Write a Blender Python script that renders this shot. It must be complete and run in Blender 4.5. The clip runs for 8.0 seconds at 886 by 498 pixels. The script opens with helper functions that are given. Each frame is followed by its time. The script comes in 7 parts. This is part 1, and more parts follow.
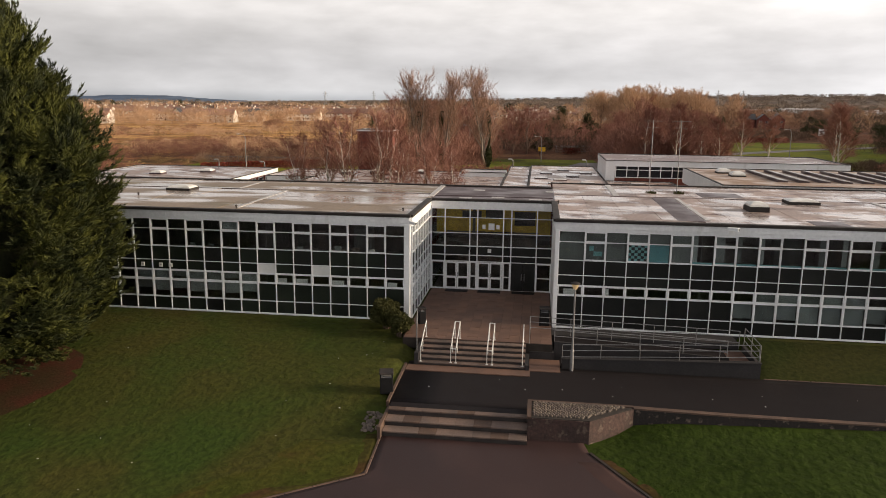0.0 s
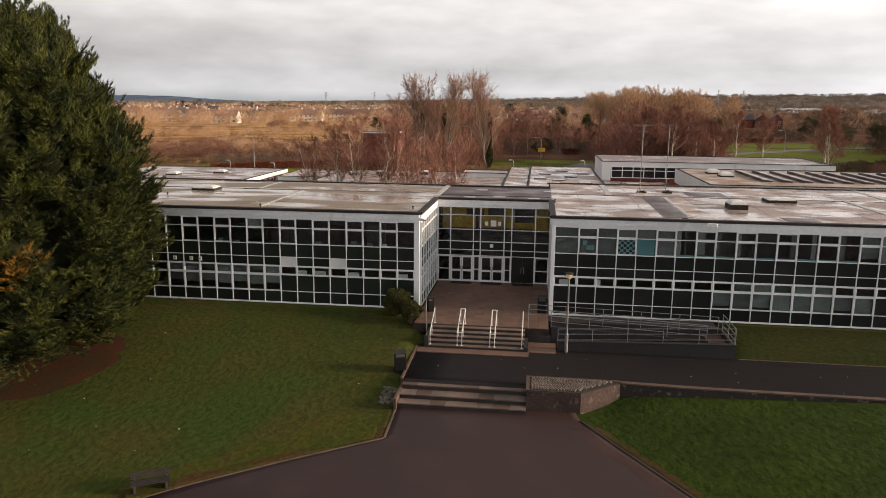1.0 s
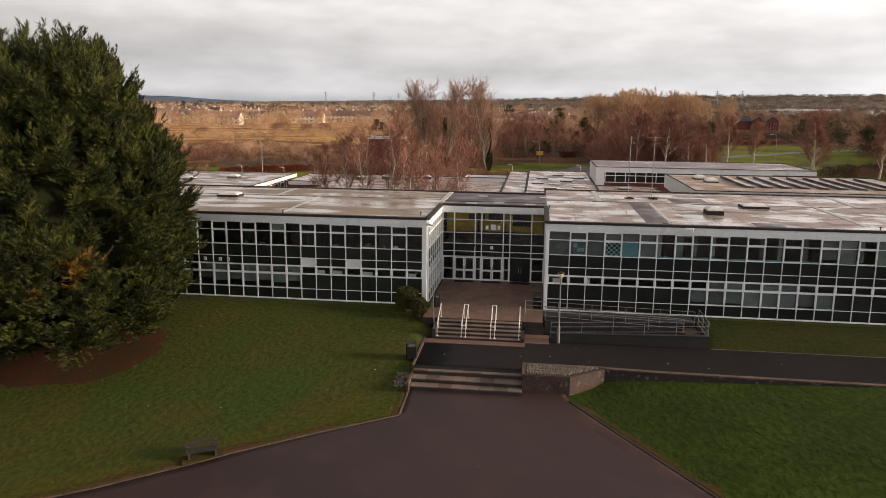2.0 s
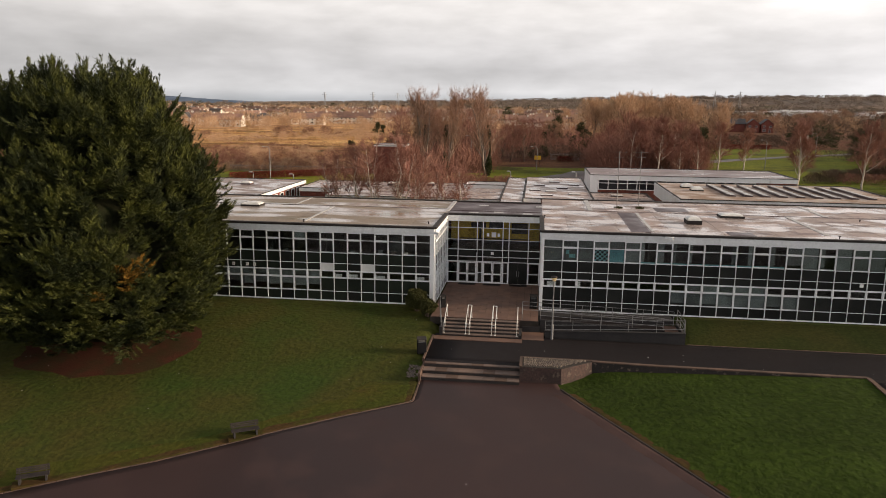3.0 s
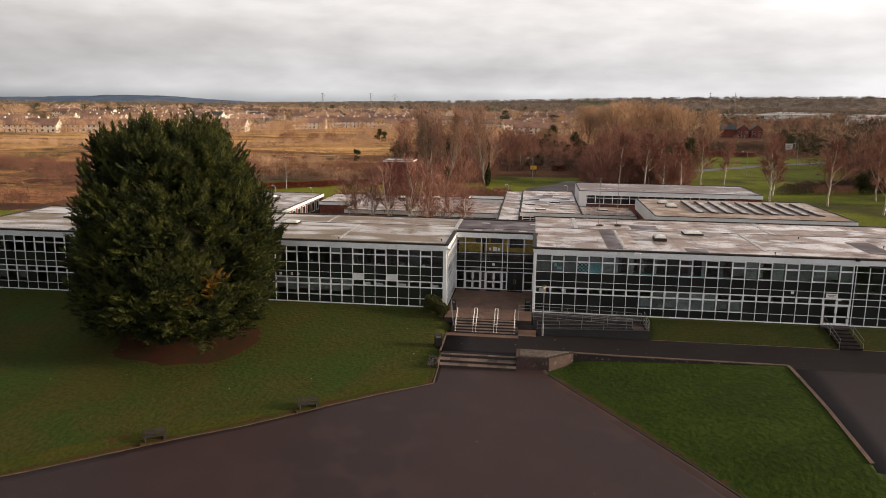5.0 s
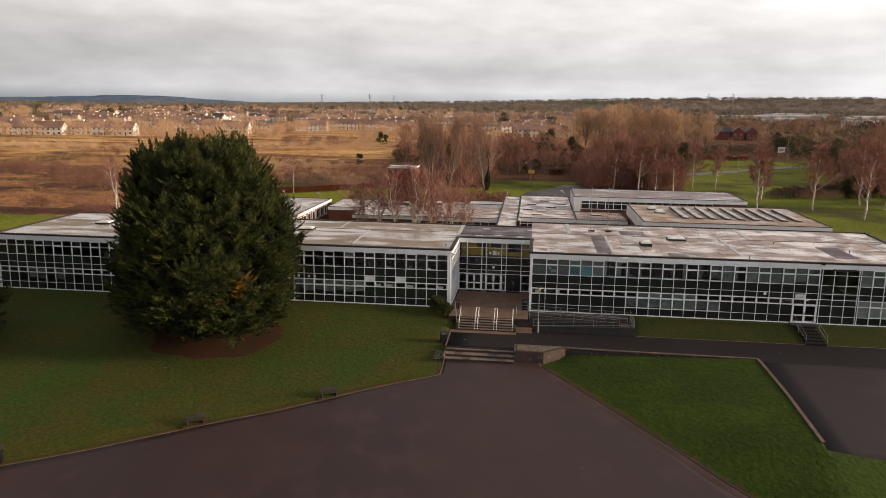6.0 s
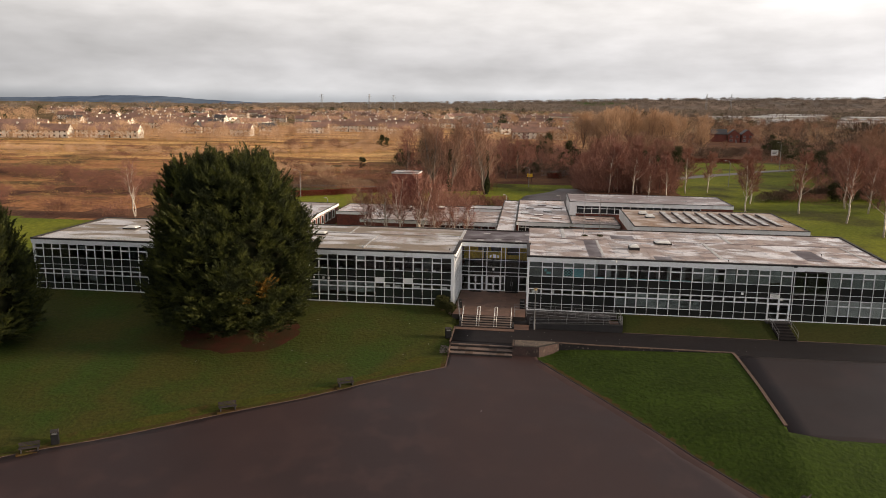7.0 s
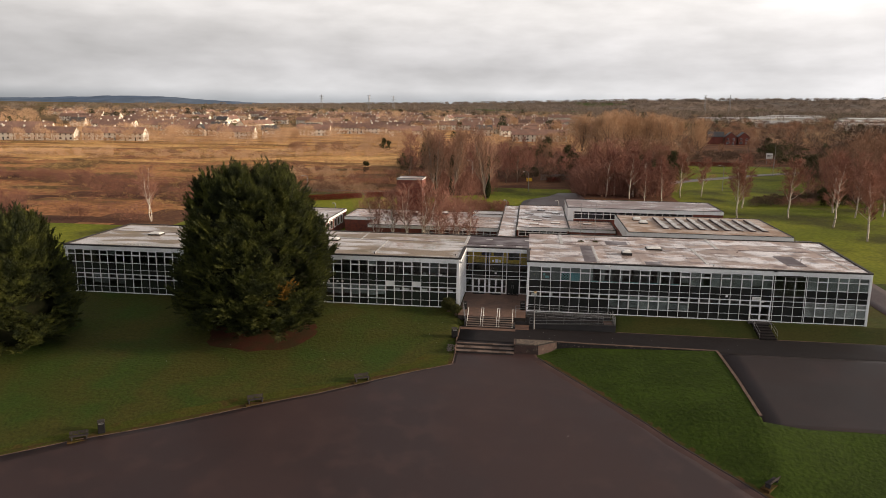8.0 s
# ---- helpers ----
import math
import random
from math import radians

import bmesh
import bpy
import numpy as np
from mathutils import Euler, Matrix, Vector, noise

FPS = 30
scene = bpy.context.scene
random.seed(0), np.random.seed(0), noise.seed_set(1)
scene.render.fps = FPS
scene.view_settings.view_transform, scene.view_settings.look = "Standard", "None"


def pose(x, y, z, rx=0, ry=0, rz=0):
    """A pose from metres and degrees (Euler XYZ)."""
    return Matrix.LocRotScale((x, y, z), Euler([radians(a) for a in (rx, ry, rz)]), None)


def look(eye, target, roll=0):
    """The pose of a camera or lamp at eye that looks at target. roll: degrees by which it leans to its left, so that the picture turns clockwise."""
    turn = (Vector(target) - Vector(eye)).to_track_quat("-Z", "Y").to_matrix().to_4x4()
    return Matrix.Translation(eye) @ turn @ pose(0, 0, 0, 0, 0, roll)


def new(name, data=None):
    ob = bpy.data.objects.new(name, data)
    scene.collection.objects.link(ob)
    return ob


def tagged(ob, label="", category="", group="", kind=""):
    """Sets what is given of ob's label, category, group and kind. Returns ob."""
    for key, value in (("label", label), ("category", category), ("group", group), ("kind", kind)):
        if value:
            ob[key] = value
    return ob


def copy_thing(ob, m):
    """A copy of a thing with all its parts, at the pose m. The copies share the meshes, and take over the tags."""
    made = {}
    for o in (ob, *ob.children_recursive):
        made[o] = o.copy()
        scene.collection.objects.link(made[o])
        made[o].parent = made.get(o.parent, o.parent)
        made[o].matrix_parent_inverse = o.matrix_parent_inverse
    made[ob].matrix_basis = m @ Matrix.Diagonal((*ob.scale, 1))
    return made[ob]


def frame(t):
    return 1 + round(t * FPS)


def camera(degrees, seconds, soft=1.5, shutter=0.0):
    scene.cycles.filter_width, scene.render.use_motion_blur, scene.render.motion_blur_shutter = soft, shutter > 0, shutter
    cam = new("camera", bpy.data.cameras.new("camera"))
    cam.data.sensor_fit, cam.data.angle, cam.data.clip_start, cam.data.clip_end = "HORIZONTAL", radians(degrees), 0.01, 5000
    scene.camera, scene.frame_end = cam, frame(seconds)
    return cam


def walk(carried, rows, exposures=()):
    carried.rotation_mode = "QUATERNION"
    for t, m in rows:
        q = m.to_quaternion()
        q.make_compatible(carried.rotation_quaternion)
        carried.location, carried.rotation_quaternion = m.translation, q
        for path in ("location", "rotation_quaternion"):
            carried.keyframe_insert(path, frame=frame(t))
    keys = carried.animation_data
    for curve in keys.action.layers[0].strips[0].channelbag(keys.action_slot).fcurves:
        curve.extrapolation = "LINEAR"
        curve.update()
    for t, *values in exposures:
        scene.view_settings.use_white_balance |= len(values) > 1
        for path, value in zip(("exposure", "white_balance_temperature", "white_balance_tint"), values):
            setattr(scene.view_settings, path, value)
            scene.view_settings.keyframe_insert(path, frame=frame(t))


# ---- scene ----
cam = camera(62.02, 8.0, soft=0.9)
# seconds, eye, yaw, pitch, roll
ROWS = [
    (0, -1.663, -43.075, 13.064, 7.247, -11.202, 0.634),
    (0.5, -1.613, -45.105, 13.206, 7.290, -11.206, 0.587),
    (1, -1.500, -47.431, 13.548, 7.298, -11.209, 0.569),
    (1.5, -1.372, -49.986, 14.067, 7.279, -11.213, 0.572),
    (2, -1.256, -52.723, 14.738, 7.241, -11.216, 0.591),
    (2.5, -1.166, -55.606, 15.530, 7.188, -11.220, 0.619),
    (3, -1.102, -58.607, 16.413, 7.126, -11.223, 0.650),
    (3.5, -1.057, -61.711, 17.356, 7.060, -11.226, 0.682),
    (4, -1.019, -64.905, 18.329, 6.994, -11.229, 0.711),
    (4.5, -0.974, -68.176, 19.309, 6.930, -11.231, 0.735),
    (5, -0.910, -71.516, 20.276, 6.872, -11.234, 0.752),
    (5.5, -0.822, -74.909, 21.218, 6.820, -11.236, 0.762),
    (6, -0.711, -78.334, 22.135, 6.775, -11.238, 0.766),
    (6.5, -0.593, -81.762, 23.033, 6.738, -11.240, 0.766),
    (7, -0.499, -85.152, 23.936, 6.708, -11.241, 0.764),
    (7.5, -0.479, -88.448, 24.881, 6.683, -11.242, 0.763),
    (8, -0.607, -91.577, 25.919, 6.661, -11.241, 0.767),
]
walk(cam, [(t, pose(x, y, z, 0, 0, yaw) @ pose(0, 0, 0, 90 + pitch) @ pose(0, 0, 0, 0, 0, roll)) for t, x, y, z, yaw, pitch, roll in ROWS], [(0.0, 0.14, 6800, 13), (8.0, 0.14, 6800, 13)])

# ---- light ----
SUN_EL, SUN_AZ = 14.0, 90.0  # degrees; azimuth clockwise from +y
world = bpy.data.worlds.new("overcast_sky")
scene.world = world
world.use_nodes = True


def link(tree, a, b):
    tree.links.new(a, b)


def make_sky(tree):
    n = tree.nodes
    n.clear()
    out = n.new("ShaderNodeOutputWorld")
    bg = n.new("ShaderNodeBackground")
    sky = n.new("ShaderNodeTexSky")
    sky.sky_type, sky.sun_disc = "NISHITA", False
    sky.sun_elevation, sky.sun_rotation = radians(SUN_EL), radians(SUN_AZ)
    sky_bg = n.new("ShaderNodeBackground")
    sky_bg.inputs["Strength"].default_value = 0.06
    link(tree, sky.outputs[0], sky_bg.inputs["Color"])
    co = n.new("ShaderNodeTexCoord")
    sep = n.new("ShaderNodeSeparateXYZ")
    link(tree, co.outputs["Generated"], sep.inputs[0])
    # long flat bands of stratus, seen edge on near the horizon
    band = n.new("ShaderNodeMapping")
    band.inputs["Scale"].default_value = (2.0, 2.0, 13.0)
    link(tree, co.outputs["Generated"], band.inputs["Vector"])
    nz = n.new("ShaderNodeTexNoise")
    nz.inputs["Scale"].default_value, nz.inputs["Detail"].default_value, nz.inputs["Roughness"].default_value = 1.4, 6.0, 0.45
    link(tree, band.outputs[0], nz.inputs["Vector"])
    puff = n.new("ShaderNodeMapping")
    puff.inputs["Scale"].default_value = (5.0, 5.0, 16.0)
    link(tree, co.outputs["Generated"], puff.inputs["Vector"])
    nz2 = n.new("ShaderNodeTexNoise")
    nz2.inputs["Scale"].default_value, nz2.inputs["Detail"].default_value = 2.4, 8.0
    link(tree, puff.outputs[0], nz2.inputs["Vector"])
    # brightness climbs with height
    up = n.new("ShaderNodeMapRange")
    up.inputs[1].default_value, up.inputs[2].default_value = 0.0, 0.60
    up.inputs[3].default_value, up.inputs[4].default_value = 0.0, 1.0
    link(tree, sep.outputs["Z"], up.inputs[0])
    level = n.new("ShaderNodeValToRGB")
    ramp = level.color_ramp
    ramp.elements[0].position, ramp.elements[0].color = 0.0, (0.46, 0.50, 0.54, 1)
    ramp.elements[1].position, ramp.elements[1].color = 1.0, (0.45, 0.455, 0.47, 1)
    for at, c in ((0.025, (0.716, 0.740, 0.770)), (0.07, (0.645, 0.658, 0.684)), (0.13, (0.710, 0.714, 0.728)), (0.20, (0.94, 0.935, 0.93)), (0.30, (0.84, 0.835, 0.83)), (0.55, (0.57, 0.575, 0.585))):
        e = ramp.elements.new(at)
        e.color = (*c, 1)
    link(tree, up.outputs[0], level.inputs[0])
    # darker towards the west (-x), lighter towards the east
    side = n.new("ShaderNodeMapRange")
    side.inputs[1].default_value, side.inputs[2].default_value = -0.6, 0.5
    side.inputs[3].default_value, side.inputs[4].default_value = 0.74, 1.20
    link(tree, sep.outputs["X"], side.inputs[0])
    gain = n.new("ShaderNodeMapRange")
    gain.inputs[1].default_value, gain.inputs[2].default_value = 0.30, 0.70
    gain.inputs[3].default_value, gain.inputs[4].default_value = 0.86, 1.14
    link(tree, nz.outputs["Fac"], gain.inputs[0])
    gain2 = n.new("ShaderNodeMapRange")
    gain2.inputs[1].default_value, gain2.inputs[2].default_value = 0.3, 0.7
    gain2.inputs[3].default_value, gain2.inputs[4].default_value = 0.90, 1.10
    link(tree, nz2.outputs["Fac"], gain2.inputs[0])
    m1, m2 = n.new("ShaderNodeMath"), n.new("ShaderNodeMath")
    m1.operation = m2.operation = "MULTIPLY"
    link(tree, side.outputs[0], m1.inputs[0])
    link(tree, gain.outputs[0], m1.inputs[1])
    link(tree, m1.outputs[0], m2.inputs[0])
    link(tree, gain2.outputs[0], m2.inputs[1])
    link(tree, level.outputs[0], bg.inputs["Color"])
    link(tree, m2.outputs[0], bg.inputs["Strength"])
    add = n.new("ShaderNodeMixShader")
    add.inputs[0].default_value = 0.92
    link(tree, sky_bg.outputs[0], add.inputs[1])
    link(tree, bg.outputs[0], add.inputs[2])
    link(tree, add.outputs[0], out.inputs[0])


make_sky(world.node_tree)
sun = new("sun", bpy.data.lights.new("sun", "SUN"))
sun.data.energy, sun.data.angle, sun.data.color = 5.0, radians(12), (1.0, 0.83, 0.62)
_az, _el = radians(SUN_AZ), radians(SUN_EL)
sun.matrix_basis = look((0, 0, 60), (-60 * math.sin(_az) * math.cos(_el), -60 * math.cos(_az) * math.cos(_el), 60 - 60 * math.sin(_el)))

# ---- materials ----
MATS = {}


def mat(name, col, col2=None, rough=0.7, scale=0.5, fine=12.0, bump=0.15, metal=0.0, spec=0.5, grain=0.25, rand=0.0, rough2=None, stretch=(1, 1, 1), sharp=(0.35, 0.65), fine_stretch=(1, 1, 1), third=None, third_scale=4.0, third_at=(0.62, 0.72), deep=0.03):
    """Two scales of colour variation, fine relief and, with rough2, patches of another gloss."""
    m = bpy.data.materials.new(name)
    m.use_nodes = True
    t = m.node_tree
    n = t.nodes
    b = n["Principled BSDF"]
    co = n.new("ShaderNodeNewGeometry")
    mp = n.new("ShaderNodeMapping")
    mp.inputs["Scale"].default_value = stretch
    link(t, co.outputs["Position"], mp.inputs["Vector"])
    big = n.new("ShaderNodeTexNoise")
    big.inputs["Scale"].default_value, big.inputs["Detail"].default_value = scale, 6.0
    link(t, mp.outputs[0], big.inputs["Vector"])
    sel = n.new("ShaderNodeMapRange")
    sel.interpolation_type = "SMOOTHSTEP"
    sel.inputs[1].default_value, sel.inputs[2].default_value = sharp
    link(t, big.outputs["Fac"], sel.inputs[0])
    mix = n.new("ShaderNodeMix")
    mix.data_type = "RGBA"
    mix.inputs[6].default_value, mix.inputs[7].default_value = (*col, 1), (*(col2 or col), 1)
    link(t, sel.outputs[0], mix.inputs[0])
    last = mix.outputs[2]
    if third:
        tn = n.new("ShaderNodeTexNoise")
        tn.inputs["Scale"].default_value, tn.inputs["Detail"].default_value = third_scale, 5.0
        link(t, mp.outputs[0], tn.inputs["Vector"])
        ts = n.new("ShaderNodeMapRange")
        ts.inputs[1].default_value, ts.inputs[2].default_value = third_at
        link(t, tn.outputs["Fac"], ts.inputs[0])
        mx = n.new("ShaderNodeMix")
        mx.data_type = "RGBA"
        mx.inputs[7].default_value = (*third, 1)
        link(t, ts.outputs[0], mx.inputs[0])
        link(t, last, mx.inputs[6])
        last = mx.outputs[2]
    mp2 = n.new("ShaderNodeMapping")
    mp2.inputs["Scale"].default_value = fine_stretch
    link(t, co.outputs["Position"], mp2.inputs["Vector"])
    fn = n.new("ShaderNodeTexNoise")
    fn.inputs["Scale"].default_value, fn.inputs["Detail"].default_value = fine, 4.0
    link(t, mp2.outputs[0], fn.inputs["Vector"])
    gr = n.new("ShaderNodeMapRange")
    gr.inputs[1].default_value, gr.inputs[2].default_value = 0.25, 0.75
    gr.inputs[3].default_value, gr.inputs[4].default_value = 1 - grain, 1 + grain
    link(t, fn.outputs["Fac"], gr.inputs[0])
    val = gr.outputs[0]
    if rand:
        oi = n.new("ShaderNodeObjectInfo")
        rr = n.new("ShaderNodeMapRange")
        rr.inputs[3].default_value, rr.inputs[4].default_value = 1 - rand, 1 + rand
        link(t, oi.outputs["Random"], rr.inputs[0])
        mm = n.new("ShaderNodeMath")
        mm.operation = "MULTIPLY"
        link(t, val, mm.inputs[0])
        link(t, rr.outputs[0], mm.inputs[1])
        val = mm.outputs[0]
    mul = n.new("ShaderNodeVectorMath")
    mul.operation = "SCALE"
    link(t, last, mul.inputs[0])
    link(t, val, mul.inputs["Scale"])
    link(t, mul.outputs[0], b.inputs["Base Color"])
    b.inputs["Roughness"].default_value, b.inputs["Metallic"].default_value = rough, metal
    b.inputs["Specular IOR Level"].default_value = spec
    if rough2 is not None:
        rg = n.new("ShaderNodeMapRange")
        rg.inputs[3].default_value, rg.inputs[4].default_value = rough, rough2
        link(t, sel.outputs[0], rg.inputs[0])
        link(t, rg.outputs[0], b.inputs["Roughness"])
    if bump:
        bp = n.new("ShaderNodeBump")
        bp.inputs["Strength"].default_value, bp.inputs["Distance"].default_value = bump, deep
        link(t, fn.outputs["Fac"], bp.inputs["Height"])
        link(t, bp.outputs[0], b.inputs["Normal"])
    MATS[name] = m
    return m


def island_mat(name, col, col2, rough=0.8, spec=0.2, scale=0.25, island=0.55, span=(0.0, 1.0)):
    """Foliage and twigs: each leaf or twig takes a shade of its own."""
    m = bpy.data.materials.new(name)
    m.use_nodes = True
    t = m.node_tree
    n = t.nodes
    b = n["Principled BSDF"]
    g = n.new("ShaderNodeNewGeometry")
    nz = n.new("ShaderNodeTexNoise")
    nz.inputs["Scale"].default_value = scale
    link(t, g.outputs["Position"], nz.inputs["Vector"])
    av = n.new("ShaderNodeMath")
    av.operation = "MULTIPLY_ADD"
    av.inputs[1].default_value = island
    link(t, g.outputs["Random Per Island"], av.inputs[0])
    hf = n.new("ShaderNodeMapRange")
    hf.inputs[1].default_value, hf.inputs[2].default_value, hf.inputs[4].default_value = *span, 1.05 - island
    link(t, nz.outputs["Fac"], hf.inputs[0])
    link(t, hf.outputs[0], av.inputs[2])
    mix = n.new("ShaderNodeMix")
    mix.data_type = "RGBA"
    mix.inputs[6].default_value, mix.inputs[7].default_value = (*col, 1), (*col2, 1)
    link(t, av.outputs[0], mix.inputs[0])
    link(t, mix.outputs[2], b.inputs["Base Color"])
    b.inputs["Roughness"].default_value, b.inputs["Specular IOR Level"].default_value = rough, spec
    return m


def glass_mat(name, tint, rough=0.02):
    m = bpy.data.materials.new(name)
    m.use_nodes = True
    b = m.node_tree.nodes["Principled BSDF"]
    b.inputs["Base Color"].default_value = (*tint, 1)
    b.inputs["Transmission Weight"].default_value = 1.0
    b.inputs["Roughness"].default_value, b.inputs["IOR"].default_value = rough, 1.45
    return m


white = mat("white_paint", (0.84, 0.86, 0.88), (0.78, 0.79, 0.80), rough=0.45, scale=0.7, fine=9, bump=0.03, grain=0.07, third=(0.52, 0.51, 0.48), third_scale=2.2, third_at=(0.68, 0.90), stretch=(1, 1, 0.4))
fascia_white = mat("fascia_white", (0.84, 0.855, 0.87), (0.74, 0.75, 0.76), rough=0.5, scale=0.35, fine=6, bump=0.05, grain=0.08, third=(0.42, 0.41, 0.39), third_scale=1.1, third_at=(0.64, 0.88), stretch=(1, 1, 0.25))
dark_trim = mat("dark_roof_trim", (0.022, 0.019, 0.018), (0.040, 0.033, 0.030), rough=0.7, scale=1.5, fine=20, bump=0.1, spec=0.3)
spandrel = mat("spandrel_panel", (0.011, 0.0115, 0.0105), (0.017, 0.0175, 0.016), rough=0.4, scale=0.6, fine=10, bump=0.02, grain=0.15, rand=0.35, spec=0.22)
spandrel_green = mat("spandrel_panel_green", (0.012, 0.0155, 0.011), (0.017, 0.022, 0.015), rough=0.42, scale=0.6, fine=10, bump=0.02, grain=0.15, rand=0.3, spec=0.22)
glass = glass_mat("window_glass", (0.80, 0.84, 0.83))
blind_grey = mat("blind_grey", (0.225, 0.255, 0.25), (0.18, 0.20, 0.195), rough=0.8, scale=1.0, fine=4, bump=0.05, grain=0.15, rand=0.4, fine_stretch=(14, 1, 0.1))
blind_pale = mat("blind_pale", (0.42, 0.43, 0.42), (0.34, 0.35, 0.34), rough=0.8, scale=1.0, fine=4, bump=0.05, grain=0.12, rand=0.2, fine_stretch=(14, 1, 0.1))
blind_teal = mat("blind_teal", (0.14, 0.37, 0.41), (0.11, 0.31, 0.35), rough=0.8, scale=1.0, fine=4, bump=0.05, grain=0.12)
poster_light = mat("poster_light", (0.16, 0.40, 0.42), (0.2, 0.44, 0.45), rough=0.7, fine=8, bump=0)
poster_dark = mat("poster_dark", (0.01, 0.02, 0.025), rough=0.7, fine=8, bump=0)
paper = mat("paper_white", (0.78, 0.78, 0.76), (0.7, 0.7, 0.68), rough=0.8, fine=5, bump=0, grain=0.05)
room = mat("room_wall", (0.16, 0.15, 0.14), (0.10, 0.10, 0.095), rough=0.9, scale=0.4, fine=3, bump=0)
room_yellow = mat("room_wall_yellow", (0.75, 0.50, 0.06), (0.66, 0.43, 0.05), rough=0.7, scale=0.5, fine=3, bump=0)
furniture = mat("dark_furniture", (0.05, 0.045, 0.04), (0.12, 0.10, 0.08), rough=0.6, scale=0.8)
brick = mat("red_brick", (0.20, 0.055, 0.035), (0.13, 0.04, 0.03), rough=0.85, scale=2, fine=18, bump=0.3, grain=0.3, fine_stretch=(1, 1, 3))
# Wet patches: lower roughness, and part of the sky's sheen in paler colour.
roof_felt = mat("roof_felt_wet", (0.31, 0.225, 0.190), (0.44, 0.365, 0.335), rough=0.5, rough2=0.12, scale=0.55, fine=5, bump=0.02, grain=0.25, spec=0.6, sharp=(0.44, 0.58), stretch=(0.55, 0.8, 1), third=(0.155, 0.098, 0.082), third_scale=0.75, third_at=(0.54, 0.62), rand=0.20)
roof_hall = mat("roof_felt_hall", (0.20, 0.145, 0.138), (0.36, 0.30, 0.285), rough=0.5, rough2=0.2, scale=0.3, fine=5, bump=0.03, grain=0.22, spec=0.55, sharp=(0.50, 0.62), stretch=(0.6, 1.2, 1), third=(0.12, 0.082, 0.076), third_scale=0.6, third_at=(0.54, 0.62))
roof_moss = mat("roof_felt_mossy", (0.235, 0.178, 0.128), (0.40, 0.345, 0.315), rough=0.6, rough2=0.10, scale=0.33, fine=5, bump=0.02, grain=0.22, sharp=(0.44, 0.56), spec=0.6, stretch=(0.35, 1.0, 1), third=(0.180, 0.138, 0.078), third_scale=0.3, third_at=(0.52, 0.62), rand=0.08)
roof_dark = mat("roof_felt_dark", (0.060, 0.038, 0.042), (0.095, 0.066, 0.068), rough=0.6, rough2=0.35, scale=0.4, fine=6, bump=0.06)
roof_brown = mat("roof_felt_brown", (0.27, 0.175, 0.12), (0.42, 0.33, 0.27), rough=0.8, rough2=0.4, scale=0.4, fine=5, bump=0.08, third=(0.14, 0.09, 0.062), third_scale=0.6)
flashing = mat("roof_flashing", (0.48, 0.46, 0.44), (0.36, 0.34, 0.33), rough=0.45, scale=1.2, fine=10, bump=0.05)
dome_white = mat("dome_white", (0.74, 0.73, 0.70), (0.6, 0.58, 0.54), rough=0.3, scale=1.5, fine=10, bump=0.02, grain=0.06)
panel_grey = mat("rooflight_panel", (0.40, 0.39, 0.38), (0.26, 0.25, 0.24), rough=0.3, rough2=0.5, scale=0.5, fine=8, bump=0.03, rand=0.15)
steel = mat("galvanised_steel", (0.27, 0.27, 0.275), (0.20, 0.20, 0.205), rough=0.5, metal=0.3, scale=3, fine=30, bump=0.02, grain=0.1)
white_rail = mat("white_rail_paint", (0.76, 0.76, 0.74), (0.62, 0.61, 0.58), rough=0.4, scale=3, fine=25, bump=0.02, grain=0.08)
black_plastic = mat("black_plastic", (0.006, 0.006, 0.007), (0.010, 0.010, 0.011), rough=0.7, scale=2, fine=20, bump=0.03, spec=0.2)
tarmac = mat("tarmac_damp", (0.0372, 0.0182, 0.0170), (0.0292, 0.0148, 0.0142), rough=0.62, rough2=0.5, scale=0.09, fine=26, bump=0.25, grain=0.18, spec=0.42, third=(0.0425, 0.0212, 0.0192), third_scale=0.4, third_at=(0.52, 0.66))
tarmac_mid = mat("tarmac_car_park", (0.0235, 0.0138, 0.0135), (0.0175, 0.0108, 0.0108), rough=0.66, rough2=0.52, scale=0.08, fine=24, bump=0.25, grain=0.2, spec=0.35, third=(0.0300, 0.0165, 0.0155), third_scale=0.12, third_at=(0.50, 0.66))
silt = mat("silt_tarmac", (0.058, 0.030, 0.026), (0.044, 0.022, 0.020), rough=0.75, scale=0.5, fine=20, bump=0.2, grain=0.2, spec=0.3)
# Base darker than damp tarmac alone: the school's shade is in it.
tarmac_dark_shade = mat("tarmac_dark_shade", (0.0125, 0.0088, 0.0092), (0.0100, 0.0072, 0.0078), rough=0.72, rough2=0.6, scale=0.2, fine=24, bump=0.25, grain=0.2, spec=0.22)
tarmac_far = mat("road_tarmac", (0.115, 0.095, 0.095), (0.085, 0.070, 0.070), rough=0.6, scale=0.1, fine=12, bump=0.1)
paver = mat("deck_paver", (0.1604, 0.0877, 0.0598), (0.1230, 0.0705, 0.0513), rough=0.6, scale=0.6, fine=14, bump=0.15, grain=0.2, rand=0.16)
joint = mat("joint_sand", (0.020, 0.015, 0.012), (0.032, 0.024, 0.019), rough=0.9, scale=2, fine=20)
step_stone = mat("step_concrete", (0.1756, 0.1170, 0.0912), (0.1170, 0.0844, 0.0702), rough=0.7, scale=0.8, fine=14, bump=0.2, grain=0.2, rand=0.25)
# Step concrete darkened for risers: shade on upright faces put in the colour.
step_riser = mat("step_riser_shaded", (0.0224, 0.0176, 0.0160), (0.0336, 0.0264, 0.0240), rough=0.75, scale=1.2, fine=14, bump=0.2)
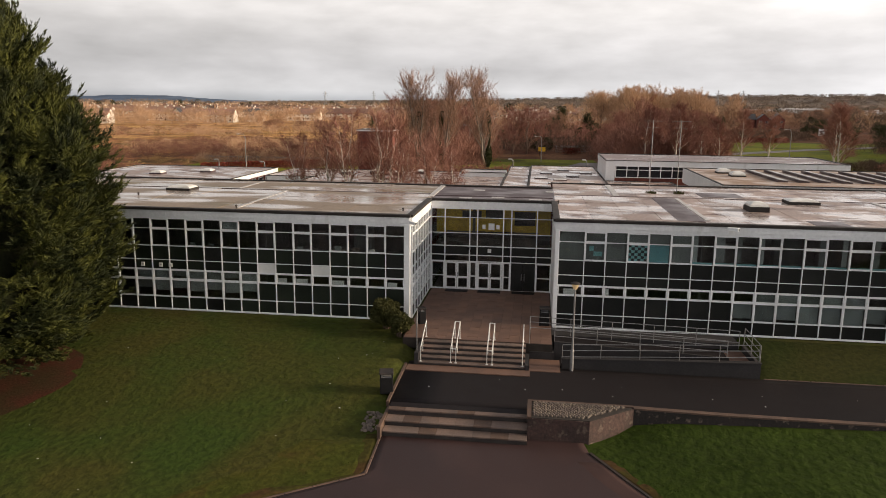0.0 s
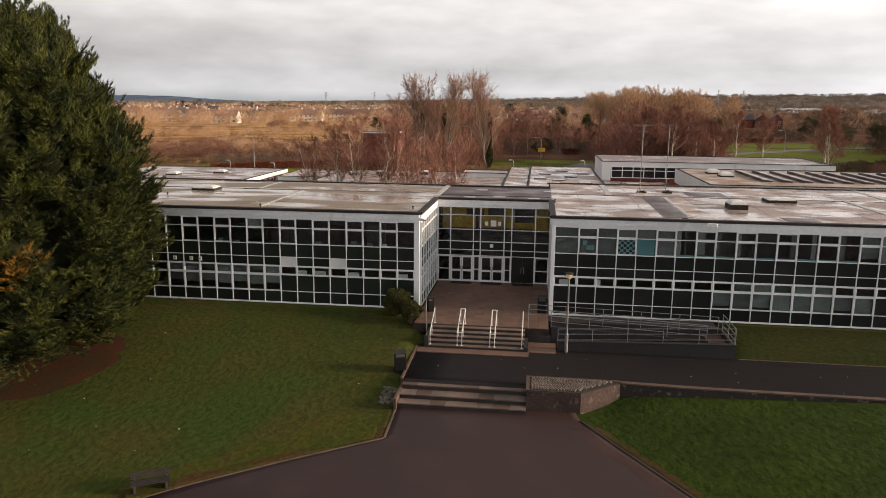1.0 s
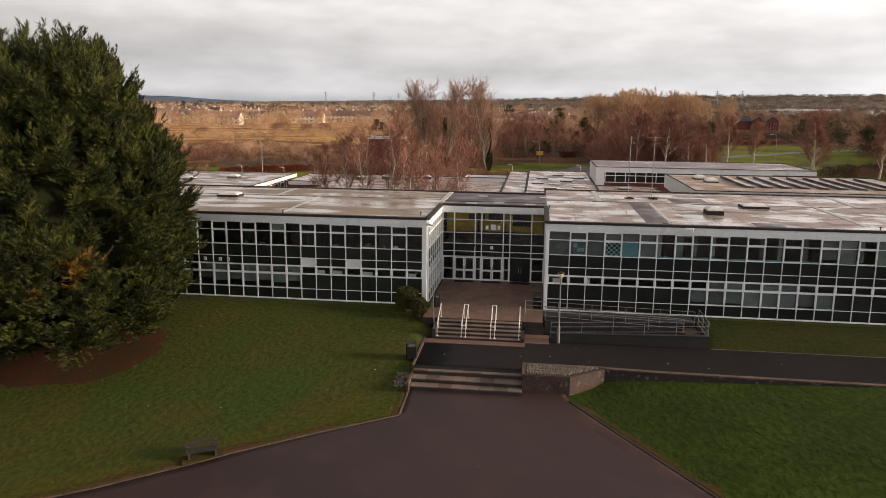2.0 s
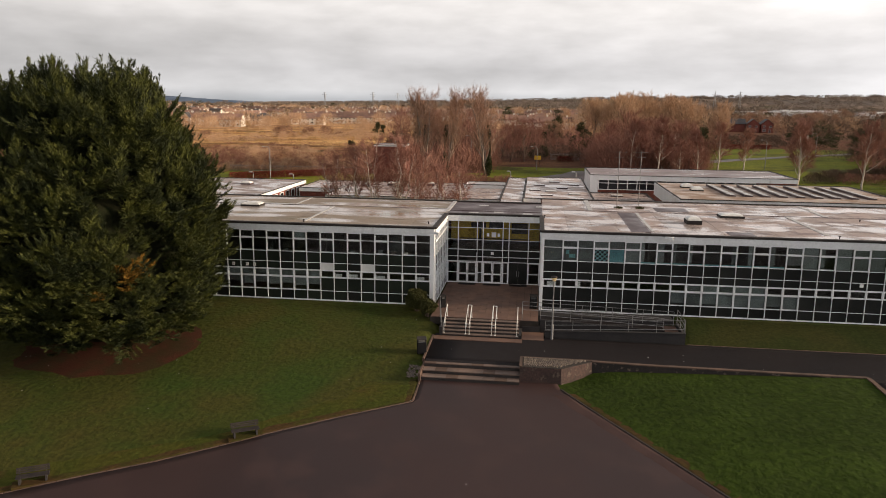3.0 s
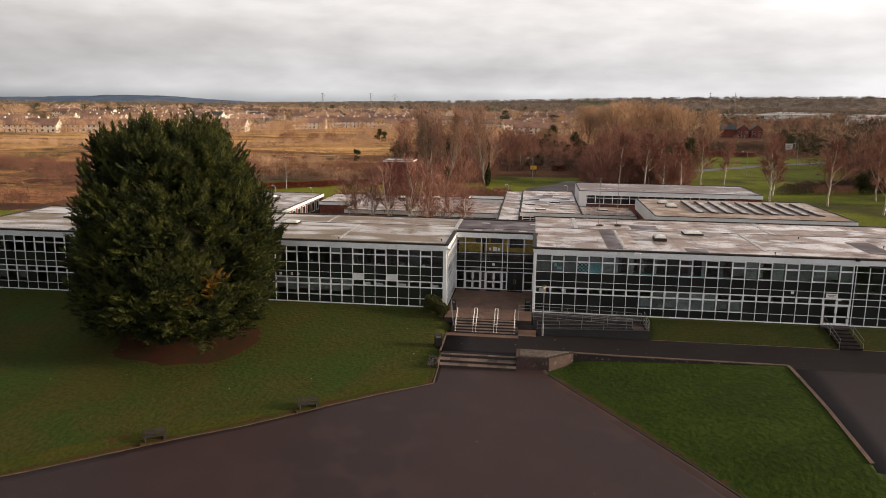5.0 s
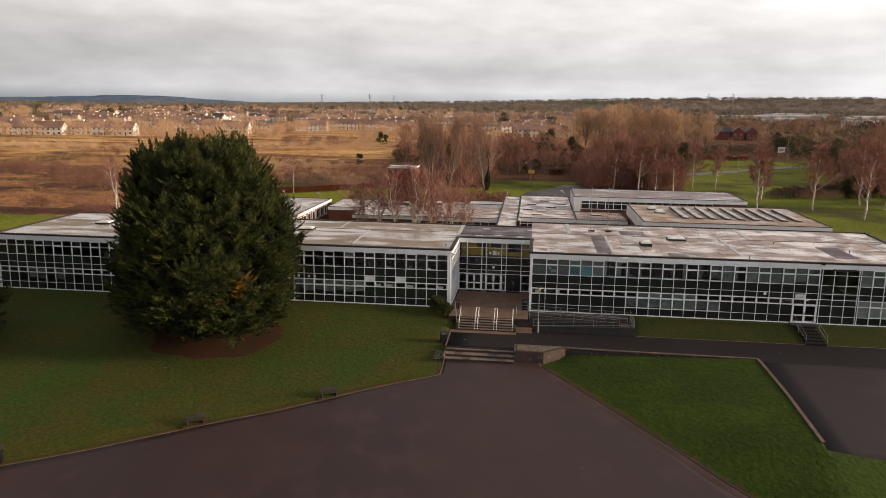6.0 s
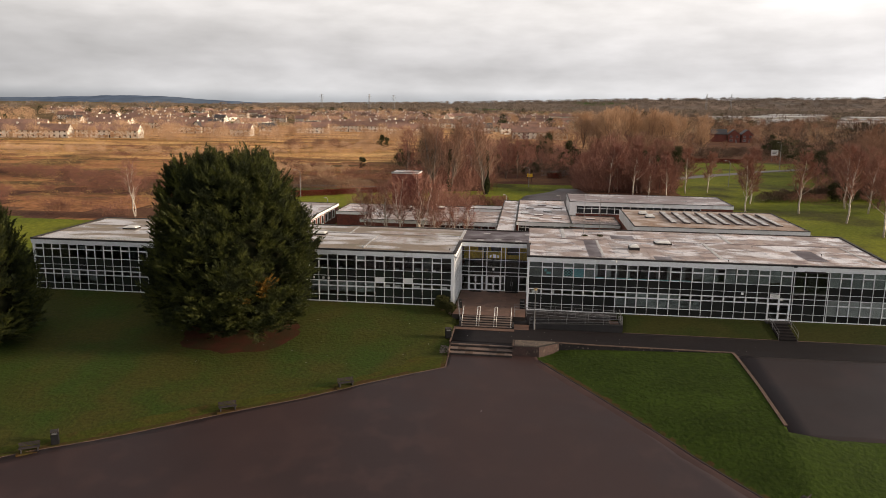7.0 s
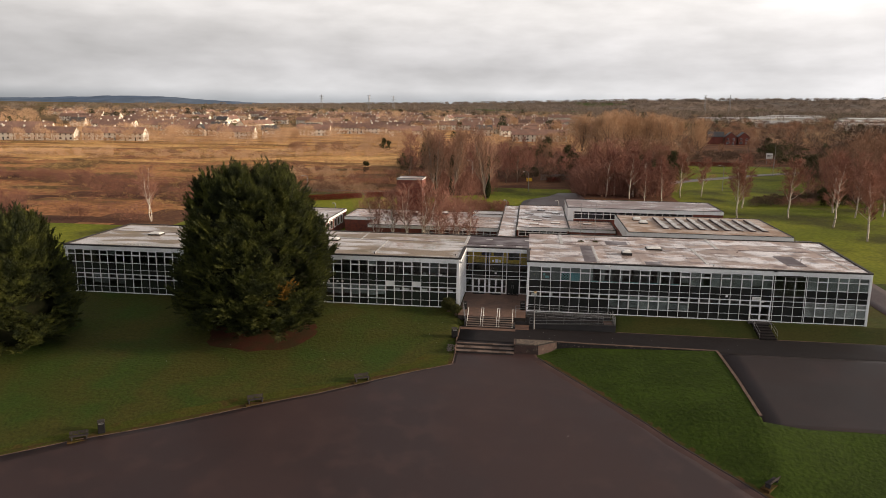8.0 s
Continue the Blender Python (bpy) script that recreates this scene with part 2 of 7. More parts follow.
kerb_stone = mat("kerb_concrete", (0.1165, 0.0690, 0.0483), (0.0776, 0.0483, 0.0362), rough=0.8, scale=1.0, fine=16, bump=0.2, grain=0.25, rand=0.18)
# Dark edging stone with the kerb's shadow line put into its colour too.
kerb_dark_shadow = mat("kerb_dark_shadow", (0.030, 0.019, 0.015), (0.020, 0.014, 0.011), rough=0.85, scale=1.0, fine=16, bump=0.2, grain=0.25, rand=0.18)
rubble = mat("planter_wall", (0.060, 0.033, 0.028), (0.036, 0.022, 0.019), rough=0.85, scale=1.3, fine=7, bump=0.6, grain=0.4, third=(0.15, 0.112, 0.088), third_scale=2.6, third_at=(0.57, 0.72))
dark_wall = mat("damp_wall", (0.0272, 0.0200, 0.0184), (0.0160, 0.0128, 0.0120), rough=0.85, scale=0.8, fine=9, bump=0.5, grain=0.3, third=(0.15, 0.11, 0.09), third_scale=3.6, third_at=(0.57, 0.72))
ramp_wall_mat = mat("ramp_block", (0.0309, 0.0277, 0.0287), (0.0221, 0.0199, 0.0209), rough=0.85, scale=0.6, fine=12, bump=0.2)
cobble_mat = mat("cobble", (0.1610, 0.1260, 0.0980), (0.0910, 0.0700, 0.0595), rough=0.7, scale=3, fine=14, bump=0.3, grain=0.25)
grass = mat("lawn_grass", (0.0405, 0.0475, 0.0075), (0.0530, 0.0490, 0.0094), rough=0.9, scale=0.10, fine=3.0, bump=0.8, grain=0.28, spec=0.15, third=(0.0310, 0.0520, 0.0070), third_scale=0.17, third_at=(0.46, 0.66), deep=0.10)
grass_lush = mat("lawn_grass_lush", (0.0215, 0.0360, 0.0033), (0.0310, 0.0520, 0.0046), rough=0.9, scale=0.12, fine=2.6, bump=0.8, grain=0.26, spec=0.12, third=(0.0260, 0.0420, 0.0044), third_scale=0.3, third_at=(0.52, 0.68), deep=0.13)
# The lawn's grass in darker tones, carrying the shade below the front.
grass_bank_shaded = mat("bank_grass_shaded", (0.0238, 0.0317, 0.0059), (0.0317, 0.0330, 0.0073), rough=0.9, scale=0.2, fine=4, bump=0.8, grain=0.3, spec=0.1, deep=0.06)
worn_turf = mat("worn_turf", (0.062, 0.036, 0.014), (0.046, 0.042, 0.010), rough=0.95, scale=0.7, fine=5, bump=0.7, grain=0.35, spec=0.1, sharp=(0.40, 0.60))
dry_turf = mat("dry_turf", (0.0590, 0.0560, 0.0100), (0.0460, 0.0540, 0.0085), rough=0.92, scale=0.35, fine=3.5, bump=0.7, grain=0.3, spec=0.1, third=(0.066, 0.046, 0.013), third_scale=0.5, third_at=(0.56, 0.70), deep=0.08)
grass_far = mat("far_lawn", (0.0980, 0.1180, 0.0085), (0.1600, 0.1680, 0.0140), rough=0.9, scale=0.035, fine=1.4, bump=0.7, grain=0.35, spec=0.1, third=(0.0541, 0.0541, 0.0094), third_scale=0.05, third_at=(0.50, 0.64), deep=0.15)
field = mat("rough_field", (0.44, 0.225, 0.092), (0.60, 0.360, 0.150), rough=0.95, scale=0.03, fine=0.7, bump=0.8, grain=0.5, spec=0.05, third=(0.20, 0.105, 0.045), third_scale=0.04, third_at=(0.49, 0.60), stretch=(0.7, 1.3, 1), deep=0.12)
marsh = mat("rush_marsh", (0.26, 0.115, 0.055), (0.38, 0.185, 0.080), rough=0.95, scale=0.035, fine=0.7, bump=0.8, grain=0.5, spec=0.05, third=(0.115, 0.070, 0.032), third_scale=0.045, third_at=(0.47, 0.58), stretch=(0.65, 1.3, 1), deep=0.12)
farland = mat("far_land", (0.10, 0.065, 0.036), (0.17, 0.115, 0.055), rough=0.95, scale=0.008, fine=0.1, bump=0, grain=0.35, spec=0.05, third=(0.075, 0.105, 0.03), third_scale=0.012, third_at=(0.58, 0.64), stretch=(0.4, 1, 1))
# Brown floor, darkened further for the shade inside the thickets.
scrub_floor = mat("scrub_floor", (0.085, 0.040, 0.028), (0.15, 0.078, 0.043), rough=0.95, scale=0.06, fine=1.5, bump=0.8, grain=0.4, spec=0.05)
soil = mat("needle_litter", (0.0632, 0.0219, 0.0134), (0.0413, 0.0267, 0.0121), rough=0.95, scale=0.5, fine=10, bump=0.6, grain=0.4, spec=0.1)
# Aerial haze is mixed into the base colours of both far hills.
hill_blue_haze = mat("far_hill", (0.10, 0.135, 0.195), (0.12, 0.155, 0.21), rough=1, scale=0.002, fine=0.01, bump=0, spec=0)
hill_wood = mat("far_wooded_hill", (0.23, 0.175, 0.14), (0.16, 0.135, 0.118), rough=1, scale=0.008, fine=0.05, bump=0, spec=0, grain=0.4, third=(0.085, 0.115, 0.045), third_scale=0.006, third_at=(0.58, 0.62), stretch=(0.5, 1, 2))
render_white = mat("house_render", (0.84, 0.79, 0.70), (0.74, 0.68, 0.59), rough=0.8, scale=0.05, fine=1, bump=0, grain=0.08, rand=0.2)
roof_tile = mat("house_roof", (0.24, 0.135, 0.10), (0.17, 0.10, 0.08), rough=0.85, scale=0.2, fine=2, bump=0.2, rand=0.35)
roof_slate = mat("house_roof_slate", (0.055, 0.052, 0.056), (0.075, 0.07, 0.07), rough=0.7, scale=0.2, fine=2, bump=0.2)
dark_pane = mat("dark_window", (0.02, 0.022, 0.025), rough=0.15, fine=3, bump=0)
bark_birch = mat("birch_bark", (0.64, 0.57, 0.50), (0.44, 0.37, 0.32), rough=0.8, scale=1.2, fine=5, bump=0.2, grain=0.3, third=(0.06, 0.05, 0.045), third_scale=2.5, third_at=(0.60, 0.68), stretch=(1, 1, 2.5))
bark_grey = mat("grey_bark", (0.27, 0.215, 0.18), (0.19, 0.145, 0.12), rough=0.9, scale=1, fine=8, bump=0.3)
bark_brown = mat("brown_bark", (0.13, 0.085, 0.065), (0.19, 0.13, 0.10), rough=0.9, scale=1, fine=8, bump=0.3)
twig_red = island_mat("twig_red", (0.125, 0.048, 0.041), (0.42, 0.215, 0.155), scale=0.05, island=0.42, span=(0.25, 0.75))
twig_tan = island_mat("twig_tan", (0.36, 0.215, 0.130), (0.58, 0.395, 0.25))
twig_grey = island_mat("twig_grey", (0.150, 0.078, 0.054), (0.40, 0.235, 0.155), scale=0.05, island=0.42, span=(0.25, 0.75))
twig_dark = island_mat("twig_dark", (0.070, 0.046, 0.034), (0.150, 0.098, 0.068))
twig_scrub = island_mat("twig_scrub", (0.115, 0.052, 0.040), (0.26, 0.125, 0.086), scale=0.05, island=0.42, span=(0.25, 0.75))
# Paled twig colour that stands for haze over the far woods.
twig_haze_tint = island_mat("twig_haze_tint", (0.135, 0.106, 0.088), (0.25, 0.195, 0.155), scale=0.01)
twig_poplar = island_mat("twig_poplar", (0.23, 0.125, 0.090), (0.44, 0.27, 0.19))
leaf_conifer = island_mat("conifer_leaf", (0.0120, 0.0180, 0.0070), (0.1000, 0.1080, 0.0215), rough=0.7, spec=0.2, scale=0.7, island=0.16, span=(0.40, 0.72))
leaf_amber = island_mat("amber_leaf", (0.14, 0.075, 0.012), (0.24, 0.13, 0.02))
leaf_ivy = island_mat("ivy_leaf", (0.0176, 0.0240, 0.0080), (0.0440, 0.0464, 0.0144))
leaf_evergreen = island_mat("evergreen_leaf", (0.028, 0.032, 0.013), (0.080, 0.076, 0.028), scale=0.6, island=0.4)
leaf_bush = island_mat("bush_leaf", (0.0300, 0.0360, 0.0100), (0.0660, 0.0620, 0.0180))
leaf_rush = island_mat("rush_leaf", (0.085, 0.068, 0.026), (0.17, 0.125, 0.045))
leaf_grass = island_mat("grass_blade", (0.0255, 0.0450, 0.0060), (0.0562, 0.0788, 0.0105))
grass_straw = island_mat("straw_grass", (0.26, 0.15, 0.06), (0.42, 0.28, 0.125))
hedge_red = island_mat("red_hedge_leaf", (0.14, 0.030, 0.020), (0.22, 0.05, 0.03))
sign_yellow = mat("sign_yellow", (0.70, 0.40, 0.02), rough=0.5, fine=4, bump=0)
bench_wood = mat("bench_wood", (0.022, 0.018, 0.019), (0.034, 0.027, 0.026), rough=0.8, scale=2, fine=12, bump=0.2, fine_stretch=(1, 8, 8), spec=0.25)
lamp_glow = bpy.data.materials.new("lamp_glow")
lamp_glow.use_nodes = True
lamp_glow.node_tree.nodes["Principled BSDF"].inputs["Base Color"].default_value = (0.55, 0.42, 0.24, 1)
lamp_glow.node_tree.nodes["Principled BSDF"].inputs["Emission Color"].default_value = (1.0, 0.72, 0.35, 1)
lamp_glow.node_tree.nodes["Principled BSDF"].inputs["Emission Strength"].default_value = 0.12


# ---- mesh helpers ----
class Solid:
    """Collects vertices and faces of one part."""

    def __init__(self):
        self.v, self.f = [], []

    def face(self, *pts):
        k = len(self.v)
        self.v += [tuple(p) for p in pts]
        self.f.append(tuple(range(k, k + len(pts))))
        return self

    def box(self, x0, y0, z0, x1, y1, z1, cut=0.0):
        """A box; cut chamfers its four upright edges and its top edges."""
        k = len(self.v)
        if not cut:
            self.v += [(x, y, z) for z in (z0, z1) for x, y in ((x0, y0), (x1, y0), (x1, y1), (x0, y1))]
            self.f += [tuple(k + i for i in q) for q in ((3, 2, 1, 0), (4, 5, 6, 7), (0, 1, 5, 4), (1, 2, 6, 5), (2, 3, 7, 6), (3, 0, 4, 7))]
            return self
        c = cut
        ring = [(x0 + c, y0), (x1 - c, y0), (x1, y0 + c), (x1, y1 - c), (x1 - c, y1), (x0 + c, y1), (x0, y1 - c), (x0, y0 + c)]
        inner = [(min(max(x, x0 + c), x1 - c), min(max(y, y0 + c), y1 - c)) for x, y in ring]
        self.v += [(x, y, z0) for x, y in ring] + [(x, y, z1 - c) for x, y in ring] + [(x, y, z1) for x, y in inner]
        self.f.append(tuple(k + i for i in range(7, -1, -1)))
        for a in (0, 8):
            for i in range(8):
                j = (i + 1) % 8
                self.f.append((k + a + i, k + a + j, k + a + 8 + j, k + a + 8 + i))
        self.f.append(tuple(k + 16 + i for i in range(8)))
        return self

    def tube(self, pts, radii, sides=6, cap=True):
        k0 = len(self.v)
        pts = [Vector(p) for p in pts]
        for i, p in enumerate(pts):
            d = (pts[min(i + 1, len(pts) - 1)] - pts[max(i - 1, 0)]).normalized()
            a = d.cross(Vector((0, 0, 1)) if abs(d.z) < 0.95 else Vector((1, 0, 0))).normalized()
            b = d.cross(a)
            r = radii[i] if hasattr(radii, "__len__") else radii
            for s in range(sides):
                t = 2 * math.pi * s / sides
                q = p + a * (r * math.cos(t)) + b * (r * math.sin(t))
                self.v.append((q.x, q.y, q.z))
        for i in range(len(pts) - 1):
            for s in range(sides):
                s2 = (s + 1) % sides
                a0, b0 = k0 + i * sides, k0 + (i + 1) * sides
                self.f.append((a0 + s, b0 + s, b0 + s2, a0 + s2))
        if cap:
            self.f.append(tuple(k0 + s for s in range(sides)))
            self.f.append(tuple(k0 + (len(pts) - 1) * sides + s for s in range(sides - 1, -1, -1)))
        return self

    def prism(self, ring, z0, z1):
        """An upright prism over a ring of x, y; z0 and z1 may be functions of x, y."""
        k, n = len(self.v), len(ring)
        lo = z0 if callable(z0) else (lambda x, y: z0)
        hi = z1 if callable(z1) else (lambda x, y: z1)
        self.v += [(x, y, lo(x, y)) for x, y in ring] + [(x, y, hi(x, y)) for x, y in ring]
        self.f += [tuple(k + i for i in range(n - 1, -1, -1)), tuple(k + n + i for i in range(n))]
        self.f += [(k + i, k + (i + 1) % n, k + n + (i + 1) % n, k + n + i) for i in range(n)]
        return self

    def spin(self, profile, cx=0.0, cy=0.0, sides=16):
        """A turned shape: profile of (radius, z)."""
        k = len(self.v)
        for r, z in profile:
            self.v += [(cx + r * math.cos(2 * math.pi * s / sides), cy + r * math.sin(2 * math.pi * s / sides), z) for s in range(sides)]
        for i in range(len(profile) - 1):
            for s in range(sides):
                s2 = (s + 1) % sides
                self.f.append((k + i * sides + s, k + i * sides + s2, k + (i + 1) * sides + s2, k + (i + 1) * sides + s))
        self.f += [tuple(k + s for s in range(sides - 1, -1, -1)), tuple(k + (len(profile) - 1) * sides + s for s in range(sides))]
        return self

    def mesh(self, name, material, smooth=False):
        me = bpy.data.meshes.new(name)
        me.from_pydata(self.v, [], self.f)
        me.materials.append(material)
        if smooth:
            me.polygons.foreach_set("use_smooth", [True] * len(me.polygons))
        me.update()
        return me


def part(name, solid, material, parent=None, label="", smooth=False):
    ob = new(name, solid.mesh(name, material, smooth))
    if parent:
        ob.parent = parent
    return tagged(ob, label)


def thing(name, label, category, group="", kind="", at=None):
    ob = new(name)
    ob.empty_display_size = 0.2
    if at is not None:
        ob.matrix_basis = at
    return tagged(ob, label, category, group, kind)


SHARED = {}


def piece(name, size, material, parent, at, cut=0.0, turn=None):
    """A box-shaped piece that shares its mesh with all pieces of the same size; at is its lowest corner."""
    key = (name, tuple(round(s, 3) for s in size), material.name, cut)
    if key not in SHARED:
        SHARED[key] = Solid().box(0, 0, 0, *size, cut=cut).mesh(name, material)
    ob = new(name, SHARED[key])
    ob.parent = parent
    ob.location = at
    return ob


def ring_mesh(name, w, h, bar, depth, material):
    """A rectangular frame in the xz plane, lying from y = 0 to y = depth."""
    key = (name, round(w, 3), round(h, 3), bar, depth)
    if key not in SHARED:
        s = Solid()
        s.box(0, 0, 0, bar, depth, h).box(w - bar, 0, 0, w, depth, h).box(bar, 0, 0, w - bar, depth, bar).box(bar, 0, h - bar, w - bar, depth, h)
        SHARED[key] = s.mesh(name, material)
    return SHARED[key]


# ---- ground ----
GY = [(-400, -9.0), (-60, -7.6), (-42, -5.9), (-31.5, -4.2), (-25.5, -3.1), (-20.5, -2.38), (-15, -2.0), (-12.6, -1.76), (-11.5, -1.58), (-9, -1.05), (-5, -0.55), (-0.5, -0.1), (25, -0.15), (120, -0.3), (9000, -0.3)]
GYX, GYZ = [a for a, _ in GY], [b for _, b in GY]
GT = [(-60, -7.0), (-25, -3.0), (-18, -1.95), (-11, -1.06), (-4.9, -0.9), (60, -0.9)]

KL = [(-150, -263), (-60, -86), (-45, -60.5), (-37.8, -48.0), (-33.6, -40.5), (-32.0, -36.9), (-30.2, -33.1), (-26.6, -26.4), (-23.9, -21.1), (-21.5, -17.2), (-18.0, -12.1), (-15.6, -8.3), (-11.6, -8.3)]
KR = [(-150, 119.0), (-60, 41.0), (-47, 29.5), (-33.1, 17.6), (-28.6, 13.4), (-20.5, 6.6), (-12.65, 0.85), (-11.6, 0.7)]
ROADY, ROADX = (135, 150, 170, 195, 215, 235, 260), (20, 29, 47, 74, 97, 122, 158)


WALLY, WALLX = (-24.9, -20.0, -15.0, -10.3), (21.3, 21.1, 20.9, 20.66)


def wall_x(y):
    """The wall beside the car park, in plan."""
    return float(np.interp(y, WALLY, WALLX))


def hillside(y):
    return float(np.interp(y, GYX, GYZ))


def terrace_z(x, y):
    return float(np.interp(y, [a for a, _ in GT], [b for _, b in GT]))


def ground_z(x, y):
    z = hillside(y)
    if x > -8.4:
        if y > -4.9 and x < 10.0 and y < -0.3:
            z = -1.02
        elif y > -4.9:
            z = float(np.interp(y, (-4.9, -0.6), (-0.97, -0.1))) if y < -0.6 else (-0.12 if y < 22 else hillside(y))
        elif y > -10.3 or (x > wall_x(y) - 0.02 and y > -25):
            z = terrace_z(x, y) - 0.45
        elif x > 0.9 and x < 28 and y > -34 and (x < wall_x(y) + 0.05 or y < -25):
            k0 = float(np.interp(y, [a for a, _ in KR], [b for _, b in KR])) + 0.4
            w = max(0.0, min(1.0, (x - k0) / (20.6 - k0))) ** 0.9 * min(1.0, (y + 34.0) / 9.0) * min(1.0, (28 - x) / 6.6)
            top = float(np.interp(y, (-34, -25, -18, -10.4), (-3.2, -1.98, -1.2, -0.66))) - 0.10
            z += max(0.0, top - z) * w - 0.22 * max(0.0, 1 - abs(x - 2.4) / 2.2) * max(0.0, min(1.0, (y + 14.5) / 3.0))
    if 60 < y < 3000:
        z += 0.25 * noise.noise(Vector((x * 0.03, y * 0.03, 0)))
    return z


def zone(x, y):
    """0 lawn, 1 lush lawn, 2 far lawn, 3 rough field, 4 scrub floor, 5 far land."""
    w = 6 * noise.noise(Vector((x * 0.05, y * 0.05, 3)))
    if y < 24:
        # strip along the front: grass with shade in its colour
        if x > -8.4 and -4.9 < y < -0.3:
            return 6
        if x < -63 and y > 20:
            return 2
        return 1 if (x > 0.5 and y < -10.3 and x > float(np.interp(y, [a for a, _ in KR], [b for _, b in KR])) - 3) else 0
    if y + w > 620:
        return 5
    if x > 16 + (y - 60) * 0.1 and y + w < (235 if x < 55 or x > 125 else 252) and x < 150:
        return 4 if x < 41 + max(0, y - 130) * 0.2 and y + 0.5 * w > 118 else 2
    if -75 < x < 16 and y + w < 118:
        return 2
    if -14 < x < 12 and y + 0.4 * w < 142:
        return 2
    if x < -75 and y + 0.5 * w < 50 - (x + 75) * 0.06:
        return 2
    if x > -42 + w and y > 118:
        return 4 if y + w < 330 else (3 if x < 40 else 4)
    if y + w < 150 and x < -40:
        return 4 if noise.noise(Vector((x * 0.024, y * 0.039, 9))) > 0.0 else 7
    if x < 60 and y + 3.5 * w < 205:
        return 7
    return 3 if x < 60 else 4


def build_ground():
    xs = np.unique(np.concatenate([-np.geomspace(400, 4600, 18)[::-1], np.arange(-400, -80, 8), np.arange(-80, 62.1, 0.8), np.arange(20.5, 21.5, 0.1), np.arange(62, 402, 8), np.geomspace(400, 4600, 18)]).round(2))
    ys = np.unique(np.concatenate([np.arange(-200, -60, 10), np.arange(-60, 24, 0.7), np.array([-10.38, -10.28, -4.95, -4.88]), np.arange(24, 180, 2.0), np.arange(180, 700, 8), np.geomspace(700, 4800, 22)]).round(2))
    verts = [(float(x), float(y), ground_z(float(x), float(y))) for y in ys for x in xs]
    n = len(xs)
    faces = [(j * n + i, j * n + i + 1, (j + 1) * n + i + 1, (j + 1) * n + i) for j in range(len(ys) - 1) for i in range(n - 1)]
    me = bpy.data.meshes.new("ground")
    me.from_pydata(verts, [], faces)
    for m in (grass, grass_lush, grass_far, field, scrub_floor, farland, grass_bank_shaded, marsh):
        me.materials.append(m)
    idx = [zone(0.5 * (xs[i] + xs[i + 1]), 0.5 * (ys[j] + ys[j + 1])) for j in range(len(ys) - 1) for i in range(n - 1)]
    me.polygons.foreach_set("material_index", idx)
    me.polygons.foreach_set("use_smooth", [True] * len(faces))
    me.update()
    tagged(new("ground", me), "mown green school lawns and straw-coloured rough fields", "ground", kind="structure")


build_ground()


def drape(name, label, category, material, left, right, y0, y1, step, height, nx=14, lift=0.03):
    """A thin hard surface between two boundary lines x = left(y), right(y), laid on the ground's shape, with a skirt."""
    s = Solid()
    ys = np.arange(y0, y1 + 1e-6, step)
    for y in ys:
        a, b = left(y), right(y)
        for i in range(nx + 1):
            x = a + (b - a) * i / nx
            s.v.append((x, y, height(x, y) + lift))
    m = nx + 1
    for j in range(len(ys) - 1):
        for i in range(nx):
            s.f.append((j * m + i, j * m + i + 1, (j + 1) * m + i + 1, (j + 1) * m + i))
    rim = [i for i in range(m)] + [j * m + nx for j in range(1, len(ys))] + [(len(ys) - 1) * m + i for i in range(nx - 1, -1, -1)] + [j * m for j in range(len(ys) - 2, 0, -1)]
    k = len(s.v)
    s.v += [(s.v[i][0], s.v[i][1], s.v[i][2] - 0.12) for i in rim]
    for q in range(len(rim)):
        r = (q + 1) % len(rim)
        s.f.append((rim[q], k + q, k + r, rim[r]))
    return tagged(part(name, s, material, smooth=True), label, category, kind="structure")


def kerb_left(y):
    return float(np.interp(y, [a for a, _ in KL], [b for _, b in KL]))


def kerb_right(y):
    return float(np.interp(y, [a for a, _ in KR], [b for _, b in KR]))


drape("forecourt", "damp brown-black tarmac forecourt widening downhill", "tarmac", tarmac, kerb_left, kerb_right, -149.6, -11.6, 0.6, lambda x, y: ground_z(x, y) if not (x > 0.9 and y > -21) else hillside(y), nx=26)
drape("terrace", "damp tarmac terrace in front of the entrance, darkened for shade", "tarmac", tarmac_dark_shade, lambda y: -8.3, lambda y: 62.0, -10.3, -4.85, 0.545, terrace_z, nx=30, lift=0.0)
drape("car_park", "damp tarmac car park sloping down beside a wall", "tarmac", tarmac_mid, lambda y: wall_x(y) + 0.1, lambda y: 70.0, -25.0, -10.3, 0.7, terrace_z, nx=20, lift=-0.004)
drape("side_road", "damp brown tarmac road along the end of the school", "road", tarmac, lambda y: 45.0 + 0.03 * (y + 5) + 0.0012 * max(0, y - 10) ** 2, lambda y: 50.5 + 0.03 * (y + 5) + 0.0012 * max(0, y - 10) ** 2, -5.0, 60.0, 1.3, lambda x, y: max(ground_z(x, y), -0.95) if y > -4.5 else -0.9, nx=4, lift=0.04)
drape("back_yard", "grey tarmac yard behind the school", "tarmac", tarmac, lambda y: float(np.interp(y, (95, 112, 122, 131), (-3.5, -2.0, 5.0, 8.0))), lambda y: float(np.interp(y, (95, 120, 132), (14, 15, 13))), 95, 131, 3, ground_z, nx=8, lift=0.12)
drape("access_road", "pale grey access road curving between lawns", "road", tarmac_far, lambda y: float(np.interp(y, ROADY, ROADX)) - 3.6, lambda y: float(np.interp(y, ROADY, ROADX)) + 3.6, 140, 250, 2.5, ground_z, nx=5, lift=0.14)

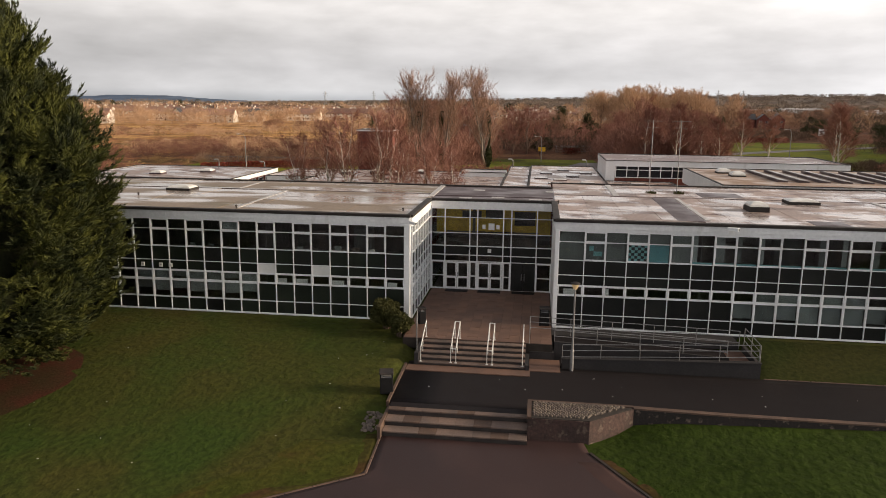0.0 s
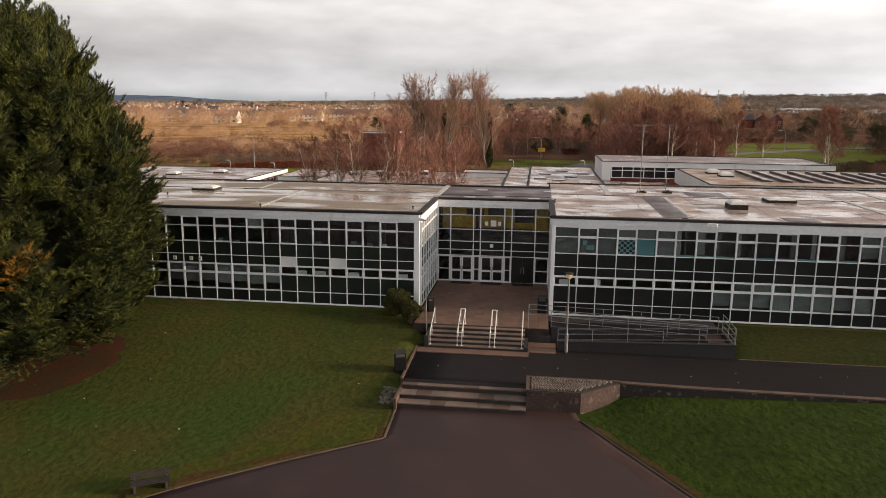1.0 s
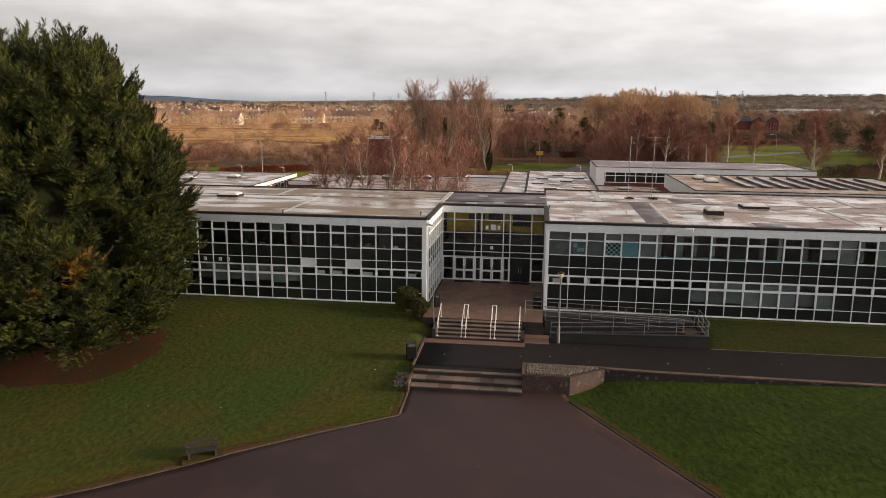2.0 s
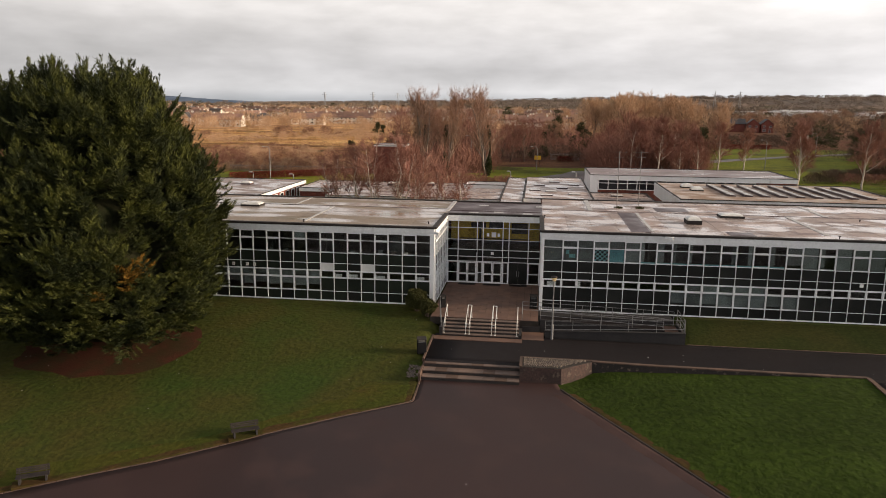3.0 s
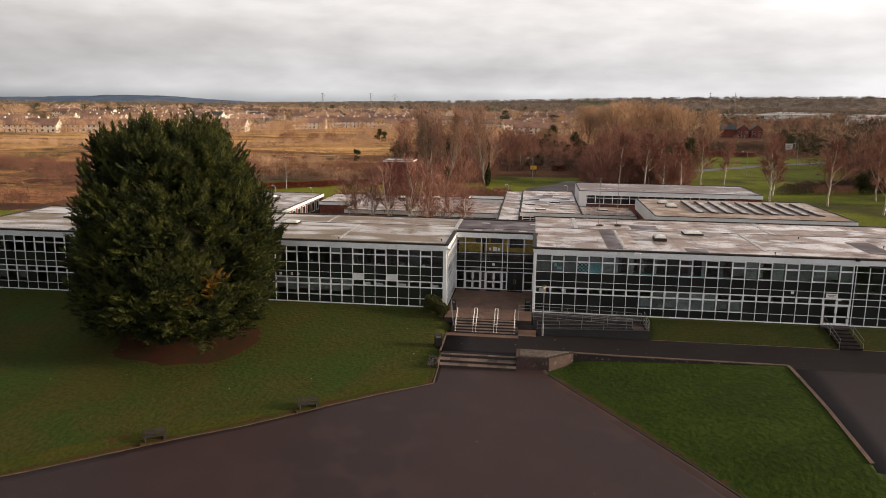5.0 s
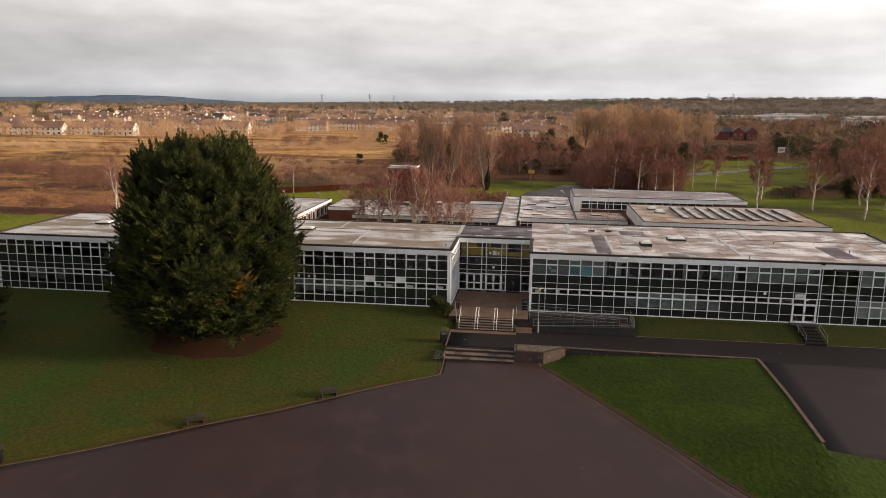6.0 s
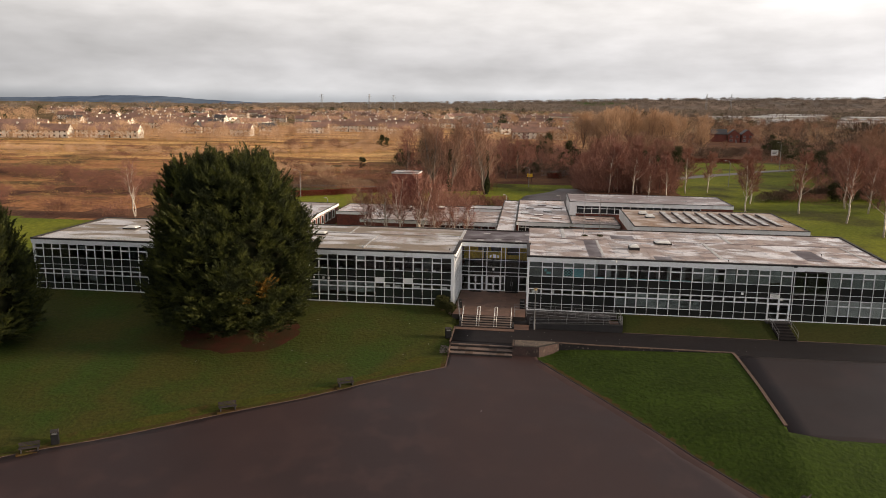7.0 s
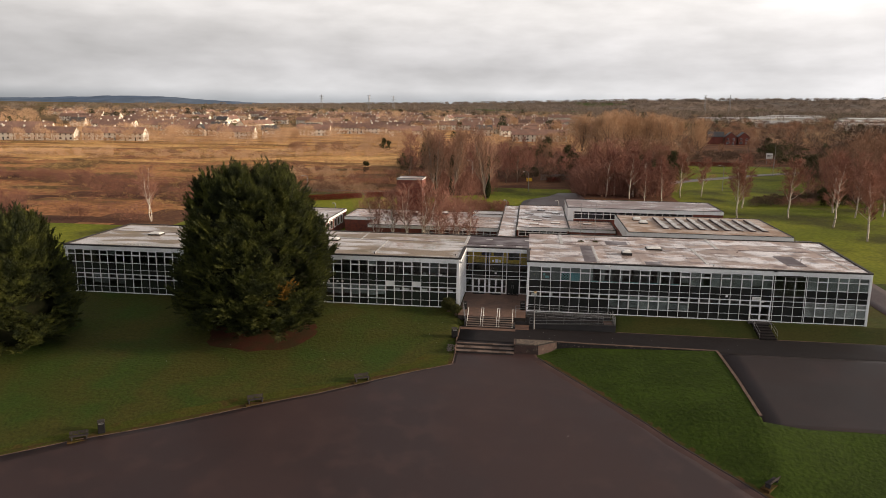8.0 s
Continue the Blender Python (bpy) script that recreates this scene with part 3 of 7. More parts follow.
# needle litter below the big conifer: an uneven disc
s = Solid()
CON = (-32.8, -9.3)
s.v.append((CON[0] + 1, CON[1] - 1.5, ground_z(CON[0], CON[1] - 1.5) + 0.05))
for ring in range(1, 5):
    for i in range(40):
        a = 2 * math.pi * i / 40
        r = ring / 4 * (6.6 + 1.5 * noise.noise(Vector((math.cos(a) * 2, math.sin(a) * 2, 5))))
        x, y = CON[0] + 1.2 + r * 1.05 * math.cos(a), CON[1] - 0.8 + r * 0.82 * math.sin(a)
        s.v.append((x, y, ground_z(x, y) + (0.05 if ring < 4 else -0.02)))
for i in range(40):
    s.f.append((0, 1 + i, 1 + (i + 1) % 40))
    for r in range(3):
        a, b = 1 + r * 40, 1 + (r + 1) * 40
        s.f.append((a + i, b + i, b + (i + 1) % 40, a + (i + 1) % 40))
tagged(part("needle_litter", s, soil, smooth=True), "reddish bare soil and fallen needles under the conifer", "soil", kind="structure")

# ---- kerbs: single stones end to end ----


def kerb_run(name, label, pts, w=0.16, h=0.10, length=1.2, height=None, stone=None):
    run = thing(name, label, "kerb", kind="structure")
    for (xa, ya), (xb, yb) in zip(pts, pts[1:]):
        d = math.hypot(xb - xa, yb - ya)
        n = max(1, round(d / length))
        for i in range(n):
            t0, t1 = i / n, (i + 1) / n
            x0, y0, x1, y1 = xa + (xb - xa) * t0, ya + (yb - ya) * t0, xa + (xb - xa) * t1, ya + (yb - ya) * t1
            z0, z1 = (height or ground_z)(x0, y0), (height or ground_z)(x1, y1)
            key = (name, round(d / n, 2))
            if key not in SHARED:
                SHARED[key] = Solid().box(0.006, -w / 2, -0.25, d / n - 0.006, w / 2, h, cut=0.02).mesh("kerb_stone", stone or kerb_stone)
            ob = new("kerb_stone", SHARED[key])
            ob.parent = run
            ob.matrix_basis = Matrix.Translation((x0, y0, z0)) @ Matrix.Rotation(math.atan2(y1 - y0, x1 - x0), 4, "Z") @ Matrix.Rotation(-math.atan2(z1 - z0, d / n), 4, "Y")
    return run


low = lambda x, y: hillside(y)
worn_w = lambda y: (2.6 + 2.2 * wob(y, 1)) * (1.0 if y < -17 else 0.45)
wob = lambda y, k: 0.5 * noise.noise(Vector((y * 0.5, k, 0))) + 0.35 * noise.noise(Vector((y * 1.7, k, 4)))
dry_w = lambda y: 4.4 + 2.6 * noise.noise(Vector((y * 0.22, 3.3, 0))) + 1.0 * noise.noise(Vector((y * 0.9, 7.7, 0)))
drape("dry_turf", "yellowing dry turf in a broad strip beside the edging", "turf", dry_turf, lambda y: kerb_left(y) - dry_w(y), lambda y: kerb_left(y) - 0.05, -44, -13.0, 0.35, lambda x, y: ground_z(x, y) + float(np.interp(kerb_left(y) - x, (0.0, 0.75 * dry_w(y), dry_w(y)), (0.012, 0.008, -0.05))), nx=9, lift=0.0)
drape("worn_turf", "worn brown turf along the lawn edging", "turf", worn_turf, lambda y: kerb_left(y) - worn_w(y), lambda y: kerb_left(y) - 0.05, -44, -12.4, 0.35, lambda x, y: ground_z(x, y) + float(np.interp(kerb_left(y) - x, (0.0, 0.5 * worn_w(y), worn_w(y)), (0.03, 0.012, -0.05))), nx=5, lift=0.0)
drape("worn_turf_bank", "worn brown turf along the edging of the grass bank", "turf", worn_turf, lambda y: kerb_right(y) + 0.05, lambda y: kerb_right(y) + 1.2 + 1.2 * wob(y, 9), -44, -13.2, 0.35, lambda x, y: ground_z(x, y) + float(np.interp(x - kerb_right(y), (0.0, 0.6, 1.2 + 1.2 * wob(y, 9)), (0.03, 0.012, -0.05))), nx=5, lift=0.0)
drape("silt_edge", "pinkish silt washed along the forecourt edging", "silt", silt, lambda y: kerb_right(y) - 1.5 - 1.3 * wob(y, 21), lambda y: kerb_right(y) - 0.1, -62, -13.4, 0.4, lambda x, y: hillside(y) + float(np.interp(kerb_right(y) - x, (0.0, 0.9, 1.5 + 1.3 * wob(y, 21)), (0.042, 0.040, 0.012))), nx=5, lift=0.0)
kerb_run("kerb_lawn", "low brown concrete edging between lawn and forecourt", [(kerb_left(y), y) for y in (-45, -37.8, -33.6, -32.0, -30.2, -26.6, -23.9, -21.5, -18.0, -15.6, -12.2)], w=0.12, h=0.05, height=low)
kerb_run("kerb_bank", "low brown concrete edging below the grass bank", [(kerb_right(y), y) for y in (-62, -47, -33.1, -28.6, -20.5, -12.85)], h=0.07, height=low, stone=kerb_dark_shadow)
kerb_run("kerb_terrace", "brown edging stones beside the terrace lawn", [(-8.42, -10.4), (-8.42, -5.3)], h=0.06, height=terrace_z)
kerb_run("kerb_path", "thin edging where the grass bank meets the terrace", [(10.4, -4.82), (26.8, -4.82)], h=0.05, w=0.1, height=lambda x, y: -0.92)
kerb_run("kerb_path_east", "thin edging where the grass bank meets the terrace", [(28.7, -4.82), (44.0, -4.82)], h=0.05, w=0.1, height=lambda x, y: -0.92)

# ---- school: walls, glazing, roofs ----
M, ML = 1.22, 1.157
ZS = [0.0, 0.78, 1.92, 2.56, 3.17, 4.07, 5.17, 5.80]
TOP = 6.47


def wall_frame(name, label, at):
    return thing(name, label, "wall", kind="structure", at=at)


def glaze(wall, us, zs, what, casement=lambda i, r: 0, thick=0.05):
    """Mullions, transoms, panels and panes on the plane y = 0 of wall; outside is towards -y."""
    for u in us:
        piece("mullion", (thick, 0.14, zs[-1] - zs[0]), white, wall, (u - thick / 2, -0.07, zs[0]))
    for k, z in enumerate(zs):
        h = 0.042 if k not in (2, 3) else 0.055
        piece("transom", (us[-1] - us[0], 0.10, h), white, wall, (us[0], -0.045, z - h / 2))
    for i in range(len(us) - 1):
        for r in range(len(zs) - 1):
            kind = what(i, r)
            if not kind:
                continue
            w, h = us[i + 1] - us[i] - 0.05, zs[r + 1] - zs[r] - 0.04
            x, z = us[i] + 0.025, zs[r] + 0.02
            if kind == "g":
                ob = piece("window_pane", (w, 0.012, h), glass, wall, (x, 0.02, z))
                ob.visible_shadow = False
            else:
                piece("panel", (w, 0.03, h), {"p": spandrel, "n": spandrel_green, "w": paper}[kind], wall, (x, 0.015 if kind != "w" else -0.03, z))
            bar = casement(i, r)
            if bar:
                ob = new("casement", ring_mesh("casement", w - 0.01, h - 0.01, bar, 0.07, white))
                ob.parent = wall
                ob.location = (x + 0.005, -0.05, z + 0.005)


def blind(wall, u0, u1, z0, z1, material=None, y=0.16, name="blind"):
    piece(name, (u1 - u0, 0.02, z1 - z0), material or blind_grey, wall, (u0, y, z0))


rng = random.Random(4)

# front of the east wing
right_wall = wall_frame("wall_front_east", "black-panelled curtain wall in a white grid with pale roller blinds", pose(0, 0, 0))
RU = [-0.27] + [M * i for i in range(1, 25)] + [24 * M + 0.22 + 1.2 * i for i in range(0, 4)] + [24 * M + 4.0 + 1.185 * i for i in range(0, 7)]


def right_what(i, r):
    if 22 <= i < 24 and r < 2:
        return ""
    if i == 24 or i == 28:
        return "p"
    if 25 <= i < 28:
        return "g" if r in (4, 5, 6, 3) else "p"
    if r in (5, 6):
        return "g"
    if r == 2:
        return "g"
    if r == 1:
        return "g" if (8 <= i < 16 or i >= 29) else "p"
    return "p"


def right_case(i, r):
    if r == 2 and i < 24:
        return 0.06
    if r in (5, 6) and i % 2 == 1 and i < 24:
        return 0.05
    if i >= 29 and r in (1, 2, 5, 6) and i % 2 == 0:
        return 0.045
    if r == 1 and 8 <= i < 16:
        return 0.03 if i % 3 else 0.045
    return 0


glaze(right_wall, RU, ZS, right_what, right_case)
piece("corner_post", (0.23, 0.3, 6.0), white, right_wall, (-0.5, -0.09, -0.1), cut=0.01)
piece("corner_post", (0.25, 0.3, 6.0), white, right_wall, (RU[-1], -0.09, -0.1), cut=0.01)
piece("base_rail", (RU[-1] + 0.75, 0.14, 0.07), white, right_wall, (-0.5, -0.075, -0.075))
piece("plinth", (RU[-1] + 0.6, 0.2, 0.5), dark_trim, right_wall, (-0.4, 0.02, -0.58))
# blinds, curtains and pictures behind the panes
full = [0, 1, 2, 18, 19, 20, 21, 22, 23, 15, 16]
for i in range(24):
    u0, u1 = RU[i] + 0.06, RU[i + 1] - 0.06
    if i in full:
        blind(right_wall, u0, u1, 4.1 if i not in (15, 22) else 4.35, 5.75)
    elif i == 3:
        for a in range(6):
            for b in range(6):
                w, h = (u1 - u0) / 6, 1.0 / 6
                piece("poster", (w, 0.01, h), poster_dark if (a + b) % 2 and b < 6 and (a * 7 + b * 3) % 4 else poster_light, right_wall, (u0 + a * w, 0.06, 4.12 + b * h))
        blind(right_wall, u0, u1, 5.2, 5.75)
    elif i == 4:
        blind(right_wall, u0, u1, 4.1, 5.16, blind_teal, y=0.06)
        blind(right_wall, u0, u1, 5.2, 5.75)
    elif i == 5:
        blind(right_wall, u0, u1, 4.1, 5.75, blind_grey, name="curtain")
    else:
        f = rng.choice((0.25, 0.35, 0.5))
        if rng.random() < 0.5:
            blind(right_wall, u0, u0 + (u1 - u0) * f, 4.2, 5.75, name="curtain")
        elif rng.random() < 0.6:
            blind(right_wall, u1 - (u1 - u0) * f, u1, 4.2, 5.75, name="curtain")
        if 6 <= i < 16:
            blind(right_wall, u0, u1, 4.1, 4.2, poster_light, y=0.05, name="sill_board")
for i in range(8, 16):
    blind(right_wall, RU[i] + 0.06, RU[i + 1] - 0.06, 0.8 + rng.choice((0, 0, 0.15)), 1.9)
    if rng.random() < 0.6:
        blind(right_wall, RU[i] + 0.06, RU[i + 1] - 0.06, 1.95, 2.5)
for i in range(29, 35):
    blind(right_wall, RU[i] + 0.06, RU[i + 1] - 0.06, 4.1, 5.75, y=0.08)
    blind(right_wall, RU[i] + 0.06, RU[i + 1] - 0.06, 0.8, 2.5, blind_pale, y=0.08)
for u0, u1 in ((0.1, 0.8), (1.5, 1.75)):
    piece("poster", (u1 - u0, 0.01, 0.34 if u0 < 1 else 0.3), paper if u0 < 1 else poster_light, right_wall, (u0, 0.06, 2.0 if u0 < 1 else 4.65))
piece("poster", (0.5, 0.01, 0.28), poster_light, right_wall, (1.75, 0.06, 4.35))
piece("poster", (0.25, 0.01, 0.4), paper, right_wall, (2.5, 0.05, 2.0))
piece("vent_box", (0.26, 0.1, 0.26), white, right_wall, (19.55 * M, -0.1, 2.85), cut=0.015)
piece("sign_board", (1.0, 0.04, 0.42), paper, right_wall, (22.15 * M, -0.1, 2.62))
piece("sign_lettering", (0.7, 0.008, 0.05), furniture, right_wall, (22.27 * M, -0.109, 2.86))
piece("sign_lettering", (0.5, 0.008, 0.05), furniture, right_wall, (22.36 * M, -0.109, 2.74))
piece("bulkhead_lamp", (0.3, 0.14, 0.12), dome_white, right_wall, (23.05 * M, -0.15, 2.36), cut=0.03)


def door_leaf(parent, w, h, at, bars, knob_right):
    """A glazed door leaf: white stiles and rails round glass, with a rail at each height in bars."""
    leaf = Solid()
    leaf.box(0, 0, 0, 0.1, 0.06, h).box(w - 0.1, 0, 0, w, 0.06, h)
    for z0, z1 in [(0, 0.14)] + bars + [(h - 0.1, h)]:
        leaf.box(0.1, 0, z0, w - 0.1, 0.06, z1)
    ob = part("door_leaf", leaf, white, parent, "white framed glazed door leaf")
    ob.location = at
    pane = piece("pane", (w - 0.2, 0.012, h - 0.2), glass, ob, (0.1, 0.024, 0.12))
    pane.visible_shadow = False
    piece("handle", (0.05, 0.08, 0.3), steel, ob, (w - 0.1 if knob_right else 0.04, -0.07, h * 0.46), cut=0.012)
    return ob


side_door = thing("door_1", "white double door with glass panes at the top of side steps", "door", kind="structure", at=pose(22 * M + 0.05, -0.03, 0.02))
door_leaf(side_door, 1.15, 1.88, (0.02, 0, 0), [(0.72, 0.84)], True)
door_leaf(side_door, 1.15, 1.88, (1.19, 0, 0), [(0.72, 0.84)], False)
s = Solid()
s.box(-0.06, -0.03, 0, 0.02, 0.09, 1.96).box(2.34, -0.03, 0, 2.42, 0.09, 1.96).box(0.02, -0.03, 1.88, 2.34, 0.09, 1.96)
part("door_frame", s, white, side_door)

# front of the west wing; modules run west from its corner post
left_wall = wall_frame("wall_front_west", "black-panelled curtain wall in a white grid of mullions", pose(-9.47, -0.12, 0))
NL = 46
LU = [-ML * j for j in range(NL, -1, -1)]


def left_j(i):
    return NL - 1 - i  # module between mullions j and j + 1


def left_what(i, r):
    j = left_j(i)
    if r == 3 and j in (4, 7):
        return "w"
    if r in (5, 6, 2):
        return "g"
    if r == 1:
        return "g" if (8 <= j <= 24 or 37 <= j <= 43) and j != 38 else "n"
    return "n" if j % 5 else "p"


def left_case(i, r):
    j = left_j(i)
    if r == 2:
        return 0.055
    if r in (5, 6):
        return 0.05 if j % 2 == 1 else 0
    if r == 1 and 8 <= j <= 24:
        return 0.045
    return 0


glaze(left_wall, LU, ZS, left_what, left_case)
piece("corner_post", (0.34, 0.3, 6.0), white, left_wall, (0.0, -0.09, -0.1), cut=0.01)
piece("corner_post", (0.25, 0.3, 6.0), white, left_wall, (LU[0] - 0.25, -0.09, -0.1), cut=0.01)
piece("base_rail", (NL * ML + 0.6, 0.14, 0.07), white, left_wall, (LU[0] - 0.25, -0.075, -0.075))
piece("plinth", (NL * ML + 0.4, 0.2, 0.5), dark_trim, left_wall, (LU[0] - 0.1, 0.02, -0.58))
for j in range(8, 44):
    u1, u0 = -ML * j - 0.06, -ML * (j + 1) + 0.06
    if 8 <= j < 15 or j in (39, 41, 42):
        blind(left_wall, u0, u1, 1.95 if j % 3 else 2.1, 2.5)
        blind(left_wall, u0, u1, 1.15 if j % 2 else 1.3, 1.9)
    if j in (9, 18, 25, 40):
        blind(left_wall, u0, u1, 5.2, 5.75)
for j in (0, 3, 5, 6):
    u1, u0 = -ML * j - 0.1, -ML * (j + 1) + 0.1
    blind(left_wall, u0, u0 + rng.uniform(0.3, 0.8), 1.95, 2.25, paper, y=0.09, name="poster")
for u in (-15.1, -15.75, -16.95):
    b = piece("vent_box", (0.24, 0.08, 0.26), dome_white, left_wall, (u, -0.1, 2.72), cut=0.02)
    piece("vent_slot", (0.14, 0.01, 0.03), furniture, b, (0.05, -0.008, 0.12))
for j in (2, 1, 3, 5, 10, 11):
    u1, u0 = -ML * j - 0.1, -ML * (j + 1) + 0.1
    piece("window_sill_clutter", (rng.uniform(0.2, 0.6), 0.15, rng.uniform(0.1, 0.3)), rng.choice((paper, furniture, blind_grey)), left_wall, (u0 + rng.uniform(0, 0.3), 0.12, 4.1))

# the recess: glazed return of the west wing, facing east
return_wall = wall_frame("wall_return_west", "white-gridded glazed side wall of the entrance recess", pose(-9.1, 0.12, 0, 0, 0, 90))
VU = [0.14 + 1.11 * i for i in range(8)]
glaze(return_wall, VU, ZS, lambda i, r: "g" if r in (1, 2, 5, 6) else "p", lambda i, r: 0.05 if r in (2, 6) else 0)
# east return, facing west, mostly unseen
s = Solid().box(-0.5, 0.25, -0.2, -0.3, 8.1, 5.8)
tagged(part("wall_return_east", s, fascia_white), "white side wall of the entrance recess", "wall", kind="structure")

# entrance front at the back of the recess
entry = wall_frame("wall_entrance", "glazed entrance wall with white double doors and yellow interior", pose(-9.0, 8.0, 0))
EU = [0.0, 0.98, 2.74, 3.28, 5.10, 5.66, 7.43, 8.52]
EZ = [0.0, 2.05, 2.5, 3.15, 4.08, 5.19, 5.80]


def entry_what(i, r):
    if r == 0 and i in (1, 3, 5):
        return ""
    if r == 2:
        return "p"
    if r == 1:
        return "g" if i in (1, 3) else "p"
    return "g"


glaze(entry, EU, EZ, entry_what, lambda i, r: 0.07 if (r == 0 and i in (0, 2, 4, 6)) else 0, thick=0.08)
for i in (0, 2, 4, 6):
    piece("transom", (EU[i + 1] - EU[i], 0.1, 0.06), white, entry, (EU[i], -0.045, 0.95))
for k, (u, w) in enumerate(((0.98, 1.76), (3.28, 1.82))):
    d = thing("door_%d" % (k + 2), "white double door with glass panes and mid rails", "door", kind="structure", at=pose(-9.0 + u + 0.05, 7.95, 0.02))
    lw = (w - 0.12) / 2
    door_leaf(d, lw, 1.98, (0.0, 0, 0), [(0.78, 0.93)], True)
    door_leaf(d, lw, 1.98, (lw + 0.02, 0, 0), [(0.78, 0.93)], False)
dark_door = thing("door_4", "dark double door beside the glazed entrance doors", "door", kind="structure", at=pose(-9.0 + 5.72, 7.95, 0.02))
for k in (0, 1):
    lf = part("door_leaf", Solid().box(0, 0, 0, 0.82, 0.06, 2.0, cut=0.01), spandrel, dark_door)
    lf.location = (k * 0.84, 0, 0)
    piece("handle", (0.05, 0.06, 0.5), steel, lf, (0.7 if k == 0 else 0.06, -0.06, 0.75), cut=0.012)
for u, w, z, h in ((3.62, 0.22, 4.42, 0.3), (4.05, 0.42, 4.36, 0.46), (4.6, 0.22, 4.42, 0.3), (4.02, 0.26, 2.72, 0.26)):
    piece("notice", (w, 0.01, h), paper, entry, (u, -0.03, z))
for u in (2.55, 5.35):
    lamp = piece("lantern", (0.2, 0.24, 0.16), black_plastic, entry, (u, -0.3, 2.95), cut=0.03)
# yellow landing, stairs and boards seen through the glass
inner = thing("interior_hall", "yellow-walled upper landing with dark stair rails", "interior", kind="structure", at=pose(-9.0, 8.0, 0))
part("wall", Solid().box(0.1, 2.0, 3.75, 8.4, 2.2, 6.2), room_yellow, inner)
part("wall", Solid().box(0.1, 3.4, 3.05, 8.4, 3.6, 3.75), room, inner)
part("landing", Solid().box(0.1, 1.6, 2.85, 8.4, 3.4, 3.05), furniture, inner)
part("wall", Solid().box(0.1, 4.6, -0.05, 8.4, 4.8, 3.0), room, inner)
part("rail", Solid().box(0.9, 1.6, 3.05, 7.6, 1.66, 3.5).box(0.9, 1.58, 3.86, 7.6, 1.68, 3.94), furniture, inner)
part("board", Solid().box(2.0, 1.95, 4.9, 3.4, 2.0, 5.4), room, inner)
part("board", Solid().box(5.8, 1.95, 4.4, 7.3, 2.0, 5.4), furniture, inner)
part("board", Solid().box(3.7, 1.95, 4.9, 5.0, 2.0, 5.5), room, inner)
part("column", Solid().box(2.85, 0.8, 0, 3.05, 1.0, 6.1), furniture, inner)
part("floor", Solid().box(0.1, 0.15, -0.08, 8.4, 4.6, -0.01), furniture, inner)

# rooms behind the curtain walls
for nm, x0, x1, y0, y1 in (("west", -62.95, -9.3, 0.0, 16.6), ("east", -0.25, 40.4, 0.12, 20.2)):
    r = thing("interior_" + nm, "dim classrooms behind the glazing", "interior", kind="structure")
    part("floor", Solid().box(x0, y0 + 0.25, 3.0, x1, y1, 3.2).box(x0, y0 + 0.25, -0.12, x1, y1, -0.02), room, r)
    part("wall", Solid().box(x0, y0 + 5.5, -0.02, x1, y0 + 5.7, 6.2), room, r)
    n = int((x1 - x0) / 8)
    for k in range(n + 1):
        x = x0 + 0.1 + k * (x1 - x0 - 0.3) / n
        part("partition", Solid().box(x, y0 + 0.35, 0, x + 0.12, y0 + 5.4, 6.15), room, r)
    for k in range(int((x1 - x0) / 3)):
        x = x0 + 1 + k * 3 + rng.uniform(0, 0.8)
        part("cupboard", Solid().box(x, y0 + 4.6, 3.2, x + rng.uniform(0.8, 1.8), y0 + 5.3, 3.2 + rng.uniform(0.9, 1.9)), rng.choice((furniture, blind_grey, room)), r)
        part("table", Solid().box(x, y0 + 0.9, 3.85, x + 1.2, y0 + 1.6, 3.92).box(x + 0.05, y0 + 0.95, 3.2, x + 0.1, y0 + 1.5, 3.85).box(x + 1.1, y0 + 0.95, 3.2, x + 1.15, y0 + 1.5, 3.85), furniture, r)
# outer walls that are not glazed
s = Solid().box(-63.1, 16.6, -0.3, -9.1, 16.9, 6.3)
tagged(part("wall_rear_west", s, brick), "red brick rear wall of the west wing", "wall", kind="structure")
s = Solid().box(-0.5, 20.2, -0.3, 42.05, 20.5, 6.3)
tagged(part("wall_rear_east", s, brick), "red brick rear wall of the east wing", "wall", kind="structure")
s = Solid().prism([(40.45, 0.25), (40.62, 0.25), (42.07, 20.2), (41.9, 20.2)], -0.3, 5.8)
tagged(part("wall_end_east", s, brick), "brick end wall of the east wing", "wall", kind="structure")
s = Solid().box(-63.1, 0.1, -0.3, -62.95, 16.6, 5.8)
tagged(part("wall_end_west", s, brick), "brick end wall of the west wing", "wall", kind="structure")
s = Solid().box(-9.1, 16.5, -0.3, -0.5, 16.8, 6.3)
tagged(part("wall_rear_link", s, brick), "brick rear wall of the entrance link", "wall", kind="structure")


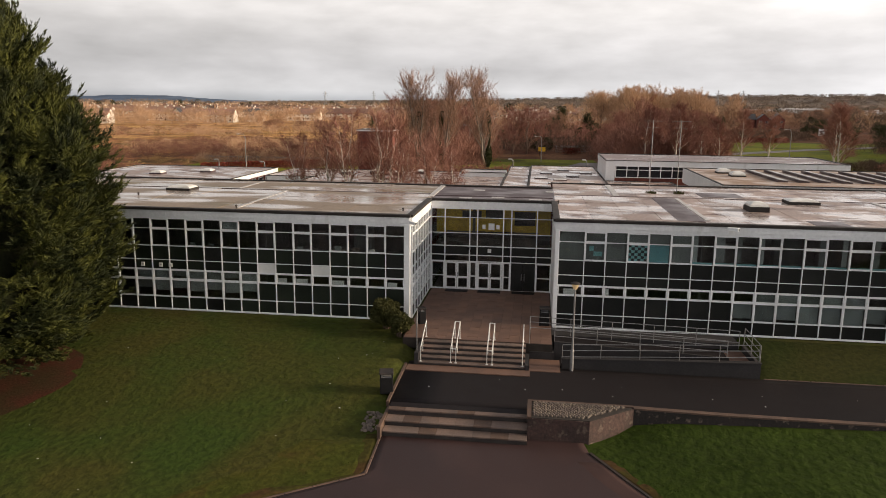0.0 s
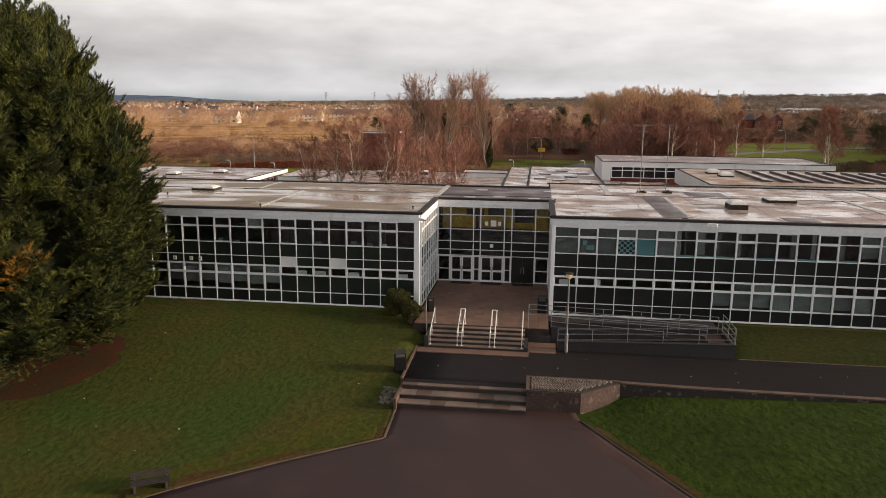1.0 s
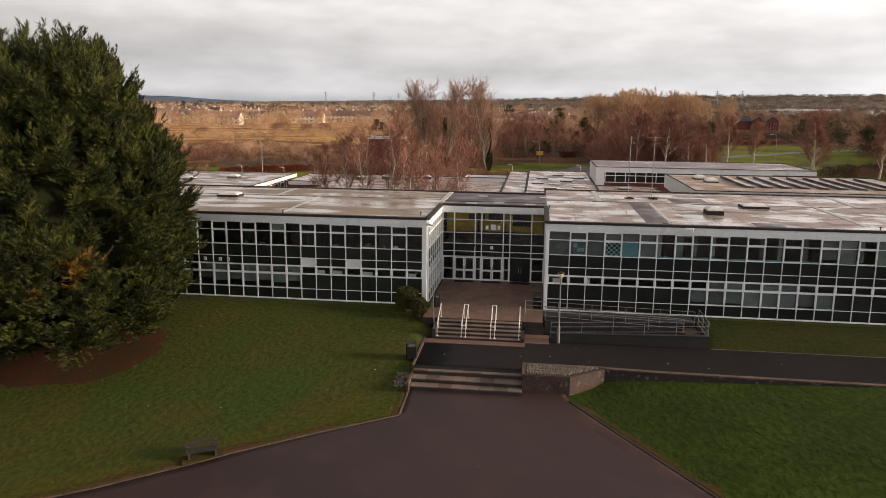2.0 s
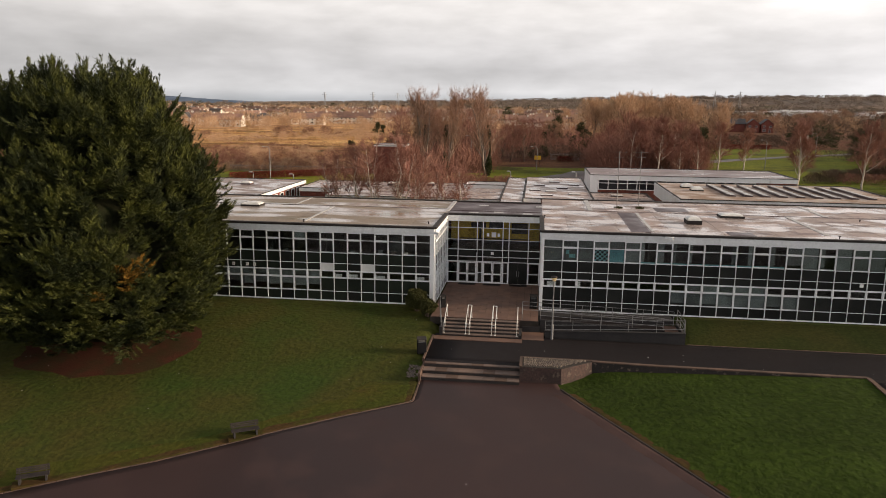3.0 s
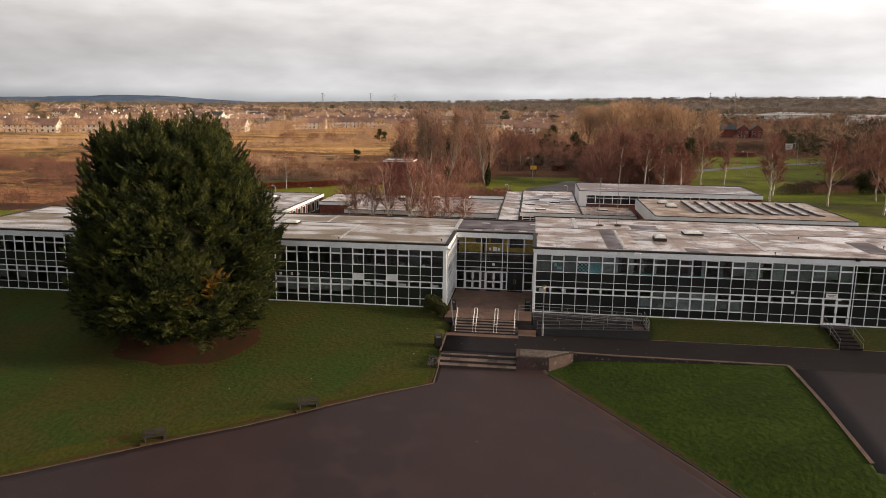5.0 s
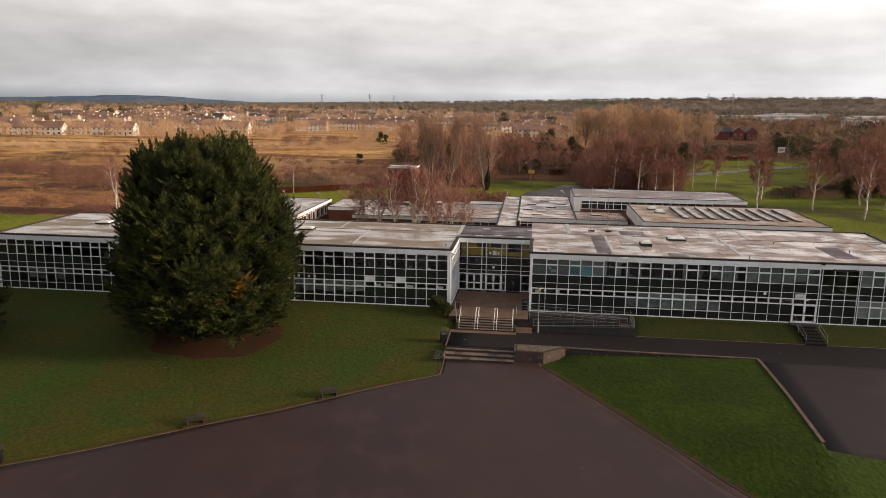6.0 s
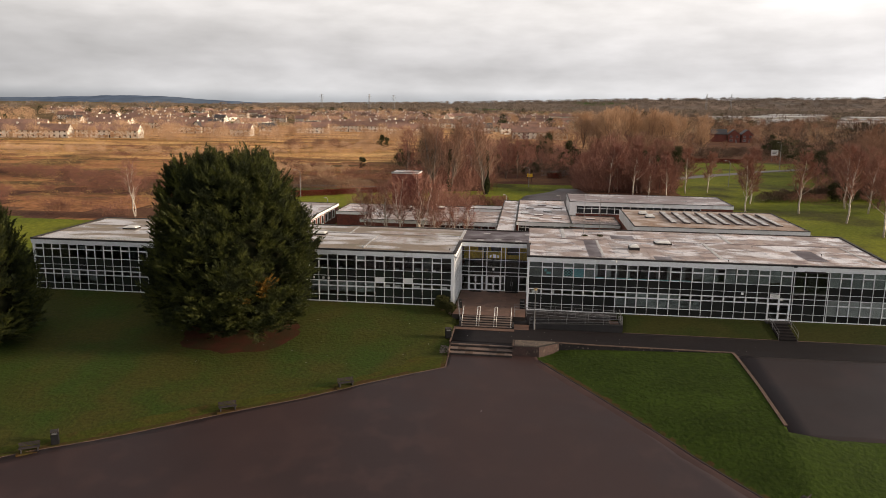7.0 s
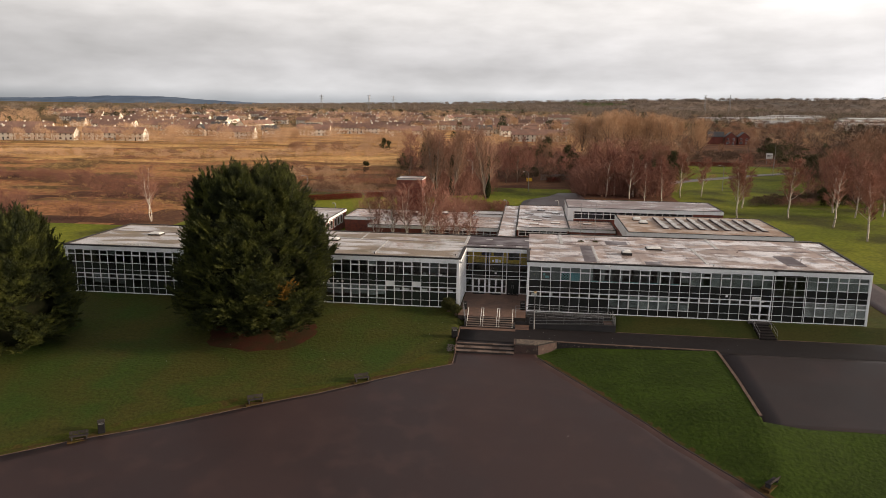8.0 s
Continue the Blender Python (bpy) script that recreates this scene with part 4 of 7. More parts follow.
def fascia(parent, a, b, z0=5.80, z1=6.40, lap=0.10, out=(0, -1), board=None):
    """White fascia boards between two plan points with a slim lower strip and a dark metal edge above."""
    (xa, ya), (xb, yb) = a, b
    d = math.hypot(xb - xa, yb - ya)
    m = Matrix.Translation((xa, ya, 0)) @ Matrix.Rotation(math.atan2(yb - ya, xb - xa), 4, "Z")
    n = max(1, round(d / 7.3))
    for i in range(n):
        s = Solid()
        u0, u1 = d * i / n + 0.004, d * (i + 1) / n - 0.004
        s.box(u0, -lap, z0 + 0.2, u1, 0.12, z1, cut=0.008)
        ob = part("fascia_board", s, board or fascia_white, parent)
        ob.matrix_basis = m
    ob = part("fascia_strip", Solid().box(0, -lap + 0.04, z0, d, 0.1, z0 + 0.2), fascia_white, parent)
    ob.matrix_basis = m
    ob = part("edge_trim", Solid().box(-0.03, -lap - 0.05, z1 - 0.06, d + 0.03, 0.24, z1 + 0.11, cut=0.02), dark_trim, parent)
    ob.matrix_basis = m


main_fascia = thing("fascia_main", "weathered white fascia boards under a dark metal roof edge", "fascia", kind="structure")
fascia(main_fascia, (-63.1, -0.12), (-9.12, -0.12))
fascia(main_fascia, (-9.10, -0.1), (-9.10, 8.0))
fascia(main_fascia, (-9.0, 8.0), (-0.5, 8.0))
fascia(main_fascia, (-0.5, 0.0), (40.58, 0.0))
fascia(main_fascia, (40.58, 0.0), (42.05, 20.5))
fascia(main_fascia, (-0.5, 8.0), (-0.5, 0.0))
fascia(main_fascia, (42.05, 20.5), (-0.5, 20.5))
fascia(main_fascia, (-9.1, 16.9), (-63.1, 16.9))
fascia(main_fascia, (-63.1, 16.9), (-63.1, -0.12))
fascia(main_fascia, (-0.5, 16.8), (-9.1, 16.8))


def roof_slab(name, label, x0, y0, x1, y1, z, material, seams_y=(), seams_x=()):
    r = tagged(part(name, Solid().box(x0, y0, z - 0.25, x1, y1, z), material), label, "roof", kind="structure")
    if name in ("roof_west", "roof_east"):
        nx, edges = round((x1 - x0) / 2.05), [y0 + 0.1] + list(seams_y) + [y1 - 0.1]
        for a, b in zip(edges, edges[1:]):
            ny = max(1, round((b - a) / 4.0))
            for i in range(nx):
                for j in range(ny):
                    w, d = (x1 - x0) / nx, (b - a) / ny
                    lift = 0.006 + 0.005 * ((i * 5 + j * 3) % 4)
                    f = piece("felt_sheet", (w - 0.02, d - 0.02, 0.02), material, r, (x0 + i * w + 0.01, a + j * d + 0.01, z - 0.012 + lift))
    for y in seams_y:
        part("seam", Solid().box(x0 + 0.1, y - 0.06, z, x1 - 0.1, y + 0.06, z + 0.05, cut=0.015), roof_dark, r)
    for x in seams_x:
        part("seam", Solid().box(x - 0.05, y0 + 0.1, z, x + 0.05, y1 - 0.1, z + 0.025, cut=0.01), roof_dark, r)
    return r


RZ = 6.40
west_roof = roof_slab("roof_west", "flat felt roof, mossy brown, wet patches paled for sheen", -63.0, 0.0, -9.2, 16.8, RZ, roof_moss, (11.0,))
link_roof = roof_slab("roof_link", "dark felt link roof above the entrance", -9.2, 8.1, -0.4, 16.7, RZ - 0.01, roof_dark, (10.4,))
east_roof = roof_slab("roof_east", "flat felt roof, wet and shining with brown stains", -0.4, 0.1, 40.48, 20.4, RZ, roof_felt, (12.4,))
part("edge_sheet", Solid().prism([(40.48, 0.1), (41.93, 20.4), (40.48, 20.4)], RZ - 0.25, RZ), roof_felt, east_roof)
for x, y0, y1, w in ((8.4, 1.5, 12.0, 0.3), (22.0, 2.2, 12.2, 0.42), (25.6, 12.7, 20.2, 0.42), (38.9, 1.5, 12.0, 0.3), (4.2, 12.7, 20.2, 0.45), (-9.3, 9.5, 16.6, 0.4)):
    part("flashing", Solid().box(x - w / 2, y0, RZ, x + w / 2, y1, RZ + 0.055, cut=0.01), flashing, east_roof if x > 0 else west_roof)
for x, y0, y1, w in ((7.4, 1.0, 11.9, 1.5), (33.0, 3.0, 9.0, 2.4), (15.2, 0.4, 2.4, 2.0), (12.0, 13.2, 16.0, 3.0)):
    part("felt_patch", Solid().box(x - w / 2, y0, RZ, x + w / 2, y1, RZ + 0.042), roof_dark, east_roof)
for x, y in ((-7.2, 9.0), (-4.9, 9.6), (-2.2, 9.0), (-1.0, 14.0), (-6.6, 14.0)):
    part("felt_patch", Solid().box(x, y, RZ - 0.01, x + 0.9, y + 0.7, RZ + 0.01), flashing, link_roof)
for x, y0, y1, w in ((-20.5, 1.2, 10.8, 0.25), (-24.5, 11.2, 16.5, 0.25), (-36.0, 1.2, 10.8, 0.2), (-46.0, 11.2, 16.5, 0.25)):
    part("flashing", Solid().box(x - w / 2, y0, RZ, x + w / 2, y1, RZ + 0.05, cut=0.008), flashing, west_roof)


def skylight(x, y, z, w, d, h, dome, label):
    t = thing("skylight", label, "skylight", "roof skylights", at=pose(x, y, z))
    part("kerb", Solid().box(-w / 2, -d / 2, 0, w / 2, d / 2, h, cut=0.02), dark_trim if z > 5 else roof_dark, t)
    s = Solid()
    rows, cols = 5, 8
    for k in range(rows):
        f = k / (rows - 1)
        c = math.cos(f * math.pi / 2)
        q = 0.16 + 0.84 * c if k < rows - 1 else 0.16
        for i in range(4):
            sx, sy = ((-1, -1), (1, -1), (1, 1), (-1, 1))[i]
            s.v.append((sx * w * 0.47 * q, sy * d * 0.47 * q, h + dome * math.sin(f * math.pi / 2)))
        if k:
            for i in range(4):
                j = (i + 1) % 4
                s.f.append(((k - 1) * 4 + i, (k - 1) * 4 + j, k * 4 + j, k * 4 + i))
    s.f.append((16, 17, 18, 19))
    part("dome", s, dome_white, t, "milky white dome", smooth=False)
    return t


skylight(12.5, 6.6, RZ, 1.25, 1.5, 0.36, 0.28, "grey square roof vent with a pale lid on the felt roof")
skylight(16.7, 11.0, RZ, 2.1, 1.6, 0.22, 0.16, "low white rooflight on a dark kerb on the wet roof")
skylight(-28.3, 9.6, RZ, 1.9, 1.5, 0.2, 0.22, "white domed rooflight on a dark kerb on the mossy roof")
skylight(-54.6, 8.9, RZ, 1.9, 1.5, 0.2, 0.22, "white domed rooflight on a dark kerb on the mossy roof")


def roof_outlet(x, y, z):
    t = thing("roof_outlet", "small dark pipe outlet with a cowl on the roof", "vent pipe", "roof outlets", at=pose(x, y, z))
    part("pipe", Solid().tube([(0, 0, 0), (0, 0, 0.16)], 0.045, 8), dark_trim, t)
    part("cowl", Solid().spin([(0.04, 0.15), (0.08, 0.17), (0.07, 0.22), (0.02, 0.25)], sides=8), dark_trim, t)


for x, y in ((27.6, 10.3), (34.6, 6.6), (22.4, 1.0), (-20.4, 0.9), (-29.6, 5.6), (-34.0, 6.5), (-40.5, 5.0), (-9.9, 1.8), (-0.2, 7.4)):
    roof_outlet(x, y, RZ)


def mast(x, y):
    t = thing("aerial_mast", "slim grey aerial mast rising from mossy weeds on the roof", "aerial", "roof aerials", at=pose(x, y, RZ))
    part("pole", Solid().tube([(0, 0, 0), (0, 0, 5.6)], 0.035, 6), steel, t)
    s = Solid()
    for z, w in ((5.5, 0.7), (5.0, 0.45)):
        s.tube([(-w, 0, z), (w, 0, z)], 0.015, 4)
    part("aerial", s, steel, t)


def weed_tuft(x, y):
    rg = random.Random(int(x * 100))
    s = Solid()
    for _ in range(160):
        a, r = rg.uniform(0, 6.28), rg.uniform(0, 0.45)
        px, py = r * math.cos(a), r * math.sin(a)
        dx, dy, h = rg.uniform(-0.2, 0.2), rg.uniform(-0.2, 0.2), rg.uniform(0.08, 0.3)
        s.face((px - 0.02, py, 0), (px + 0.02, py, 0), (px + dx, py + dy, h))
    ob = part("weeds", s, leaf_bush)
    ob.location = (x, y, RZ)
    tagged(ob, "brown-green tuft of weeds and moss on the roof", "weeds", "roof weeds")


for x, y in ((6.9, 15.1), (9.0, 15.3)):
    mast(x, y)
    weed_tuft(x + 0.15, y - 0.1)


def cctv(x, y, z, yaw, label):
    t = thing("security_camera", label, "camera", at=pose(x, y, z, 0, 0, yaw))
    part("bracket", Solid().tube([(0, 0.25, 0), (0, 0, 0.05)], 0.03, 6), white, t)
    part("body", Solid().box(-0.09, -0.5, -0.02, 0.09, 0.12, 0.15, cut=0.02), white, t)
    part("lens", Solid().tube([(0, -0.5, 0.06), (0, -0.53, 0.06)], 0.05, 8), black_plastic, t)


cctv(7.55 * M, -0.28, 6.2, 60, "white security camera under a hood on the fascia")
cctv(-9.0, -0.35, 6.0, 40, "small security camera on the fascia corner")
box_ob = thing("floodlight", "black floodlight on the roof edge", "floodlight", at=pose(24.1 * M, -0.2, 6.28))
part("body", Solid().box(-0.17, -0.15, 0, 0.17, 0.1, 0.26, cut=0.02), black_plastic, box_ob)
dk = part("shutter_box", Solid().box(25.0 * M, -0.16, 5.66, 27.0 * M - 0.2, -0.02, 5.84), dark_trim)
tagged(dk, "dark grille below the fascia over the stair bay", "grille", kind="structure")

# ---- rear blocks ----


def block(name, label, x0, y0, x1, y1, z, roof_material, band=0.55, wall=None, overs=0.0):
    t = thing(name, label, "building")
    part("wall", Solid().box(x0 + 0.1, y0 + 0.1, -0.4, x1 - 0.1, y1 - 0.1, z - band), wall or brick, t)
    part("roof", Solid().box(x0 + 0.12, y0 + 0.12, z - 0.3, x1 - 0.12, y1 - 0.12, z - 0.02), roof_material, t, "wet felt flat roof")
    f = Solid()
    f.box(x0, y0, z - band, x1, y0 + 0.12, z).box(x0, y1 - 0.12, z - band, x1, y1, z).box(x0, y0 + 0.12, z - band, x0 + 0.12, y1 - 0.12, z).box(x1 - 0.12, y0 + 0.12, z - band, x1, y1 - 0.12, z)
    part("fascia", f, fascia_white, t, "white fascia boards")
    e = Solid()
    e.box(x0 - 0.05, y0 - 0.05, z, x1 + 0.05, y0 + 0.13, z + 0.07).box(x0 - 0.05, y1 - 0.13, z, x1 + 0.05, y1 + 0.05, z + 0.07).box(x0 - 0.05, y0 + 0.13, z, x0 + 0.13, y1 - 0.13, z + 0.07).box(x1 - 0.13, y0 + 0.13, z, x1 + 0.05, y1 - 0.13, z + 0.07)
    part("edge_trim", e, dark_trim, t)
    return t


def strip_windows(t, x0, x1, y, z0, z1, n, rows=2, mid=0.68):
    """A row of white-framed windows facing south."""
    s = Solid()
    w = (x1 - x0) / n
    s.box(x0 - 0.06, y - 0.05, z0 - 0.08, x1 + 0.06, y + 0.08, z0).box(x0 - 0.06, y - 0.05, z1, x1 + 0.06, y + 0.08, z1 + 0.08)
    zm = z0 + (z1 - z0) * mid
    s.box(x0, y - 0.04, zm - 0.04, x1, y + 0.07, zm + 0.04)
    for i in range(n + 1):
        s.box(x0 + i * w - 0.05, y - 0.045, z0, x0 + i * w + 0.05, y + 0.075, z1)
    fr = part("window_frame", s, white, t, "white window frames in a row")
    for i in range(n):
        p = piece("pane", (w - 0.08, 0.02, z1 - z0 - 0.02), dark_pane, fr, (x0 + i * w + 0.04, y + 0.02, z0 + 0.01))
        p.parent = fr


hall = block("hall_block", "flat-roofed white and brick hall with a window strip", 6.9, 53.2, 36.4, 66.5, 6.1, roof_hall, band=0.65)
strip_windows(hall, 8.2, 30.6, 53.22, 4.05, 5.4, 16)
part("end_wall", Solid().box(6.93, 53.25, 3.6, 7.02, 66.3, 5.45), fascia_white, hall)
part("front_pier", Solid().box(6.95, 53.2, 3.5, 8.1, 53.32, 5.45), fascia_white, hall)
gym = block("gym_block", "flat-roofed brick hall with deep white fascia and tilted rooflights", 15.4, 28.0, 40.9, 46.8, 5.85, roof_brown, band=0.75)
part("side_fascia", Solid().box(15.28, 28.0, 4.2, 15.4, 46.8, 5.84), fascia_white, gym, "deep white side fascia")


def long_rooflight(x):
    t = thing("rooflight", "long tilted grey rooflight panel on the hall roof", "rooflight", "hall rooflights", at=pose(x, 32.4, 5.83))
    L, w, h = 11.6, 1.0, 0.24
    s = Solid()
    s.prism([(0, 0), (w, 0), (w, L), (0, L)], 0.02, lambda px, py: h if px < w / 2 else 0.1)
    part("box", s, roof_dark, t)
    for k in range(6):
        y0, y1 = L * k / 6 + 0.03, L * (k + 1) / 6 - 0.03
        q = Solid()
        q.v += [(0.10, y0, h - 0.01), (w - 0.02, y0, 0.12), (w - 0.02, y1, 0.12), (0.10, y1, h - 0.01), (0.10, y0, h + 0.03), (w - 0.02, y0, 0.16), (w - 0.02, y1, 0.16), (0.10, y1, h + 0.03)]
        q.f += [(3, 2, 1, 0), (4, 5, 6, 7), (0, 1, 5, 4), (1, 2, 6, 5), (2, 3, 7, 6), (3, 0, 4, 7)]
        part("panel", q, panel_grey, t)


for k in range(9):
    long_rooflight(21.6 + k * 1.98)
skylight(18.6, 41.5, 5.83, 1.5, 1.5, 0.15, 0.4, "white domed rooflight on the hall roof")
skylight(19.2, 38.0, 5.83, 1.5, 1.5, 0.15, 0.4, "white domed rooflight on the hall roof")
court = block("courtyard_block", "low flat-roofed classroom block with white fascia facing the courtyard", -30.2, 40.8, -5.9, 60.0, 3.6, roof_felt)
strip_windows(court, -20.0, -6.2, 40.88, 1.5, 2.95, 11)
part("roof_well", Solid().box(-12.0, 54.2, 3.58, -5.9, 54.35, 4.1).box(-12.0, 58.8, 3.58, -5.9, 58.95, 4.1).box(-12.0, 54.35, 3.58, -11.85, 58.8, 4.1), fascia_white, court, "white upstand round a roof well")
part("roof_well_edge", Solid().box(-12.1, 54.1, 4.1, -5.8, 54.4, 4.18).box(-12.1, 58.75, 4.1, -5.8, 59.0, 4.18).box(-12.1, 54.4, 4.1, -11.8, 58.75, 4.18), dark_trim, court)
spine = block("corridor_block", "low wet-roofed corridor block between the halls", -5.85, 17.0, -2.75, 72.0, 3.55, roof_felt, band=0.4)
rear = block("rear_block", "low wide block with a wet felt roof and vents", -2.7, 43.3, 6.85, 73.5, 3.6, roof_felt)
rear2 = block("rear_block", "low wide block with a wet felt roof beside the hall", 6.9, 43.3, 15.2, 53.1, 3.5, roof_felt)
strip_windows(rear, -2.3, 6.5, 43.35, 2.0, 2.95, 7)
west_rear = block("west_block", "low brick block with pale fascia and grey felt roof", -60.0, 37.0, -39.0, 60.0, 3.6, roof_felt)
link_b = block("store_block", "small brick block with a pale roof edge", -36.9, 49.8, -30.3, 61.0, 3.5, roof_felt)
# windows in the east side of the west block
for k in range(7):
    y = 39.5 + k * 2.6
    q = Solid().box(-39.12, y, 1.2, -39.0, y + 0.1, 2.9).box(-39.12, y + 1.5, 1.2, -39.0, y + 1.6, 2.9).box(-39.12, y + 0.1, 2.8, -39.0, y + 1.5, 2.9).box(-39.12, y + 0.1, 1.2, -39.0, y + 1.5, 1.3)
    wf = part("window_frame", q, white, west_rear)
    piece("pane", (0.03, 1.4, 1.5), dark_pane, wf, (-39.1, y + 0.1, 1.3))
for x, y in ((1.2, 52.0), (3.0, 57.0), (-0.5, 60.5), (4.5, 49.0), (0.5, 47.5), (5.0, 62.0), (10.5, 49.0), (2.0, 66.0), (-1.2, 53.5)):
    skylight(x, y, 3.56, 1.7, 1.2, 0.14, 0.05, "low grey rooflight box on the rear roof")
for x, y in ((-27.0, 53.0), (-23.5, 55.0), (-20.0, 53.5), (-17.5, 56.0)):
    skylight(x, y, 3.56, 1.2, 1.2, 0.4, 0.22, "mushroom roof vent with a pale lid on the rear roof")
for x, y in ((-46, 52), (-51, 48)):
    skylight(x, y, 3.56, 1.6, 1.6, 0.2, 0.3, "white domed rooflight on the west block")
tower = block("boiler_house", "square dark red brick tower block with a flat pale roof", -31.0, 75.0, -25.0, 81.0, 8.7, roof_felt, band=0.25, wall=brick)

# ---- entrance deck, steps and ramp ----
deck = tagged(part("deck", Solid().box(-8.95, -3.55, -0.6, -0.52, 8.0, -0.03), joint), "brown paved entrance deck in the recess", "paving", kind="structure")
for i in range(14):
    for j in range(19):
        x0, y0 = -8.9 + i * 0.597, -3.5 + j * 0.603
        piece("paver", (0.585, 0.591, 0.035), paver, deck, (x0, y0, -0.032 + 0.003 * ((i * 7 + j * 5) % 3)))
for x0, x1 in ((-7.9, -6.3), (-5.6, -4.0), (-3.2, -1.6)):
    m = piece("door_mat", (x1 - x0, 0.7, 0.014), black_plastic, None, (x0, 7.1, 0.012))
    tagged(m, "dark rubber door mat before the entrance doors", "door mat", "door mats")
steps = thing("entrance_steps", "five brown steps up to the deck, shade darkened into the risers", "steps", kind="structure")
for k in range(5):
    y0 = -5.45 + k * 0.38
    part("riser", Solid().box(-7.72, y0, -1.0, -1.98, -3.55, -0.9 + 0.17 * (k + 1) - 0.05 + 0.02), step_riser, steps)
    for q in range(5):
        w = 5.74 / 5
        piece("tread", (w - 0.008, 0.41, 0.05), step_stone, steps, (-7.72 + q * w, y0 - 0.03, -0.9 + 0.17 * (k + 1) - 0.05), cut=0.008)
piece("apron", (6.6, 0.85, 0.05), paver, steps, (-8.3, -6.32, -0.93))
part("cheek", Solid().box(-7.95, -5.5, -1.0, -7.72, -3.5, -0.2), ramp_wall_mat, steps)
part("cheek", Solid().box(-1.98, -5.5, -1.0, -1.78, -3.5, -0.6), ramp_wall_mat, steps)


def stair_rail(x, label, pair=0.28):
    t = thing("handrail", label, "handrail", "entrance handrails", at=pose(x, 0, 0))
    for k, dx in enumerate((0, pair) if pair else (0,)):
        s = Solid()
        s.tube([(dx, -5.35, -0.86), (dx, -5.35, 0.06), (dx, -3.3, 0.98), (dx, -3.3, 0.0)], 0.028, 8)
        s.tube([(dx, -4.6, -0.55), (dx, -4.6, 0.38)], 0.024, 6)
        part("rail", s, white_rail, t)
        for y, z in ((-5.35, -0.73), (-3.3, 0.0)):
            part("foot_plate", Solid().spin([(0.08, z), (0.08, z + 0.015), (0.04, z + 0.02)], dx, y, 10), white_rail, t)
    if pair:
        part("cross_bar", Solid().tube([(0, -3.3, 0.98), (pair, -3.3, 0.98)], 0.026, 8), white_rail, t)
        part("cross_bar", Solid().tube([(0, -5.35, 0.06), (pair, -5.35, 0.06)], 0.026, 8), white_rail, t)


stair_rail(-7.62, "white tubular handrail beside the entrance steps", 0)
stair_rail(-5.98, "pair of white tubular handrails on the entrance steps")
stair_rail(-4.02, "pair of white tubular handrails on the entrance steps")
stair_rail(-2.12, "white tubular handrail beside the entrance steps", 0)


def rail_run(name, label, pts, heights, posts, material=steel, r=0.021, group="ramp railings"):
    """Rails at given heights above a line of base points, with posts on it."""
    t = thing(name, label, "railing", group)
    for h in heights:
        part("rail", Solid().tube([(x, y, z + h) for x, y, z in pts], r, 6), material, t)
    for x, y, z in posts:
        part("post", Solid().tube([(x, y, z - 0.05), (x, y, z + heights[0])], r, 6), material, t)
    return t


def along(a, b, n):
    return [tuple(a[k] + (b[k] - a[k]) * i / n for k in range(3)) for i in range(n + 1)]


rail_run("side_railing", "grey steel railing at the side of the entrance deck", [(-7.85, -5.2, -0.5), (-8.15, -3.5, 0.0), (-8.6, -0.3, 0.0)], (1.05, 0.75, 0.4), [(-7.85, -5.2, -0.5), (-8.15, -3.5, 0.0), (-8.4, -1.8, 0.0), (-8.6, -0.3, 0.0)])
ramp = thing("access_ramp", "two-lane concrete access ramp with dark block walls", "ramp", kind="structure")
part("lower_lane", Solid().prism([(-0.1, -4.45), (9.0, -4.45), (9.0, -3.3), (-0.1, -3.3)], -1.1, lambda x, y: -0.88 if x < 4 else -0.45), tarmac_dark_shade, ramp)
part("upper_lane", Solid().prism([(-0.4, -3.1), (9.0, -3.1), (9.0, -1.7), (-0.4, -1.7)], -1.1, lambda x, y: 0.0 if x < 4 else -0.45), tarmac_dark_shade, ramp)
part("landing", Solid().box(9.0, -4.45, -1.1, 10.05, -1.7, -0.45), paver, ramp)
part("outer_wall", Solid().prism([(0.0, -4.72), (10.25, -4.72), (10.25, -4.47), (0.0, -4.47)], -1.2, lambda x, y: -0.42 if x < 4 else -0.12), ramp_wall_mat, ramp)
part("end_wall", Solid().box(10.07, -4.47, -1.2, 10.25, -1.6, -0.12), ramp_wall_mat, ramp)
part("middle_wall", Solid().prism([(-0.4, -3.28), (9.0, -3.28), (9.0, -3.12), (-0.4, -3.12)], -1.2, lambda x, y: 0.08 if x < 4 else -0.36), ramp_wall_mat, ramp)
part("coping", Solid().prism([(-0.05, -4.76), (10.28, -4.76), (10.28, -4.44), (-0.05, -4.44)], lambda x, y: -0.42 if x < 4 else -0.12, lambda x, y: -0.36 if x < 4 else -0.06), ramp_wall_mat, ramp)
part("pad", Solid().box(-1.75, -5.5, -0.95, -0.1, -3.6, -0.88), paver, ramp)
part("side_bed", Solid().box(-1.77, -3.6, -0.95, -0.42, -1.66, -0.45), ramp_wall_mat, ramp)
part("planter_bed", Solid().box(-1.75, -1.65, -0.4, 9.9, -0.15, -0.06), ramp_wall_mat, ramp)
rail_run("ramp_railing", "grey galvanised ramp railing with sloping rails", [(0.0, -4.6, -0.62), (10.2, -4.6, -0.1)], (0.98, 0.66, 0.30), along((0.0, -4.6, -0.62), (10.2, -4.6, -0.1), 5), r=0.021)
rail_run("ramp_railing", "grey galvanised ramp railing with sloping rails", [(-0.4, -3.2, 0.05), (8.9, -3.2, -0.4)], (0.98, 0.68, 0.34), along((-0.4, -3.2, 0.05), (8.9, -3.2, -0.4), 4), r=0.021)
